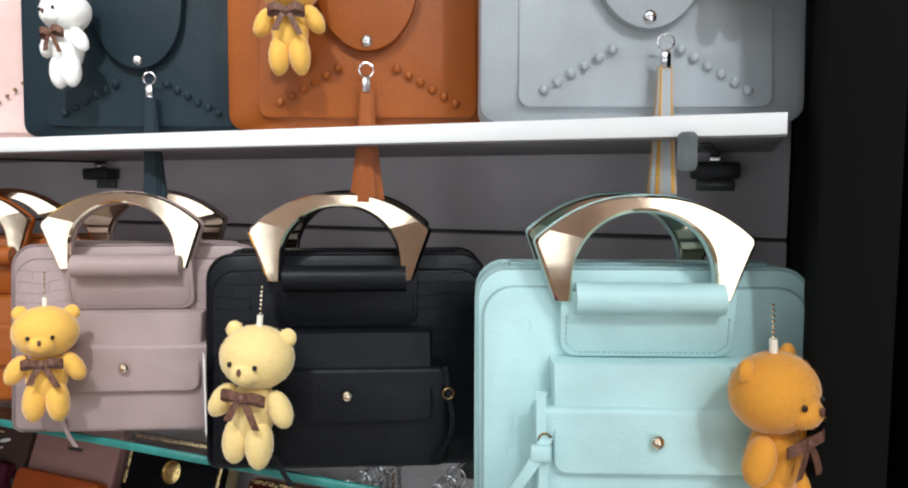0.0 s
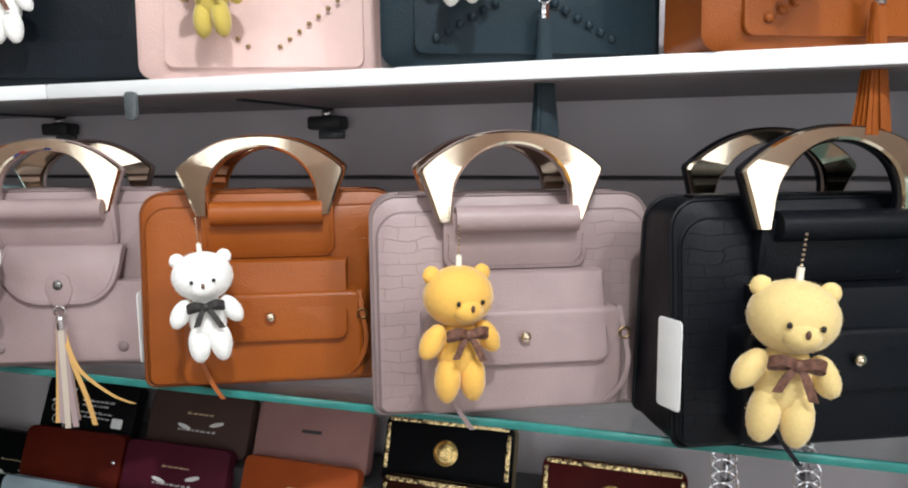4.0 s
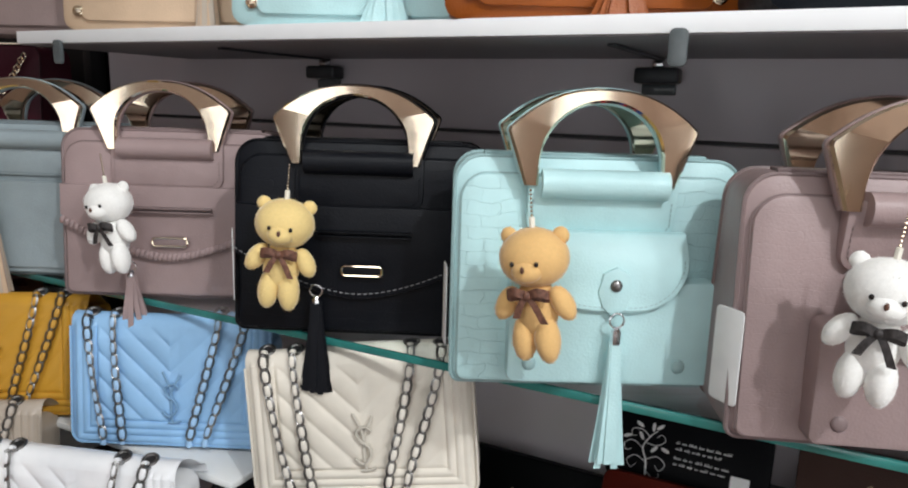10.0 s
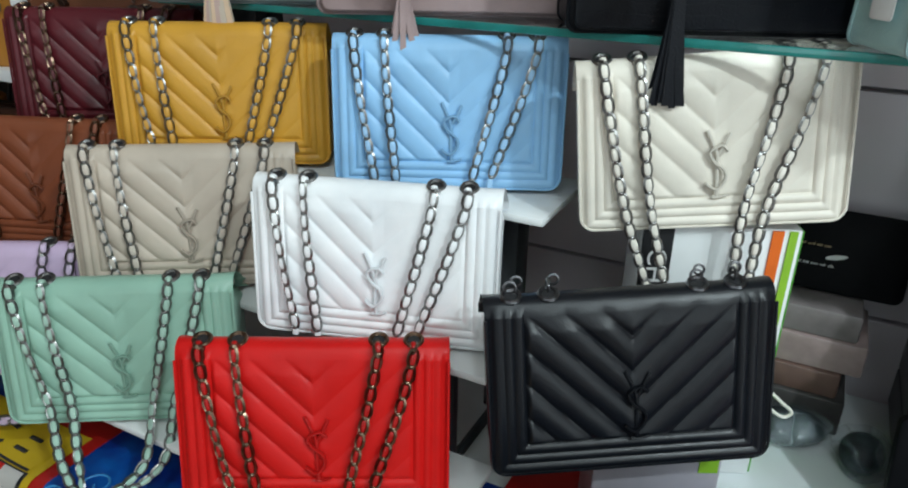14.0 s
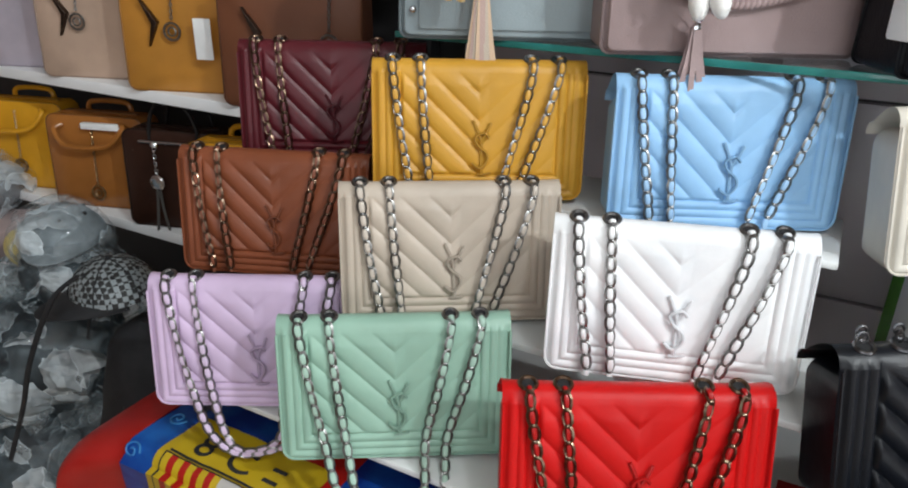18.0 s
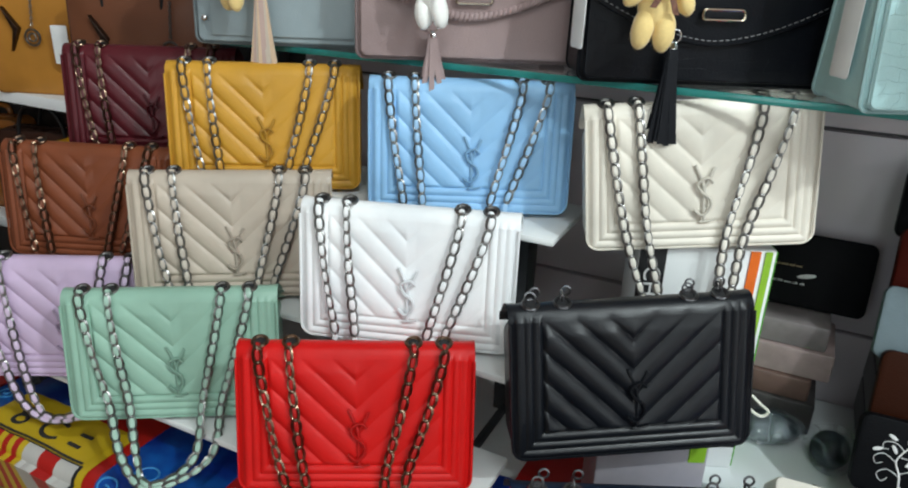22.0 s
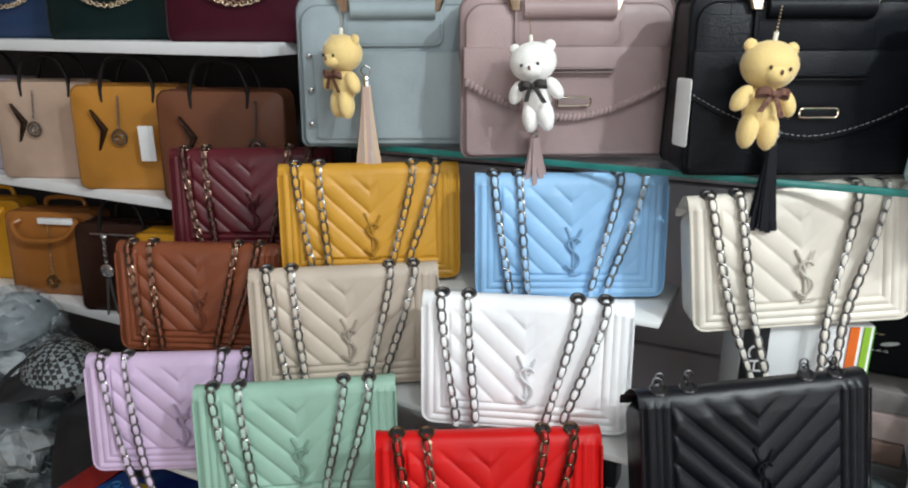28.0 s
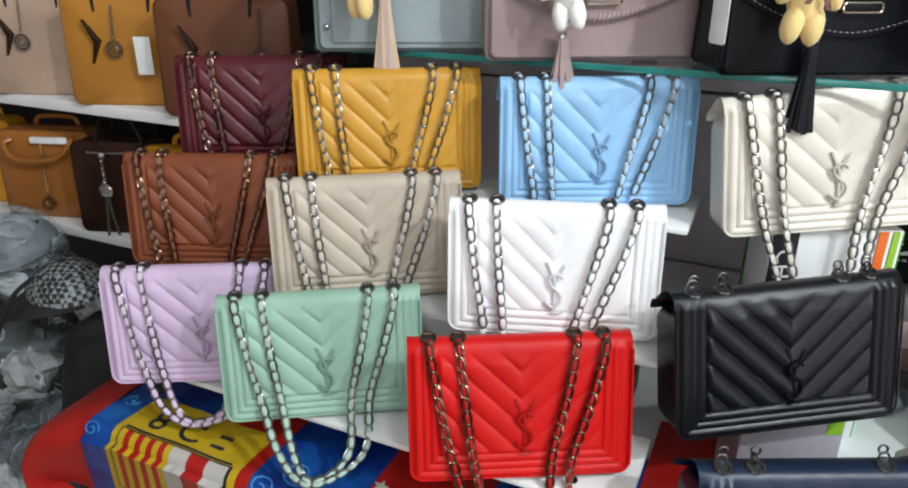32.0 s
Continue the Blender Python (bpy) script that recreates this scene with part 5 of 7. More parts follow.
def crest(uc, vc, w, h):
    """A yellow scroll with dark bars above a shield of yellow, red and white bars."""
    z0 = vc + 0.075

    def hem(q):
        return h * (0.62 + 0.10 * abs(math.cos(math.pi * 2.5 * q)) + 0.08 * math.sin(math.pi * q))
    def field(name, q0, q1, v0, grow, lift, mat):
        """A printed field between two shares of the crest's width, down to the waved hem."""
        s = Shape()
        nu, nv = max(3, int((q1 - q0) * 48)), 70
        for j in range(nv + 1):
            for i in range(nu + 1):
                q = q0 + (q1 - q0) * i / nu
                end = z0 + hem(min(1.0, max(0.0, q))) + grow
                p = cloth_point(uc - w / 2 + q * w, v0 + (end - v0) * j / nv)
                s.v.append(p + Vector((0, -lift, lift)))
        for j in range(nv):
            for i in range(nu):
                k = j * (nu + 1) + i
                s.f.append((k, k + nu + 1, k + nu + 2, k + 1))
                s.m.append(0)
        return part(name, s, mat, cloth)

    field("crest_rim", -0.085, 1.085, vc - 0.008, 0.020, 0.0010, F_YEL)
    field("crest_outline", -0.022, 1.022, z0 - 0.002, 0.0035, 0.0018, BLACK_INK)
    part("scroll", cloth_patch(uc - w / 2, uc + w / 2, vc, vc + 0.070, 14, 10, 0.0024), F_YEL, cloth, "yellow printed scroll")
    part("scroll_line", cloth_patch(uc - w / 2, uc + w / 2, vc + 0.070, vc + 0.0735, 14, 2, 0.0034), BLACK_INK, cloth)
    def mark(pts):
        path = [cloth_point(uc + u, vc + v) + Vector((0, -0.0034, 0.0034)) for u, v in pts]
        part("scroll_mark", tube(smooth_path(path, 5), 0.0034, 6, False, 0, 0.35), BLACK_INK, cloth)

    for dx, a0, a1, ry in ((-0.30, 20, 380, 0.009), (-0.30, 20, 380, -0.009), (0.02, 40, 300, 0.0)):
        r = 0.009 if ry else 0.017
        mark([(dx * w + 1.25 * r * math.cos(radians(a0 + (a1 - a0) * q / 10)), 0.038 + ry + r * math.sin(radians(a0 + (a1 - a0) * q / 10))) for q in range(11)])
    for pts in (((0.22, 0.026), (0.33, 0.026)), ((0.22, 0.048), (0.33, 0.048))):
        mark([(a * w, v) for a, v in pts])
    for k in range(9):
        field("shield_bar", 0.5 * k / 9, 0.5 * (k + 1) / 9, z0, 0.0, 0.0032, F_RED if k % 2 else F_YEL)
    for mt, a, b in ((F_WHITE, 0.5, 0.66), (F_RED, 0.66, 0.82), (F_WHITE, 0.82, 1.0)):
        field("shield_bar", a, b, z0, 0.0, 0.0032, mt)


crest(-2.602, 0.188, 0.205, 0.19)
crest(-1.968, 0.137, 0.21, 0.165)
F_SKY = satin("flag_sky_blue", (0.03, 0.17, 0.46), (0.07, 0.28, 0.58))
F_PALE = satin("flag_pale_blue", (0.20, 0.34, 0.60))
rnd = random.Random(8)
# three rows of slanting bars stand for a printed motto
for u0, u1, v, tall in ((-2.575, -2.475, 0.392, 0.017), (-2.60, -2.445, 0.425, 0.024), (-2.56, -2.49, 0.462, 0.016)):
    u = u0
    while u < u1:
        w = rnd.uniform(0.005, 0.010)
        bow = 0.9 * (u - (u0 + u1) / 2) ** 2 * 4
        part("print_bar", cloth_patch(u, u + w, v + bow, v + bow + tall * rnd.uniform(0.7, 1.0), 2, 4, 0.0012), F_PALE, cloth)
        u += w + rnd.uniform(0.004, 0.008)
for u, v, w, tall in ((-2.435, 0.325, 0.010, 0.034), (-2.415, 0.325, 0.022, 0.008), (-2.415, 0.350, 0.022, 0.008), (-2.380, 0.332, 0.010, 0.030), (-2.350, 0.330, 0.026, 0.009)):
    part("print_bar", cloth_patch(u, u + w, v, v + tall, 3, 4, 0.0012), F_SKY, cloth)


def disc(name, uc, vc, r, lift, mat):
    """A printed round field that follows the cloth."""
    s = Shape()
    s.v.append(cloth_point(uc, vc) + Vector((0, -lift, lift)))
    for q in range(1, 4):
        for k in range(24):
            a = 2 * math.pi * k / 24
            s.v.append(cloth_point(uc + r * q / 3 * math.cos(a), vc + r * q / 3 * math.sin(a)) + Vector((0, -lift, lift)))
    for k in range(24):
        l = (k + 1) % 24
        s.f.append((0, 1 + k, 1 + l))
        s.f += [(1 + 24 * q + k, 25 + 24 * q + k, 25 + 24 * q + l, 1 + 24 * q + l) for q in range(2)]
    s.m = [0] * len(s.f)
    return part(name, s, mat, cloth)


disc("round_badge", -2.235, 0.485, 0.042, 0.0012, F_YEL)
disc("badge_field", -2.235, 0.487, 0.034, 0.0024, F_RED)


def curl(uc, vc, r, turns, mat):
    """A printed spiral curl that follows the cloth."""
    pts = []
    for k in range(26):
        a = turns * 2 * math.pi * k / 25
        q = r * (1 - 0.85 * k / 25)
        pts.append((uc + q * math.cos(a), vc + q * math.sin(a) * 0.9))
    path = [cloth_point(u, v) + Vector((0, -0.0012, 0.0012)) for u, v in pts]
    return part("print_curl", tube(path, 0.0016, 5), mat, cloth)


for uc, vc, r, tn in ((-2.40, 0.235, 0.030, 1.4), (-2.44, 0.275, 0.020, -1.3), (-2.105, 0.20, 0.026, 1.4), (-2.115, 0.27, 0.022, -1.4), (-2.38, 0.56, 0.028, 1.4), (-2.42, 0.51, 0.022, -1.5), (-2.755, 0.20, 0.016, 1.4), (-2.765, 0.28, 0.016, -1.4), (-1.70, 0.12, 0.03, 1.5)):
    curl(uc, vc, r, tn, F_SKY)


def film_material():
    m, t, b, tc = nodes_of("crinkled_film_with_glints")
    w = add_noise(t, tc, 9, 3, 0.6)
    mx = t.nodes.new("ShaderNodeVectorMath")
    mx.operation = "MULTIPLY_ADD"
    mx.inputs[1].default_value = (0.14, 0.14, 0.14)
    t.links.new(w.outputs["Color"], mx.inputs[0])
    t.links.new(tc.outputs["Object"], mx.inputs[2])
    v = t.nodes.new("ShaderNodeTexVoronoi")
    v.feature, v.inputs["Scale"].default_value = "DISTANCE_TO_EDGE", 15
    t.links.new(mx.outputs[0], v.inputs["Vector"])
    # Pale cells and whitened creases in alpha and colour stand in for highlights.
    glint_cell = t.nodes.new("ShaderNodeTexVoronoi")
    glint_cell.inputs["Scale"].default_value = 15
    t.links.new(mx.outputs[0], glint_cell.inputs["Vector"])
    sep = t.nodes.new("ShaderNodeSeparateColor")
    t.links.new(glint_cell.outputs["Color"], sep.inputs[0])
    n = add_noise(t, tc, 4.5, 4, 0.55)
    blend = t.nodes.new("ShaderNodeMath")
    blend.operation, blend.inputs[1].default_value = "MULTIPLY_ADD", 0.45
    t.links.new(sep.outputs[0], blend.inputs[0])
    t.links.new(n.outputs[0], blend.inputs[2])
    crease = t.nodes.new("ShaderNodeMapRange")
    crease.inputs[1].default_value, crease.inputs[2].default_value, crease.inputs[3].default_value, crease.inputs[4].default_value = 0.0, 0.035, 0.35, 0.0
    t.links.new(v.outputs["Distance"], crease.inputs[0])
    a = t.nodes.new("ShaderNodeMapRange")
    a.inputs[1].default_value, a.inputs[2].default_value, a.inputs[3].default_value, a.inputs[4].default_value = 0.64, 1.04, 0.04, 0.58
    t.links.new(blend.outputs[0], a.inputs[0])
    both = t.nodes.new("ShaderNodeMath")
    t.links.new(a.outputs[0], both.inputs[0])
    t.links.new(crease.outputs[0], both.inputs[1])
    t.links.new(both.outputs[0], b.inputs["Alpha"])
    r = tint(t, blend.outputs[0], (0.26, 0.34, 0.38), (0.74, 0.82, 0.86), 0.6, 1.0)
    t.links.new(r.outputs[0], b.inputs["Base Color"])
    b.inputs["Roughness"].default_value, b.inputs["Specular IOR Level"].default_value = 0.10, 1.0
    bump(t, b, v.outputs["Distance"], 1.0, 0.03)
    return m


def grey_goods():
    m, t, b, tc = nodes_of("dark_grey_goods")
    n = add_noise(t, tc, 12, 4)
    r = tint(t, n.outputs[0], (0.006, 0.008, 0.011), (0.075, 0.10, 0.115), 0.42, 0.66)
    t.links.new(r.outputs[0], b.inputs["Base Color"])
    b.inputs["Roughness"].default_value = 0.6
    return m


GOODS = grey_goods()
FILM = film_material()


def crumpled(r, seed, amount, fine):
    s = ball((0, 0, 0), r, 0, 40, 26)
    off = Vector((seed * 3.1, seed * 1.7, 0))
    for i, p in enumerate(s.v):
        ridge = 1 - abs(noise.noise(p * 13 + off)) * 2
        k = 0.16 * noise.noise(p * 8 + off) + amount * ridge + fine * (1 - 2 * abs(noise.noise(p * 34 + off)))
        q = p * (1 + k)
        q.z = max(q.z, -r[2] * 0.92)
        s.v[i] = q
    return s


def wrapped(x, y, z, r, seed, label):
    rnd = random.Random(seed)
    w = thing("wrapped_bag", label, "wrapped bag", "film-wrapped bags", pose(x, y, z + r[2] * 0.92, 0, 0, rnd.uniform(0, 90)))
    part("packed_bag", crumpled(tuple(a * 0.86 for a in r), seed, 0.05, 0.02), GOODS, w)
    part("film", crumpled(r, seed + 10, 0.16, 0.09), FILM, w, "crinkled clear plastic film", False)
    return w


# ---------- wallets ----------
def script_line(x0, x1, z, y, seed=0):
    """A line of tiny slanting strokes that stands for print too small to read."""
    s, x = Shape(), x0
    rnd = random.Random(int(z * 1e5) + seed)
    while x < x1:
        w = rnd.uniform(0.004, 0.010)
        k = max(2, int(w / 0.0016))
        for i in range(k):
            a = x + w * i / k
            hh = rnd.choice((0.0022, 0.0022, 0.0036))
            s._join(tube([(a, y, z), (a + hh * 0.4, y, z + hh)], 0.00042, 4), None)
            s._join(tube([(a, y, z + 0.0001), (a + 0.0014, y, z + 0.0008)], 0.00035, 4), None)
        x += w + 0.0025
    return s


def wallet(colour_mat, m, label, w=0.195, h=0.10, d=0.022, deco=(), group="wallets on the rack", zipped=True, trim=None):
    wl = thing("wallet", label, "wallet", group, m)
    part("cover", slab(round_rect(-w / 2, w / 2, 0, h, 0.012, 4), -d / 2, -0.001, 0.003), colour_mat, wl)
    part("back_cover", slab(round_rect(-w / 2, w / 2, 0, h, 0.012, 4), 0.001, d / 2 + (0.012 if "medal" in deco else 0), 0.001), W_OLIVE if "medal" in deco else colour_mat, wl)
    part("zip_edge", slab(round_rect(-w / 2 + 0.002, w / 2 - 0.002, 0.002, h - 0.002, 0.011, 4), -0.0012, 0.0012, 0.0002), trim or BRASS, wl)
    y = -d / 2 - 0.0006
    for kind in deco:
        if kind == "swirl":
            s = Shape()
            for pts in (((-0.046, 0.010), (-0.048, 0.030), (-0.054, 0.046), (-0.046, 0.062), (-0.038, 0.070)), ((-0.048, 0.028), (-0.062, 0.034), (-0.072, 0.026), (-0.066, 0.018), (-0.060, 0.024)), ((-0.048, 0.032), (-0.034, 0.038), (-0.024, 0.030), (-0.030, 0.021), (-0.036, 0.027)), ((-0.053, 0.044), (-0.068, 0.052), (-0.078, 0.046), (-0.075, 0.038), (-0.068, 0.041)), ((-0.050, 0.052), (-0.036, 0.052), (-0.027, 0.060), (-0.033, 0.066), (-0.038, 0.061)), ((-0.047, 0.060), (-0.058, 0.068), (-0.070, 0.066), (-0.070, 0.058), (-0.064, 0.059)), ((-0.047, 0.018), (-0.038, 0.012), (-0.030, 0.013), (-0.030, 0.018))):
                s._join(tube(smooth_path([(px, y, pz) for px, pz in pts], 5), lambda u: 0.0013 - 0.0005 * u, 5, False, 0, 0.5), None)
            for cx, cz, turn in ((-0.062, 0.074, 30), (-0.036, 0.075, -40), (-0.026, 0.048, 20), (-0.076, 0.056, -20), (-0.058, 0.060, 60), (-0.040, 0.046, -50), (-0.044, 0.074, 90)):
                s._join(ball((cx, y, cz), (0.0062, 0.0008, 0.0024), 0, 7, 4, Matrix.Rotation(radians(turn), 4, "Y")), None)
            part("printed_scroll", s, INK, wl, "silver printed flourish")
            for k in range(4):
                part("printed_line", script_line(-0.014, 0.05 - 0.010 * (k % 2), 0.060 - 0.0075 * k - (0.004 if k > 1 else 0), y, k), INK, wl)
            part("sticker", slab(round_rect(0.055, 0.077, 0.022, 0.038, 0.002, 2), y - 0.0006, y, 0.0002), PAPER, wl)
        if kind == "script":
            part("printed_line", script_line(-0.022, 0.02, 0.060, y, 3), GOLD_INK, wl)
            part("printed_line", script_line(-0.035, 0.03, 0.034, y, 5), INK, wl)
            for sx in (-1, 1):
                part("printed_leaf", Shape()._join(ball((sx * 0.03 + 0.006, y, 0.044 + 0.004 * sx), (0.014, 0.0008, 0.0035), 0, 8, 4, Matrix.Rotation(radians(-14 * sx), 4, "Y")), None), INK, wl)
        if kind == "bar":
            part("printed_bar", box(-0.016, 0.016, y - 0.0002, y + 0.0004, 0.053, 0.058), BLACK_INK if colour_mat is W_PINK or colour_mat is W_OLIVE else GOLD_INK, wl, smooth=False)
        if kind == "medal":
            part("medallion", Shape()._join(ball((0.0, y, 0.050), (0.017, 0.003, 0.017), 0, 18, 7), None)._join(ring((0, y - 0.001, 0.05), 0.0165, 0.0018, "y", 20, 5), None)._join(ring((0, y - 0.002, 0.05), 0.009, 0.0012, "y", 14, 5), None), GILT, wl, "embossed brass medallion")
            part("gold_filigree", slab(round_rect(-w / 2 + 0.006, w / 2 - 0.006, h - 0.0085, h - 0.002, 0.002, 2), y - 0.0004, y + 0.001, 0.0003), FILIGREE, wl, "worn gold filigree border")
            for sx in (-1, 1):
                part("gold_filigree", slab(round_rect(sx * (w / 2 - 0.006) - 0.003, sx * (w / 2 - 0.006) + 0.003, h - 0.075, h - 0.012, 0.002, 2), y - 0.0004, y + 0.001, 0.0003), FILIGREE, wl)
        if kind == "snapdot":
            part("snap", Shape()._join(ball((w / 2 - 0.014, y, h * 0.55), (0.004, 0.002, 0.004), 0, 10, 5), None), CHROME, wl)
    return wl


def filigree():
    m, t, b, tc = nodes_of("gold_filigree_metal")
    v = t.nodes.new("ShaderNodeTexVoronoi")
    v.inputs["Scale"].default_value = 210
    t.links.new(tc.outputs["Object"], v.inputs["Vector"])
    n = add_noise(t, tc, 70, 3)
    mx = t.nodes.new("ShaderNodeMath")
    mx.operation = "MULTIPLY"
    t.links.new(v.outputs["Distance"], mx.inputs[0])
    t.links.new(n.outputs[0], mx.inputs[1])
    r = tint(t, mx.outputs[0], (0.80, 0.62, 0.32), (0.06, 0.04, 0.02), 0.20, 0.42)
    t.links.new(r.outputs[0], b.inputs["Base Color"])
    b.inputs["Metallic"].default_value, b.inputs["Roughness"].default_value = 0.9, 0.25
    bump(t, b, mx.outputs[0], 0.6, 0.001)
    return m


FILIGREE = filigree()
W_BLACK = leather("black_wallet", (0.0046, 0.0049, 0.0061), 0.4, 420, 0.25, 0.0, 0.05)
W_RUST = leather("rust_wallet", (0.0760, 0.0084, 0.0046), 0.42, 420, 0.25, 0.0, 0.05)
W_ORANGE = leather("orange_wallet", (0.3040, 0.0608, 0.0152), 0.42, 420, 0.25, 0.0, 0.05)
W_GREYB = leather("grey_blue_wallet", (0.1824, 0.2310, 0.2554), 0.42, 420, 0.25, 0.0, 0.05)
W_BROWN = leather("dark_brown_wallet", (0.0304, 0.0084, 0.0038), 0.42, 420, 0.25, 0.0, 0.05)
W_PLUM = leather("plum_wallet", (0.0669, 0.0106, 0.0213), 0.42, 420, 0.25, 0.0, 0.05)
W_TAUPE = leather("brown_grey_wallet", (0.0669, 0.0395, 0.0334), 0.42, 420, 0.25, 0.0, 0.05)
W_PINK = leather("dusty_pink_wallet", (0.3040, 0.1642, 0.1520), 0.42, 420, 0.25, 0.0, 0.05)
W_OLIVE = leather("olive_beige_wallet", (0.2554, 0.2006, 0.1155), 0.42, 420, 0.25, 0.0, 0.05)
W_DRED = leather("dark_red_wallet", (0.0730, 0.0091, 0.0091), 0.42, 420, 0.25, 0.0, 0.05)
W_CREAM = leather("cream_wallet", (0.80, 0.76, 0.68), 0.35, 420, 0.25, 0.0, 0.05)

TIERS = [(0.832, 0.994), (0.780, 0.926), (0.728, 0.859), (0.676, 0.792), (0.622, 0.728)]
COLUMNS = {
    -1.457: [(W_BLACK, ("swirl",), "black"), (W_RUST, ("snapdot",), "rust red"), (W_GREYB, ("snapdot",), "grey-blue"), (W_BROWN, ("snapdot",), "dark brown"), (W_BLACK, ("swirl",), "black")],
    -1.245: [(W_TAUPE, ("script",), "brown-grey"), (W_PLUM, ("script",), "plum"), (W_OLIVE, ("bar",), "olive beige"), (W_ORANGE, ("bar",), "orange"), (W_RUST, ("snapdot",), "rust red")],
    -1.035: [(W_PINK, ("bar",), "dusty pink"), (W_ORANGE, ("bar",), "orange"), (W_OLIVE, ("bar",), "olive beige"), (W_PLUM, ("script",), "plum")],
    -0.815: [(W_BLACK, ("medal",), "black"), (W_BROWN, ("medal",), "dark brown"), (W_OLIVE, ("medal",), "olive beige"), (W_BLACK, ("medal",), "black")],
    -0.595: [(W_DRED, ("medal",), "dark red"), (W_BLACK, ("medal",), "black"), (W_BROWN, ("medal",), "dark brown")],
}
for cx, items in COLUMNS.items():
    for k, (mt, deco, word) in enumerate(items):
        y, z = TIERS[k]
        dz = -0.035 if cx == -0.595 else 0
        wallet(mt, pose(cx + 0.006 * math.sin(k * 3 + cx * 9), y, z + dz, -22, 0, 1.5 * math.sin(k * 2.3 + cx * 5)), word + " leather zip wallet standing on the rack", 0.198 if cx < -1.4 else 0.19, 0.096, 0.026 if "medal" in deco else 0.02, deco)
rack = thing("wallet_rack", "stepped dark rack that carries the wallets", "rack")
for k, (y, z) in enumerate(TIERS):
    part("step", box(-1.535, -0.50, y - 0.02, 0.925, (TIERS[k + 1][1] if k < 4 else 0.668) + 0.0015, z - 0.003, 0.002), plain("dark_rack_acrylic", (0.05, 0.05, 0.053), 0.35), rack)
wallet(W_BLACK, pose(-1.685, 0.862, 0.848, -18, 0, 0), "black wallet with printed script leaning on the wall", 0.245, 0.112, 0.02, ("script",), trim=CHROME)
for k, (z0, z1, dx, colour, word) in enumerate(((0.669, 0.722, 0.0, (0.06, 0.055, 0.055), "dark grey"), (0.7225, 0.760, -0.012, (0.14, 0.085, 0.07), "brown"), (0.7605, 0.806, 0.010, (0.36, 0.27, 0.26), "dusty pink"), (0.8065, 0.846, -0.004, (0.22, 0.19, 0.19), "grey-brown"))):
    solo("flat_box", box(-1.84 + dx, -1.60 + dx, 0.795 + 0.004 * k, 0.925, z0, z1, 0.004), plain(word.replace(" ", "_") + "_box_card", colour, 0.3, 0, 0.35, 14), word + " flat box in the stack by the wall", "box", "stacked flat boxes")
wrapped(-1.66, 0.76, 0.669, (0.055, 0.03, 0.024), 21, "small dark item wrapped in clear film on table")
wrapped(-1.575, 0.735, 0.669, (0.035, 0.03, 0.03), 22, "small pale item wrapped in clear film on table")

# ---------- packet under the cream bag ----------
PK = pose(-1.774, 0.647, 0.669, 0, 0, 24)
pack = thing("torch_packet", "tall white packet with orange and green stripes and black torch strip", "package", m=PK)
part("green_side", box(0.0755, 0.0772, -0.019, 0.049, 0.004, 0.333), plain("leaf_green_print", (0.10, 0.36, 0.04), 0.25, 0, 0.3, 14), pack, "bright green packet side", smooth=False)
part("barcode_panel", box(0.0768, 0.0782, -0.010, 0.014, 0.20, 0.29), plain("white_label", (0.7, 0.74, 0.7), 0.4), pack, smooth=False)
part("packet_back", box(-0.070, 0.0766, 0.0505, 0.118, 0, 0.372, 0.003), bpy.data.materials["leaf_green_print"], pack, "taller green rear of the packet")
part("packet_box", box(-0.095, 0.076, -0.02, 0.05, 0, 0.335, 0.003), plain("white_packet_card", (0.80, 0.82, 0.82), 0.25, 0, 0.05, 10), pack)
part("green_field", box(-0.07, 0.05, -0.0212, -0.0198, 0.05, 0.20), plain("fresh_green_print", (0.20, 0.45, 0.05), 0.25, 0, 0.6, 9), pack, smooth=False)
part("orange_stripe", box(0.0435, 0.0555, -0.0222, -0.0198, 0.172, 0.333), plain("orange_print", (0.80, 0.16, 0.02), 0.25), pack, smooth=False)
part("green_stripe", box(0.0615, 0.0700, -0.0222, -0.0198, 0.172, 0.333), plain("lime_print", (0.30, 0.55, 0.04), 0.25), pack, smooth=False)
part("dark_panel", box(-0.093, -0.060, -0.0222, -0.0198, 0.10, 0.333), BLACK_INK, pack, smooth=False)
part("black_strip", box(0.032, 0.074, -0.0225, -0.0198, 0.038, 0.168), BLACK_INK, pack, smooth=False)


def lettering(text, m, size, material, parent, depth=0.0004):
    cu = bpy.data.curves.new("lettering", "FONT")
    cu.body, cu.size, cu.extrude, cu.align_x, cu.align_y = text, size, depth, "CENTER", "CENTER"
    ob = new("lettering", cu)
    bpy.context.view_layer.update()
    me = bpy.data.meshes.new_from_object(ob.evaluated_get(bpy.context.evaluated_depsgraph_get()))
    bpy.data.objects.remove(ob)
    me.materials.clear()
    me.materials.append(material)
    tx = new("lettering", me)
    tx.parent = parent
    tx.matrix_local = m
    return tx


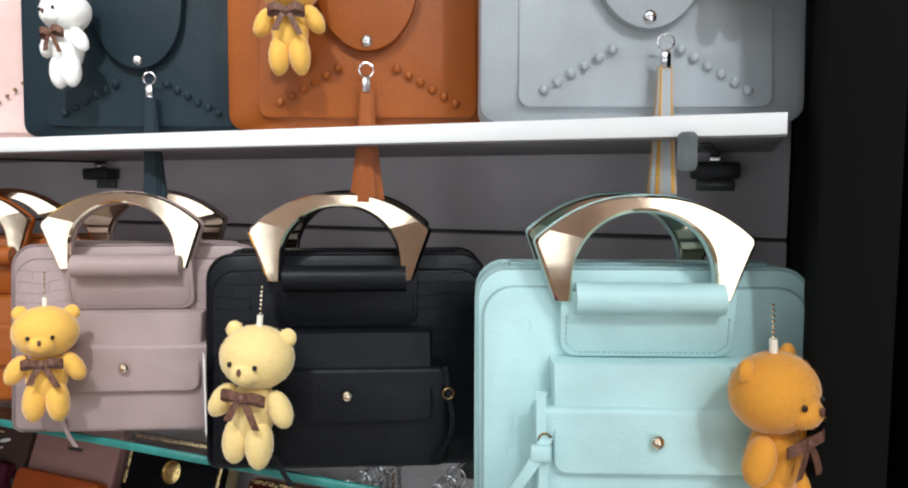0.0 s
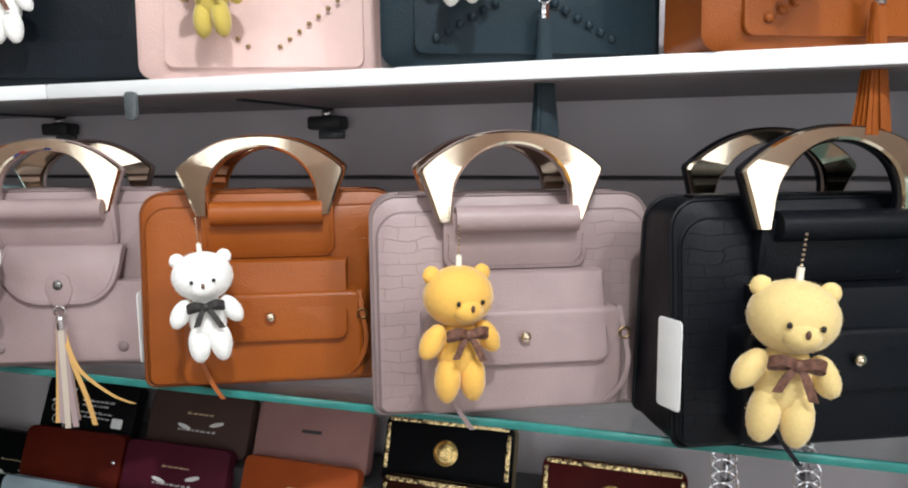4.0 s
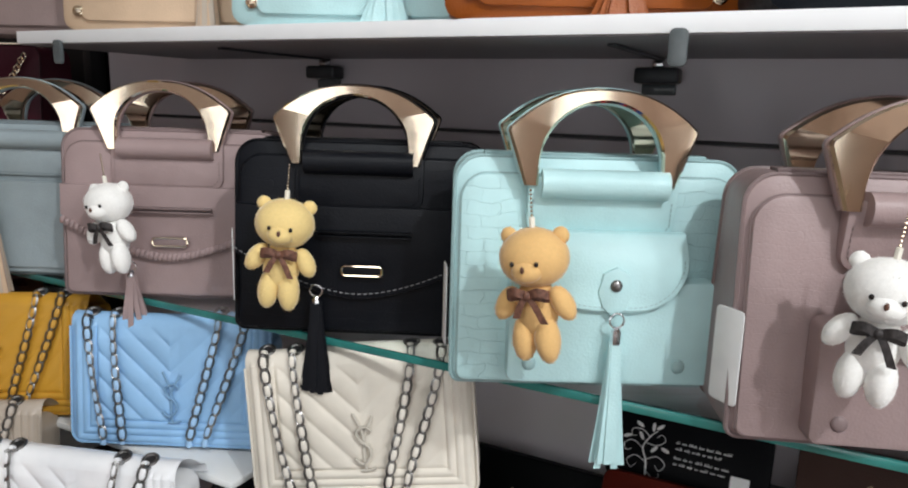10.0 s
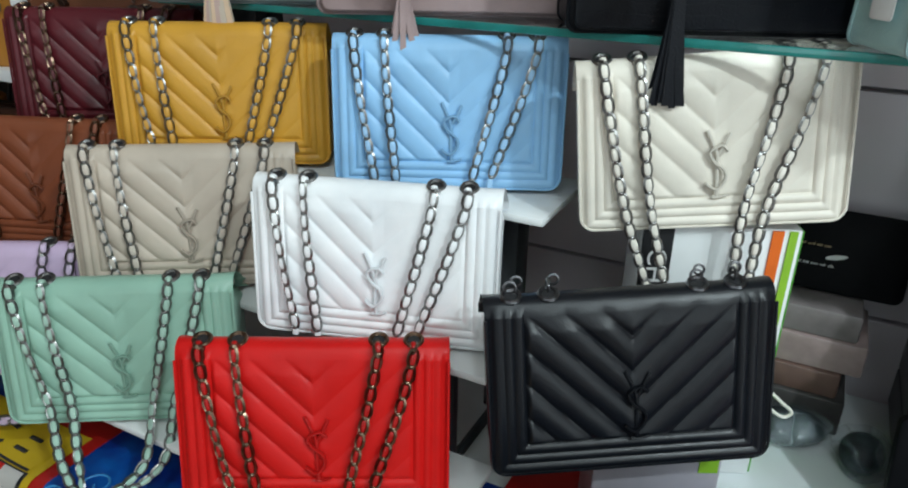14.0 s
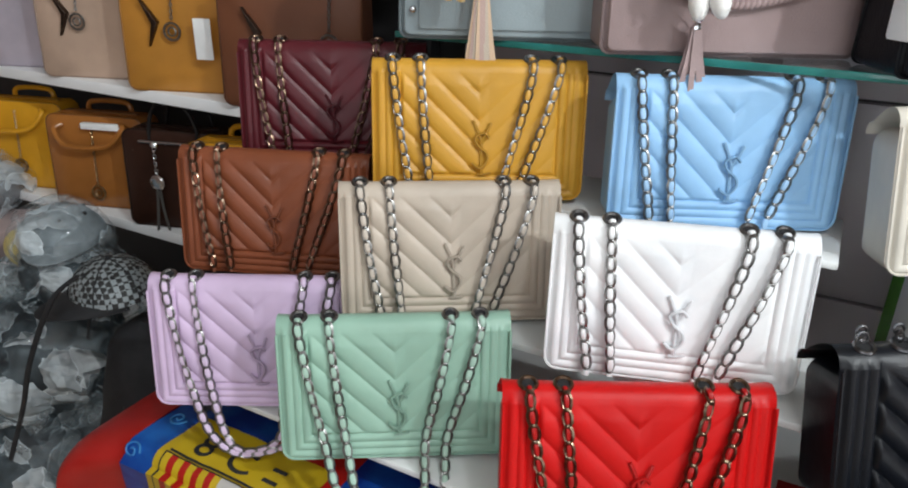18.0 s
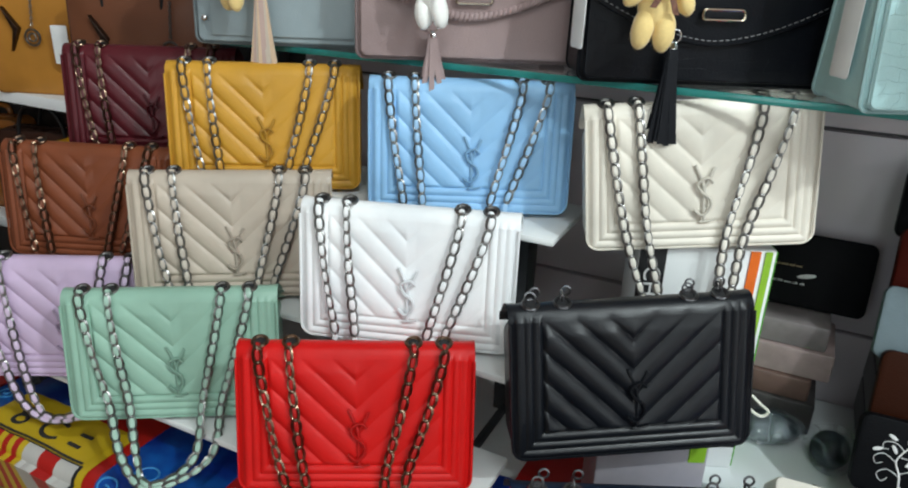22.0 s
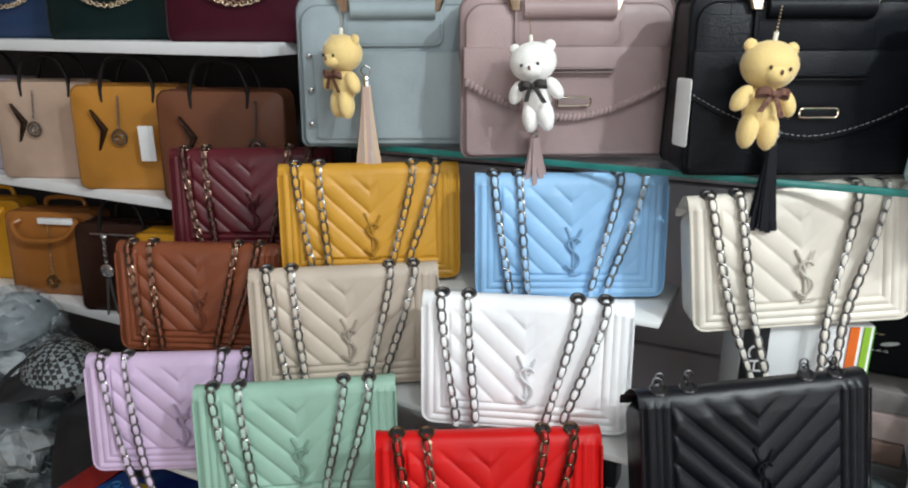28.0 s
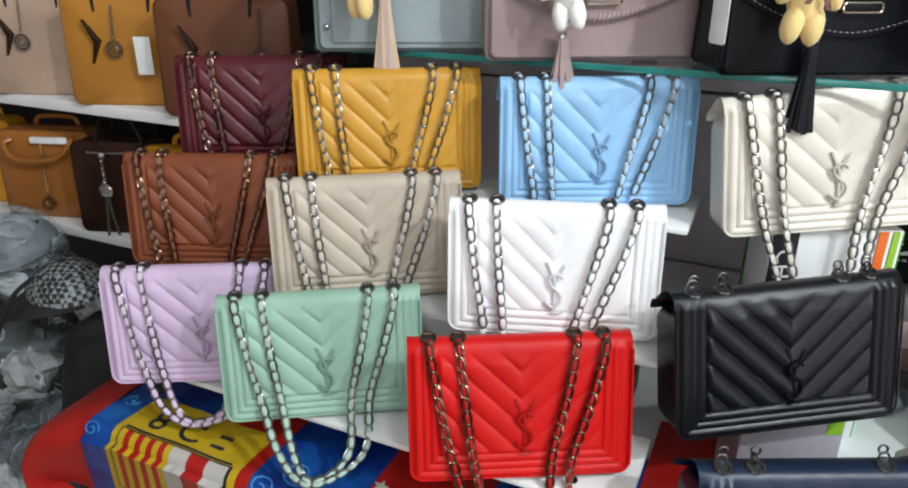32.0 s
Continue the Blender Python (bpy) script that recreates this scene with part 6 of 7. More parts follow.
WHITE_INK = plain("white_print", (0.85, 0.85, 0.85), 0.4, 0, 0.03, 60, 0)
face = Matrix.Rotation(radians(90), 4, "X")
for text, z in (("CT", 0.146), ("RCH", 0.073)):
    lettering(text, Matrix.Translation((0.052, -0.0230, z)) @ face @ Matrix.Rotation(radians(-90), 4, "Z"), 0.031, WHITE_INK, pack)
lettering("CH", Matrix.Translation((-0.0765, -0.0227, 0.287)) @ face @ Matrix.Rotation(radians(-90), 4, "Z"), 0.030, WHITE_INK, pack)
part("yellow_mark", Shape()._join(ball((0.053, -0.0228, 0.115), (0.0085, 0.0012, 0.0085), 0, 14, 5), None), plain("yellow_print", (0.75, 0.55, 0.05), 0.3), pack)
part("cord_loop", tube(smooth_path([(0.082, 0, 0.12), (0.105, -0.005, 0.10), (0.118, -0.005, 0.088), (0.11, -0.005, 0.08), (0.095, -0.003, 0.088), (0.083, 0, 0.105)], 5), 0.0022, 6), CAP, pack)
prop = thing("carton", "small pale lilac carton under the black bag", "box", m=pose(-1.80, 0.535, 0.669, 0, 0, 28))
part("carton_body", box(-0.07, 0.07, -0.03, 0.03, 0, 0.139, 0.003), plain("lilac_carton_card", (0.42, 0.40, 0.44), 0.4, 0, 0.12, 12), prop)
part("green_print", box(0.045, 0.066, -0.0312, -0.0296, 0.085, 0.13), bpy.data.materials["lime_print"], prop, smooth=False)

# ---------- small goods in front ----------
dw = thing("small_wallet", "cream folded wallet with chrome clasp lying on table", "wallet", m=pose(-1.582, 0.552, 0.700, -52, 7, 14) @ Matrix.Diagonal((0.88, 1.25, 0.92, 1)))
part("lower_half", slab(round_rect(-0.072, 0.072, -0.052, 0.052, 0.008, 4), 0.002, 0.020, 0.003), W_CREAM, dw)
part("upper_half", slab(round_rect(-0.072, 0.072, -0.048, 0.052, 0.010, 4), -0.014, 0.001, 0.004), W_CREAM, dw)
part("clasp", tube(smooth_path([(-0.010, -0.0155, -0.016), (0.004, -0.0155, -0.015), (0.013, -0.0155, -0.004), (0.013, -0.0155, 0.010), (0.004, -0.0155, 0.019), (-0.010, -0.0155, 0.020)], 4), 0.0018, 6)._join(tube([(-0.007, -0.0155, -0.016), (-0.007, -0.0155, 0.020)], 0.0022, 6), None), CHROME, dw, "chrome clasp")
bw = thing("small_wallet", "small black wallet with silver print and buckle", "wallet", m=pose(-1.578, 0.425, 0.692, -50, 9, 22))
part("cover", slab(round_rect(-0.07, 0.07, -0.052, 0.045, 0.020, 5), -0.020, 0.014, 0.014, 0, None, 4), W_BLACK, bw)
part("buckle", slab(round_rect(-0.013, 0.013, 0.012, 0.026, 0.003, 2), -0.0225, -0.018, 0.001), CHROME, bw)
part("buckle_slot", slab(round_rect(-0.008, 0.008, 0.016, 0.022, 0.002, 2), -0.0232, -0.0224, 0.0002), BLACK_INK, bw)
part("printed_scroll", tube(smooth_path([(-0.050, -0.0206, -0.002), (-0.042, -0.0206, 0.012), (-0.048, -0.0206, 0.024), (-0.054, -0.0206, 0.016), (-0.042, -0.0206, 0.004)], 5), 0.0009, 5)._join(ball((-0.045, -0.0205, 0.026), (0.006, 0.0008, 0.003), 0, 7, 4), None), INK, bw)
for k in range(3):
    part("printed_line", script_line(-0.034, 0.044 - 0.012 * (k % 2), 0.002 - 0.0085 * k, -0.0206), INK, bw)
pad = thing("display_pad", "dark red velvet display pad on table", "display pad", m=pose(-1.475, 0.545, 0.664, 0, 0, 10))
VELVET = plain("dark_red_velvet", (0.20, 0.008, 0.012), 0.8, 0, 0.3, 60, 0.3)
part("base", box(-0.035, 0.035, -0.10, 0.085, 0, 0.020, 0.005), VELVET, pad)
part("roll", tube([(-0.028, -0.09, 0.024), (-0.028, 0.07, 0.024)], 0.014, 14), VELVET, pad)
part("grey_insert", box(0.0, 0.045, -0.085, -0.02, 0.0205, 0.026, 0.002), plain("slate_card", (0.045, 0.048, 0.052), 0.5, 0, 0.3, 20), pad, "slate grey card insert")
tray = thing("grey_tray", "dark flat box beside the red pad", "box", m=pose(-1.345, 0.44, 0.664, 0, 0, 14))
part("tray_body", box(-0.07, 0.16, -0.08, 0.05, 0, 0.018, 0.004), bpy.data.materials["slate_card"], tray)
part("tray_lid", box(-0.06, 0.15, -0.07, 0.04, 0.0185, 0.024, 0.002), plain("black_card", (0.012, 0.012, 0.014), 0.35, 0, 0.3, 20), tray)
ruby = thing("velvet_box", "small dark red velvet box with rounded lid", "box", m=pose(-1.388, 0.580, 0.664, 0, 0, 14))
part("box_base", box(-0.024, 0.024, -0.04, 0.04, 0, 0.020, 0.004), plain("ruby_velvet", (0.055, 0.004, 0.007), 0.8, 0, 0.3, 60, 0.3), ruby)
part("lid", box(-0.025, 0.025, -0.041, 0.041, 0.0205, 0.032, 0.006), bpy.data.materials["ruby_velvet"], ruby)
part("teal_lining", box(-0.022, 0.022, 0.042, 0.066, 0, 0.026, 0.002), plain("teal_card", (0.01, 0.20, 0.19), 0.5), ruby, "teal card edge")
gift = thing("gift_box", "small white box with silver facets", "box", m=pose(-1.338, 0.690, 0.668, 0, 0, 12))
part("carton_body", box(-0.034, 0.040, -0.028, 0.028, 0, 0.028, 0.004), PAPER, gift)
part("silver_facet", box(-0.030, 0.002, -0.024, 0.024, 0.0284, 0.031, 0.002), CHROME, gift)
brown = thing("emblem_box", "dark brown canvas box with a pale emblem", "box", m=pose(-1.345, 0.585, 0.664, 0, 0, 14))
part("box_body", box(-0.004, 0.058, -0.055, 0.045, 0, 0.034, 0.004), plain("brown_canvas", (0.030, 0.020, 0.014), 0.5, 0, 0.4, 60), brown)
part("gold_edge", tube([(-0.004, -0.052, 0.034), (-0.004, 0.042, 0.034)], 0.0012, 6), BRASS, brown)
part("printed_emblem", slab([(0.010, -0.02), (0.015, -0.02), (0.027, 0.012), (0.040, -0.02), (0.044, -0.02), (0.029, 0.022), (0.025, 0.022)], -0.0008, 0.0, 0.0002).moved(Matrix.Translation((0, 0, 0.0345)) @ Matrix.Rotation(radians(-90), 4, "X")), plain("tan_print", (0.34, 0.27, 0.18), 0.5), brown)


def emblem(x, z, r, four=True):
    pts = []
    for k in range(16):
        a = 2 * math.pi * k / 16
        q = r * (1.0 if k % 4 == 0 else 0.45 if k % 2 else 0.55)
        pts.append((x + q * math.cos(a), z + q * math.sin(a)))
    return slab(pts, -0.0046, -0.0038, 0.0002)


def band_strap(x, y, yaw, mat, label):
    """A broad printed strap bent over a cushion, lying back."""
    b = thing("watch_strap", label, "strap", "", pose(x, y, 0.690, -62, 0, yaw))
    s = Shape()
    prof = [(0.012, -0.012), (0.0, 0.0), (-0.004, 0.04), (-0.006, 0.09), (-0.003, 0.135), (0.005, 0.160), (0.018, 0.168), (0.034, 0.160)]
    for py, pz in prof:
        s.v += [Vector((px, py, pz)) for px in (-0.025, 0.025)] + [Vector((px, py + 0.004, pz - 0.002)) for px in (0.025, -0.025)]
    for j in range(len(prof) - 1):
        for k in range(4):
            l = (k + 1) % 4
            s.f.append((j * 4 + k, j * 4 + l, j * 4 + 4 + l, j * 4 + 4 + k))
            s.m.append(0)
    part("band", s, mat, b)
    for ex, ez, er in ((0.006, 0.088, 0.015), (-0.017, 0.060, 0.009), (0.014, 0.030, 0.013), (-0.012, 0.128, 0.010), (0.017, 0.135, 0.008)):
        part("printed_emblem", emblem(ex, ez, er).moved(Matrix.Translation((0, -0.0035, 0))), plain("grey_print", (0.13, 0.135, 0.14), 0.5), b)
    part("buckle_pin", tube([(-0.028, -0.004, 0.028), (0.012, -0.010, -0.004)], 0.0014, 6), BRASS, b)
    return b


band_strap(-1.414, 0.515, 12, plain("dark_grey_canvas", (0.011, 0.012, 0.015), 0.45, 0, 0.3, 80), "dark grey strap printed with pale emblems")
pen = thing("pen_case", "slim dark metal pen case with chrome bands", "pen", m=pose(-1.50, 0.590, 0.716, 0, 2, -3))
part("barrel", tube([(-0.10, 0, 0), (0.34, 0, 0)], 0.009, 12), BLACK_INK, pen)
for x in (-0.045, 0.035, 0.14, 0.21):
    part("chrome_band", tube([(x, 0, 0), (x + 0.035, 0, 0)], 0.0085, 12), CHROME, pen)

# ---------- key-ring hooks ----------
def key_hook(x, z, seed):
    rnd = random.Random(seed)
    hk = thing("display_hook", "chrome slatwall hook loaded with key rings and chains", "hook", "display hooks")
    part("back_plate", box(x - 0.012, x + 0.012, WALL_Y - 0.006, WALL_Y - 0.0005, z - 0.03, z + 0.03, 0.002), DARK_STEEL, hk)
    part("rod", tube(smooth_path([(x, WALL_Y - 0.006, z), (x - 0.01, 0.80, z - 0.004), (x - 0.02, 0.67, z - 0.006), (x - 0.021, 0.66, z + 0.008)], 5), 0.0028, 8), CHROME, hk)
    for i in range(15):
        y = 0.672 + 0.0155 * i
        kr = thing("key_ring", "steel key ring with hanging curb chain", "key ring", "key rings")
        cx = x - 0.02 + (y - 0.67) / 0.26 * 0.02
        part("split_ring", ring((cx + rnd.uniform(-0.002, 0.002), y, z - 0.014), 0.014, 0.0013, "x" if i % 2 else "y", 18, 5), CHROME, kr)
        L = rnd.uniform(0.07, 0.12)
        sw = rnd.uniform(-0.012, 0.012)
        part("chain", links([(cx, y, z - 0.027), (cx + sw * 0.5, y - 0.003, z - 0.027 - L / 2), (cx + sw, y - 0.004, z - 0.027 - L)], 0.0062, 0.0085, 0.0058, 0.0010, 0, 8), (CHROME, GUN, BRASS)[int(rnd.random() * 2.99)], kr)
        if i % 3 == 0:
            part("fob", slab(round_rect(cx + sw - 0.012, cx + sw + 0.012, z - 0.062 - L, z - 0.027 - L, 0.006, 4), y - 0.006, y - 0.002, 0.001), (PAPER, BRASS, GUN)[(i // 3 + seed) % 3], kr)


for k, (x, z) in enumerate(((-0.445, 1.115), (-0.355, 1.10), (-0.20, 1.10), (-0.085, 1.09))):
    key_hook(x, z, k)
for x, z in ((-0.285, 1.055), (-0.25, 1.045)):
    solo("price_card", slab(round_rect(-0.03, 0.03, -0.035, 0.025, 0.004, 3), 0, 0.002, 0.0005), PAPER, "white folded price card on the hook", "card", "price cards", pose(x, 0.655, z, 0, 14, 10))

# ---------- shelf unit further along ----------
LX0, LX1 = -4.9, -2.72
unit = thing("shelf_unit", "dark shelf unit with white boards", "shelf unit", kind="structure")
part("unit_back", box(LX0, LX1, 0.965, 0.99, 0.0, 2.3), DARK_BACK, unit, smooth=False)
for z in (0.395, 0.715, 1.025, 1.345, 1.665, 1.985):
    part("shelf_board", box(LX0, LX1, 0.70, 0.964, z - 0.024, z, 0.002), WHITE_BOARD, unit)
for x in (LX0, LX1):
    part("side_panel", box(x - 0.012, x + 0.010 if x < -3 else x + 0.012, 0.72 if x < -3 else 0.955, 0.99, 0.0, 2.3, 0.002), plain("dark_side_panel", (0.03, 0.03, 0.032), 0.4), unit)


DARK_METAL = plain("blackened_metal", (0.07, 0.05, 0.04), 0.32, 1.0, 0.3, 200, 0.0)


def tote(name, colour, x, y, z, yaw, w, h, d, label, handles="arch", charm=None, gloss=0.4, tag=False, vee=False):
    skin = leather(name + "_tote_leather", colour, gloss)
    dk = leather(name + "_tote_edge", mixed(colour, (0, 0, 0), 0.45), 0.45)
    b = thing("tote_bag", label, "handbag", "bags on the shelf unit", pose(x, y, z, 0, 0, yaw))
    part("body", body_shell(w, h, d, 0.022, 0.3, 0.004, 0.016), skin, b)
    part("piping", tube([(px, -d / 2 + 0.006 + 0.3 * d / 2 * max(0, pz / h - 0.15), pz) for px, pz in round_rect(-w / 2, w / 2, 0, h, 0.022, 5, False, 0.016)], 0.0018, 5, True), dk, b)
    part("top_zip", box(-w / 2 + 0.03, w / 2 - 0.03, -0.006, 0.006, h, h + 0.004, 0.001), dk, b)
    if handles:
        hm = skin if handles == "rope" else leather("black_handle_leather", (0.012, 0.010, 0.010), 0.4)
        for sy in (-1, 1):
            hh = h + (0.055 if handles == "arch" else 0.02)
            pts = [(-w * 0.22, sy * d * 0.36, h - 0.035), (-w * 0.22, sy * d * 0.34, h + 0.01), (-w * 0.12, sy * d * 0.36, hh), (w * 0.12, sy * d * 0.36, hh), (w * 0.22, sy * d * 0.34, h + 0.01), (w * 0.22, sy * d * 0.36, h - 0.035)]
            if handles == "rope" and sy < 0:
                pts = [(-w * 0.3, -d * 0.42, h - 0.02), (-w * 0.34, -d * 0.6, h - 0.03), (-w * 0.2, -d * 0.72, h - 0.062), (w * 0.2, -d * 0.72, h - 0.058), (w * 0.36, -d * 0.6, h - 0.02), (w * 0.3, -d * 0.42, h - 0.015)]
            part("handle", tube(smooth_path(pts, 6), 0.0045 if handles == "arch" else 0.006, 8), hm, b)
    fy = -d / 2 - 0.002
    if vee:
        s = slab([(-0.006, -0.044), (0.016, 0.002), (-0.016, 0.044), (0.004, -0.001)], fy - 0.006, fy + 0.006, 0.0012)
        part("vee_mark", s.moved(Matrix.Translation((-0.064, 0, 0.132))), DARK_METAL, b, "dark metal chevron mark")
    if charm and name == "espresso":
        cx, cz = charm
        part("charm", slab([(0.017 * math.cos(a), 0.017 * math.sin(a)) for a in [2 * math.pi * k / 20 for k in range(20)]], -0.002, 0.002, 0.0008)._join(ring((0, -0.002, 0), 0.014, 0.0015, "y", 18, 5), None), CHROME, b, "round silver charm").matrix_local = Matrix.Translation((cx, fy - 0.008, cz))
        part("charm_chain", links([(cx, fy - 0.004, h - 0.030), (cx, fy - 0.008, cz + 0.018)], 0.008, 0.011, 0.007, 0.0014, 0, 8), CHROME, b)
    elif charm:
        cx, cz = charm
        part("charm", ring((cx, fy - 0.006, cz), 0.016, 0.0025, "y", 18, 6)._join(ring((cx, fy - 0.006, cz), 0.008, 0.002, "y", 12, 5), None), BRASS if gloss < 0.3 else GUN, b, "round openwork metal charm")
        part("charm_chain", links([(cx, fy + 0.008, h - 0.02), (cx, fy - 0.004, cz + 0.017)], 0.006, 0.008, 0.005, 0.001, 0, 7), BRASS if gloss < 0.3 else GUN, b)
    if name == "caramel":
        part("paper_label", box(-0.02, 0.075, fy - 0.001, fy + 0.012, h - 0.026, h - 0.012, 0.001), PAPER, b, "white paper label")
    if name == "espresso":
        for k in (-1, 1):
            part("hanging_strap", strap_shape([(-0.036 + k * 0.003, fy - 0.008, 0.090), (-0.036 + k * 0.007, fy - 0.010, 0.045), (-0.036 + k * 0.014, fy - 0.010, -0.004)], 0.006, 0.0015), leather("grey_strap_leather", (0.09, 0.085, 0.08), 0.35), b)
        part("snap_clasp", ball((-0.036, fy - 0.002, h - 0.026), (0.009, 0.005, 0.008), 0, 10, 6), CHROME, b)
        part("clasp_bar", tube([(-0.075, fy + 0.006, h - 0.022), (0.055, fy + 0.006, h - 0.022)], 0.003, 8), CHROME, b)
    if tag:
        part("price_tag", slab(round_rect(w / 2 - 0.098, w / 2 - 0.064, 0.070, 0.146, 0.002, 2), fy - 0.022, fy - 0.020, 0.0003), PAPER, b, "blank white price tag")
    return b


LY = 0.775
for name, colour, x, label, extra in (
        ("rust", (0.36, 0.13, 0.05), -3.93, "rust brown leather tote with dark handles", dict()),
        ("mist", (0.46, 0.41, 0.47), -3.675, "pale lilac grey leather tote with metal chevron mark", dict(vee=True)),
        ("nude", (0.52, 0.37, 0.28), -3.415, "nude beige leather tote with round charm", dict(vee=True, charm=(-0.026, 0.118))),
        ("amber", (0.50, 0.22, 0.035), -3.145, "amber leather tote with round charm and white tag", dict(vee=True, charm=(-0.018, 0.118), tag=True)),
        ("cocoa", (0.17, 0.062, 0.030), -2.885, "cocoa brown leather tote with round charm", dict(vee=True, charm=(0.078, 0.118)))):
    tote(name, colour, x, LY, 1.0255, 20, 0.265, 0.225, 0.10, label, **extra)
for name, colour, x, label, extra in (
        ("honey", (0.68, 0.33, 0.02), -3.77, "glossy honey leather tote with rope handles", dict(handles="rope", charm=(0.0, 0.06))),
        ("caramel", (0.36, 0.135, 0.03), -3.485, "glossy caramel leather tote with rope handles", dict(handles="rope", charm=(0.0, 0.04))),
        ("espresso", (0.035, 0.015, 0.010), -3.225, "glossy dark brown tote with silver charm", dict(handles="arch", charm=(-0.036, 0.108))),
        ("honey", (0.55, 0.24, 0.02), -3.03, "glossy honey leather tote with rope handles", dict(handles="rope")),
        ("espresso", (0.035, 0.015, 0.010), -4.12, "glossy dark brown tote with silver charm", dict(handles="arch"))):
    tote(name, colour, x, LY, 0.7155, 18, 0.245, 0.215, 0.10, label, gloss=0.22, **extra)
for name, colour, x, label in (("navy_soft", (0.02, 0.045, 0.11), -3.50, "dark blue soft leather bag"), ("bottle", (0.006, 0.018, 0.018), -3.16, "dark bottle green soft leather bag"), ("wine", (0.060, 0.008, 0.018), -2.81, "wine red soft leather bag with gold chain")):
    b = tote(name, colour, x, 0.80, 1.3455, 14, 0.33, 0.205, 0.11, label + " on the shelf", handles=None)
    path = smooth_path([(-0.15, -0.05, 0.185), (-0.10, -0.062, 0.11), (-0.03, -0.065, 0.072), (0.04, -0.065, 0.078), (0.10, -0.062, 0.12), (0.145, -0.05, 0.19)], 8)
    part("gold_chain", links(path, 0.0085, 0.0118, 0.009, 0.0015, 0, 9), GOLD, b, "gold curb chain")
    part("gold_frame", box(-0.15, 0.15, -0.012, 0.012, 0.204, 0.212, 0.003), GOLD, b)
for x, nm, colour, label in ((-2.93, "scarlet", (0.52, 0.012, 0.012), "scarlet leather bag with a silver bow"), (-3.27, "scarlet", (0.52, 0.012, 0.012), "scarlet leather bag")):
    b = tote(nm, colour, x, 0.80, 1.6655, 14, 0.30, 0.21, 0.11, label + " on the top board", handles="arch")
    part("bow", Shape()._join(ball((0.03, -0.062, 0.03), (0.02, 0.008, 0.012), 0, 10, 6, Matrix.Rotation(0.6, 4, "Y")), None)._join(ball((0.03, -0.062, 0.055), (0.012, 0.008, 0.02), 0, 10, 6), None), CHROME, b)
    part("gold_base", box(-0.14, 0.14, -0.056, -0.05, 0.0, 0.012, 0.002), GOLD, b)

# ---------- wrapped goods on the floor ----------
WR = "grey bag wrapped in crinkled clear film"
wrapped(-3.45, 0.45, 0.0, (0.20, 0.18, 0.20), 1, WR + " on the floor")
wrapped(-3.18, 0.55, 0.0, (0.17, 0.15, 0.22), 2, WR + " on the floor")
wrapped(-3.80, 0.50, 0.0, (0.20, 0.18, 0.21), 3, WR + " on the floor")
wrapped(-3.40, 0.50, 0.33, (0.19, 0.16, 0.15), 4, WR + " on the pile")
wrapped(-3.68, 0.52, 0.35, (0.18, 0.16, 0.13), 5, WR + " on the pile")
wrapped(-3.16, 0.62, 0.37, (0.14, 0.12, 0.10), 6, WR + " on the pile")


def cap_thing(x, y, z, yaw, mats, label, r=0.085):
    c = thing("cap", label, "cap", "caps on the pile", pose(x, y, z, 0, 0, yaw))
    s = Shape()
    for i in range(9):
        a = math.pi / 2 * i / 8
        for k in range(24):
            w = 2 * math.pi * k / 24
            s.v.append(Vector((r * math.cos(a) * math.cos(w) * 1.1, r * math.cos(a) * math.sin(w), r * 0.85 * math.sin(a))))
    for i in range(8):
        for k in range(24):
            l = (k + 1) % 24
            s.f.append((i * 24 + k, i * 24 + l, (i + 1) * 24 + l, (i + 1) * 24 + k))
            s.m.append(0)
    part("crown", s, mats[0], c)
    for k in range(6):
        w = 2 * math.pi * (k + 0.25) / 6
        part("seam", tube([(r * 1.004 * math.cos(a) * math.cos(w) * 1.1, r * 1.004 * math.cos(a) * math.sin(w), r * 0.855 * math.sin(a)) for a in [math.pi / 2 * i / 8 for i in range(9)]], 0.0013, 5), mats[-1], c)
        a, w2 = 0.85, 2 * math.pi * (k + 0.75) / 6
        part("eyelet", ball((r * math.cos(a) * math.cos(w2) * 1.1, r * math.cos(a) * math.sin(w2), r * 0.85 * math.sin(a)), 0.0045, 0, 8, 5), BLACK_CLOTH, c)
    brim = Shape()
    for i in range(15):
        a = math.pi + math.pi * i / 14
        for q in (0.95, 1.75):
            brim.v.append(Vector((r * 1.05 * math.cos(a), r * math.sin(a) * (1 if q < 1 else 1 + 0.8 * math.sin(math.pi * i / 14)), 0.004 - (0.012 if q > 1 else 0))))
            brim.v.append(brim.v[-1] + Vector((0, 0, -0.003)))
    for i in range(14):
        b0 = i * 4
        brim.f += [(b0, b0 + 2, b0 + 6, b0 + 4), (b0 + 1, b0 + 5, b0 + 7, b0 + 3), (b0 + 2, b0 + 3, b0 + 7, b0 + 6)]
        brim.m += [0, 0, 0]
    part("brim", brim, mats[-1], c)
    part("button", Shape()._join(ball((0, 0, r * 0.85), 0.006, 0, 8, 5), None), mats[-1], c)
    part("strap", strap_shape([(-r * 0.8, 0.01, 0.0), (-r * 0.9, -0.03, -0.06), (-r * 0.7, -0.05, -0.11)], 0.012, 0.002), mats[-1], c)
    return c


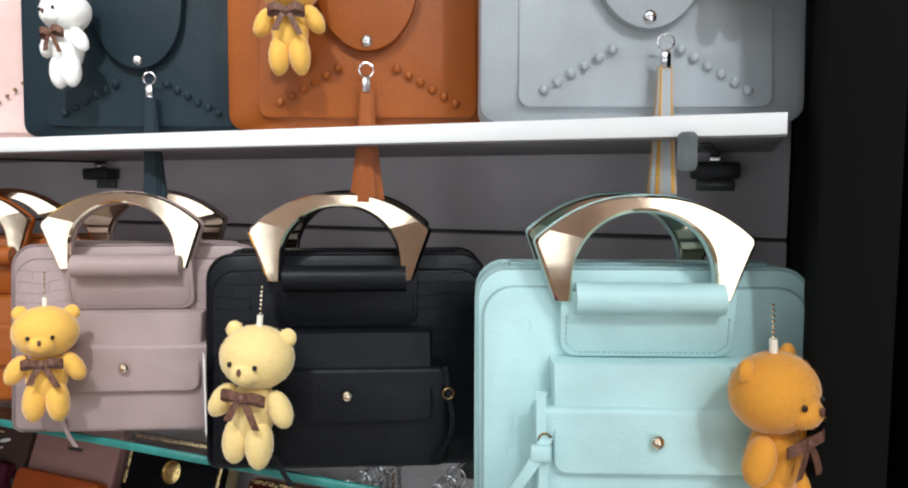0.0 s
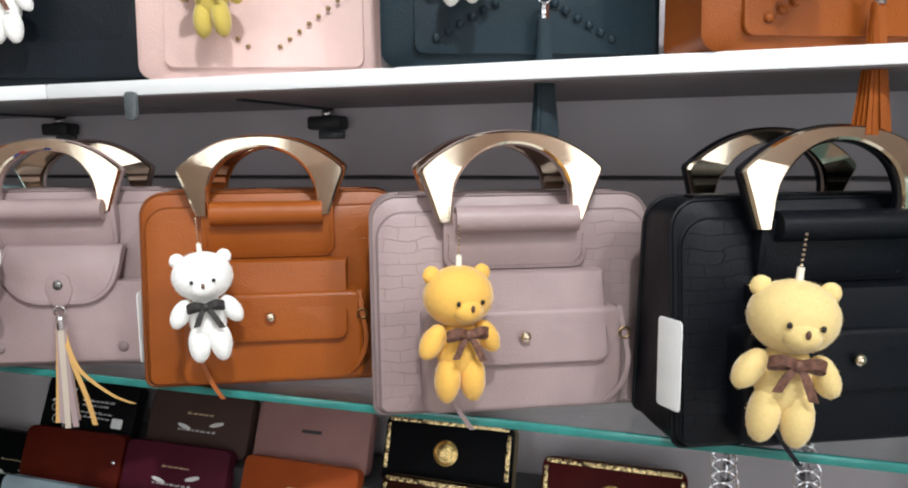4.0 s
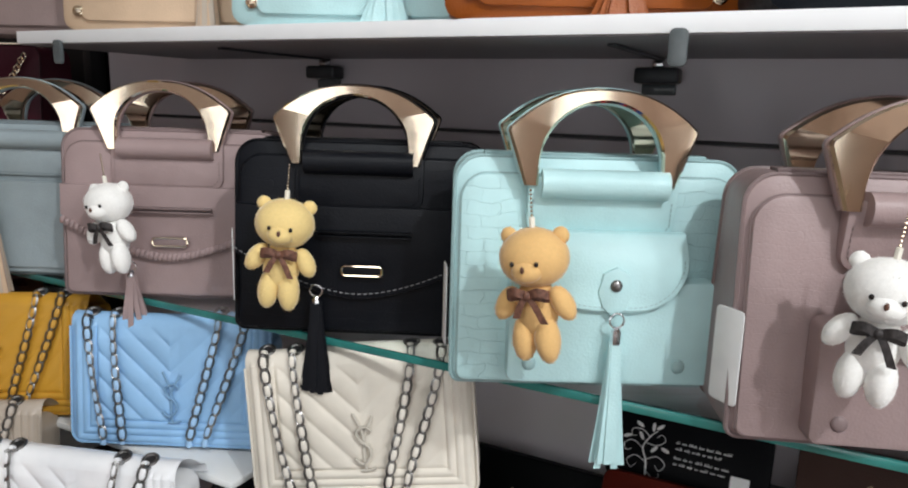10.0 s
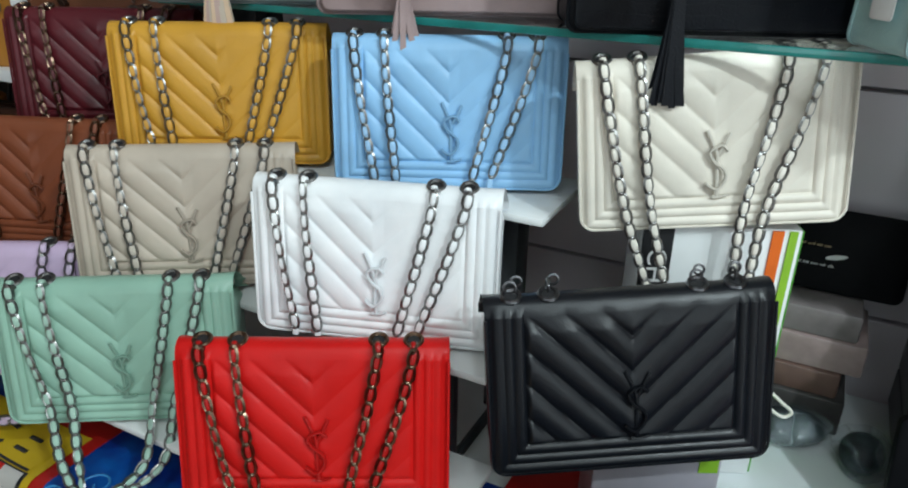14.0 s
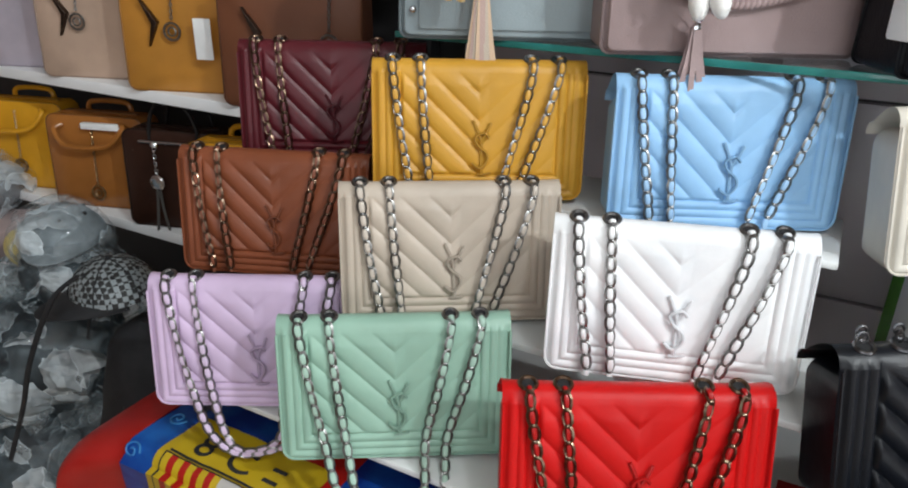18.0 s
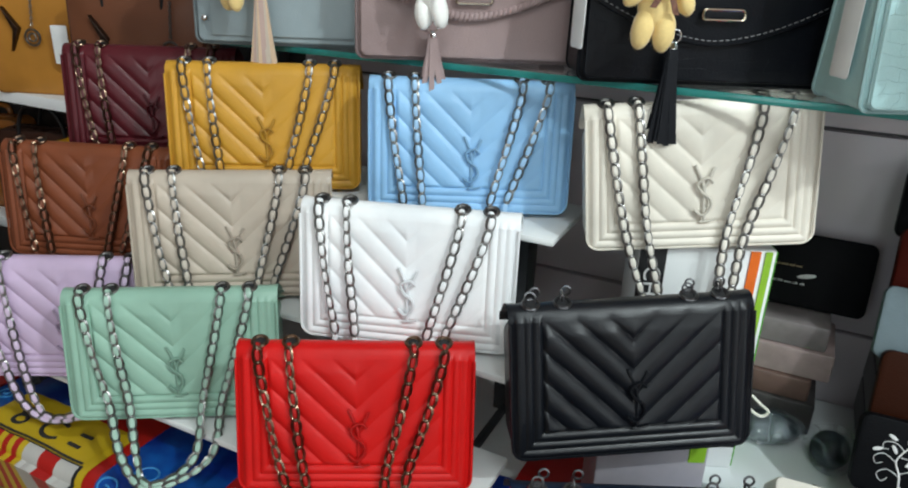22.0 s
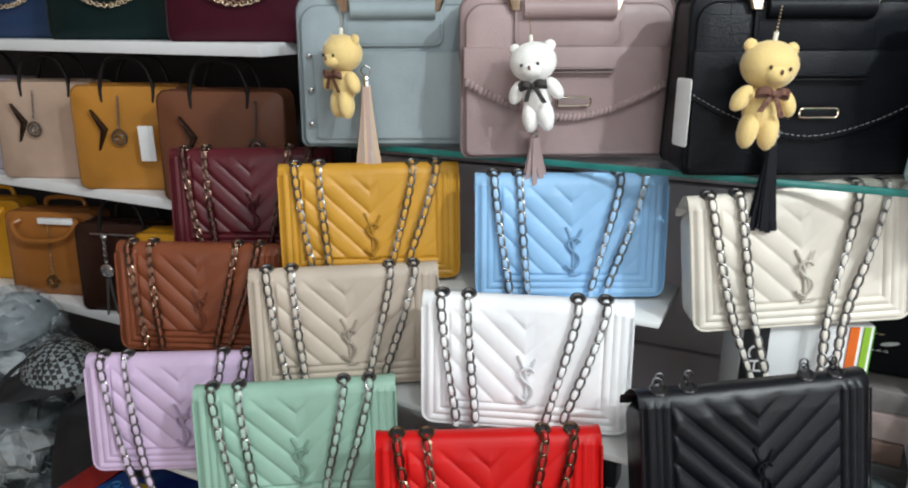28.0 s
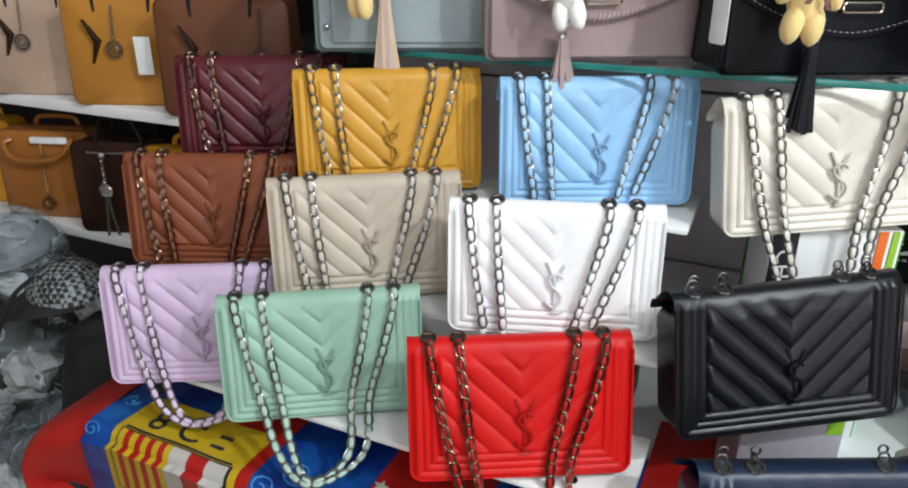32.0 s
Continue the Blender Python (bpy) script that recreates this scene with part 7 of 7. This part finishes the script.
BLACK_CLOTH = plain("black_cloth", (0.012, 0.012, 0.014), 0.8, 0, 0.4, 30, 0.3)
G_CAP = plain("grey_cap_cloth", (0.20, 0.235, 0.255), 0.7, 0, 0.25, 40, 0.3)
cap_thing(-3.36, 0.55, 0.735, 40, [G_CAP, G_CAP], "pale grey cloth cap lying on the pile", 0.076)
capfilm = thing("film_sheet", "crinkled clear film lying over the grey cap", "film", m=pose(-3.355, 0.545, 0.732))
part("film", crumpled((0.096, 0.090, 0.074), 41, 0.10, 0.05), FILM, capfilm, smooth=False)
wrapped(-3.36, 0.54, 0.57, (0.11, 0.09, 0.085), 7, WR + " under the cap")


def net_material():
    m, t, b, tc = nodes_of("black_white_mesh_cloth")
    ch = t.nodes.new("ShaderNodeTexChecker")
    ch.inputs["Scale"].default_value = 110
    ch.inputs["Color1"].default_value, ch.inputs["Color2"].default_value = (0.012, 0.012, 0.012, 1), (0.24, 0.27, 0.28, 1)
    t.links.new(tc.outputs["Object"], ch.inputs["Vector"])
    t.links.new(ch.outputs[0], b.inputs["Base Color"])
    b.inputs["Roughness"].default_value = 0.6
    return m


cap_thing(-3.09, 0.46, 0.715, -20, [net_material(), BLACK_CLOTH], "black and white mesh cap on the pile", 0.075)
s = ball((0, 0, 0), (0.125, 0.12, 0.33), 0, 28, 20)
for i, p in enumerate(s.v):
    s.v[i] = p * (1 + 0.14 * noise.noise(p * 8) + 0.06 * noise.noise(p * 25))
    s.v[i].z = max(s.v[i].z, -0.31) if s.v[i].z < 0 else s.v[i].z
pack_bag = thing("backpack", "black cloth backpack slumped beside the table", "backpack", m=pose(-3.06, 0.50, 0.31))
part("body", s, BLACK_CLOTH, pack_bag)
part("pocket", ball((-0.01, -0.075, -0.10), (0.065, 0.045, 0.11), 0, 18, 12), BLACK_CLOTH, pack_bag)
part("strap", strap_shape([(0.03, -0.10, 0.20), (0.045, -0.13, 0.05), (0.04, -0.135, -0.12), (0.03, -0.11, -0.25)], 0.02, 0.004), DARK_STEEL, pack_bag, "grey webbing strap")
solo("black_strap", strap_shape([(-3.03, 0.36, 0.80), (-3.06, 0.325, 0.76), (-3.15, 0.315, 0.62), (-3.225, 0.32, 0.49), (-3.28, 0.30, 0.36)], 0.011, 0.004), BLACK_CLOTH, "black webbing strap lying over wrapped bags", "strap")
solo("yellow_pouch", ball((0, 0, 0), (0.05, 0.04, 0.045), 0, 16, 10), plain("pale_yellow_cloth", (0.60, 0.50, 0.18), 0.7), "small pale yellow pouch on the pile", "pouch", m=pose(-3.51, 0.55, 0.67))

pinkbox = thing("flat_box", "pale pink carton with a dark oval emblem on pile", "box", m=pose(-3.80, 0.60, 0.598, 4, -3, 22))
part("carton_body", box(-0.12, 0.12, -0.09, 0.09, 0, 0.055, 0.006), plain("pale_pink_card", (0.46, 0.36, 0.35), 0.4, 0, 0.12, 14), pinkbox)
part("printed_emblem", ring((0, 0, 0.0555), 0.020, 0.003, "z", 18, 5), BLACK_INK, pinkbox)
palebag = thing("wrapped_bag", "pale grey bag in clear film on the carton", "wrapped bag", "film-wrapped bags", pose(-3.86, 0.64, 0.655 + 0.075, 0, 0, 30))
part("packed_bag", crumpled((0.13, 0.08, 0.078), 31, 0.03, 0.01), plain("pale_grey_leather", (0.22, 0.22, 0.23), 0.4, 0, 0.15, 20), palebag)
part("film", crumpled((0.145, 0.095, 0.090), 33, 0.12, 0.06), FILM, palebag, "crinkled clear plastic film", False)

# ---------- floor planks ----------
fl = bpy.data.objects["floor"]
pm = {}
rnd = random.Random(3)
for i in range(48):
    x = -5.4 + 0.145 * i + 0.0
    for j in range(4):
        y0 = -2.55 + 0.9 * j + (0.45 if i % 2 else 0) - 0.45
        key = "plank"
        if key not in pm:
            pm[key] = box(0, 0.1435, 0, 0.8985, -0.006, 0.0, 0.0012, 1).mesh("plank", FLOOR_WOOD)
        ob = new("plank", pm[key])
        ob.parent = fl
        ob.location = (x, y0, 0)
        if y0 + 0.9 > 1.0 or y0 < -2.6:
            ob.scale.y = (min(1.0, y0 + 0.9) - max(-2.6, y0)) / 0.9
            ob.location.y = max(-2.6, y0)
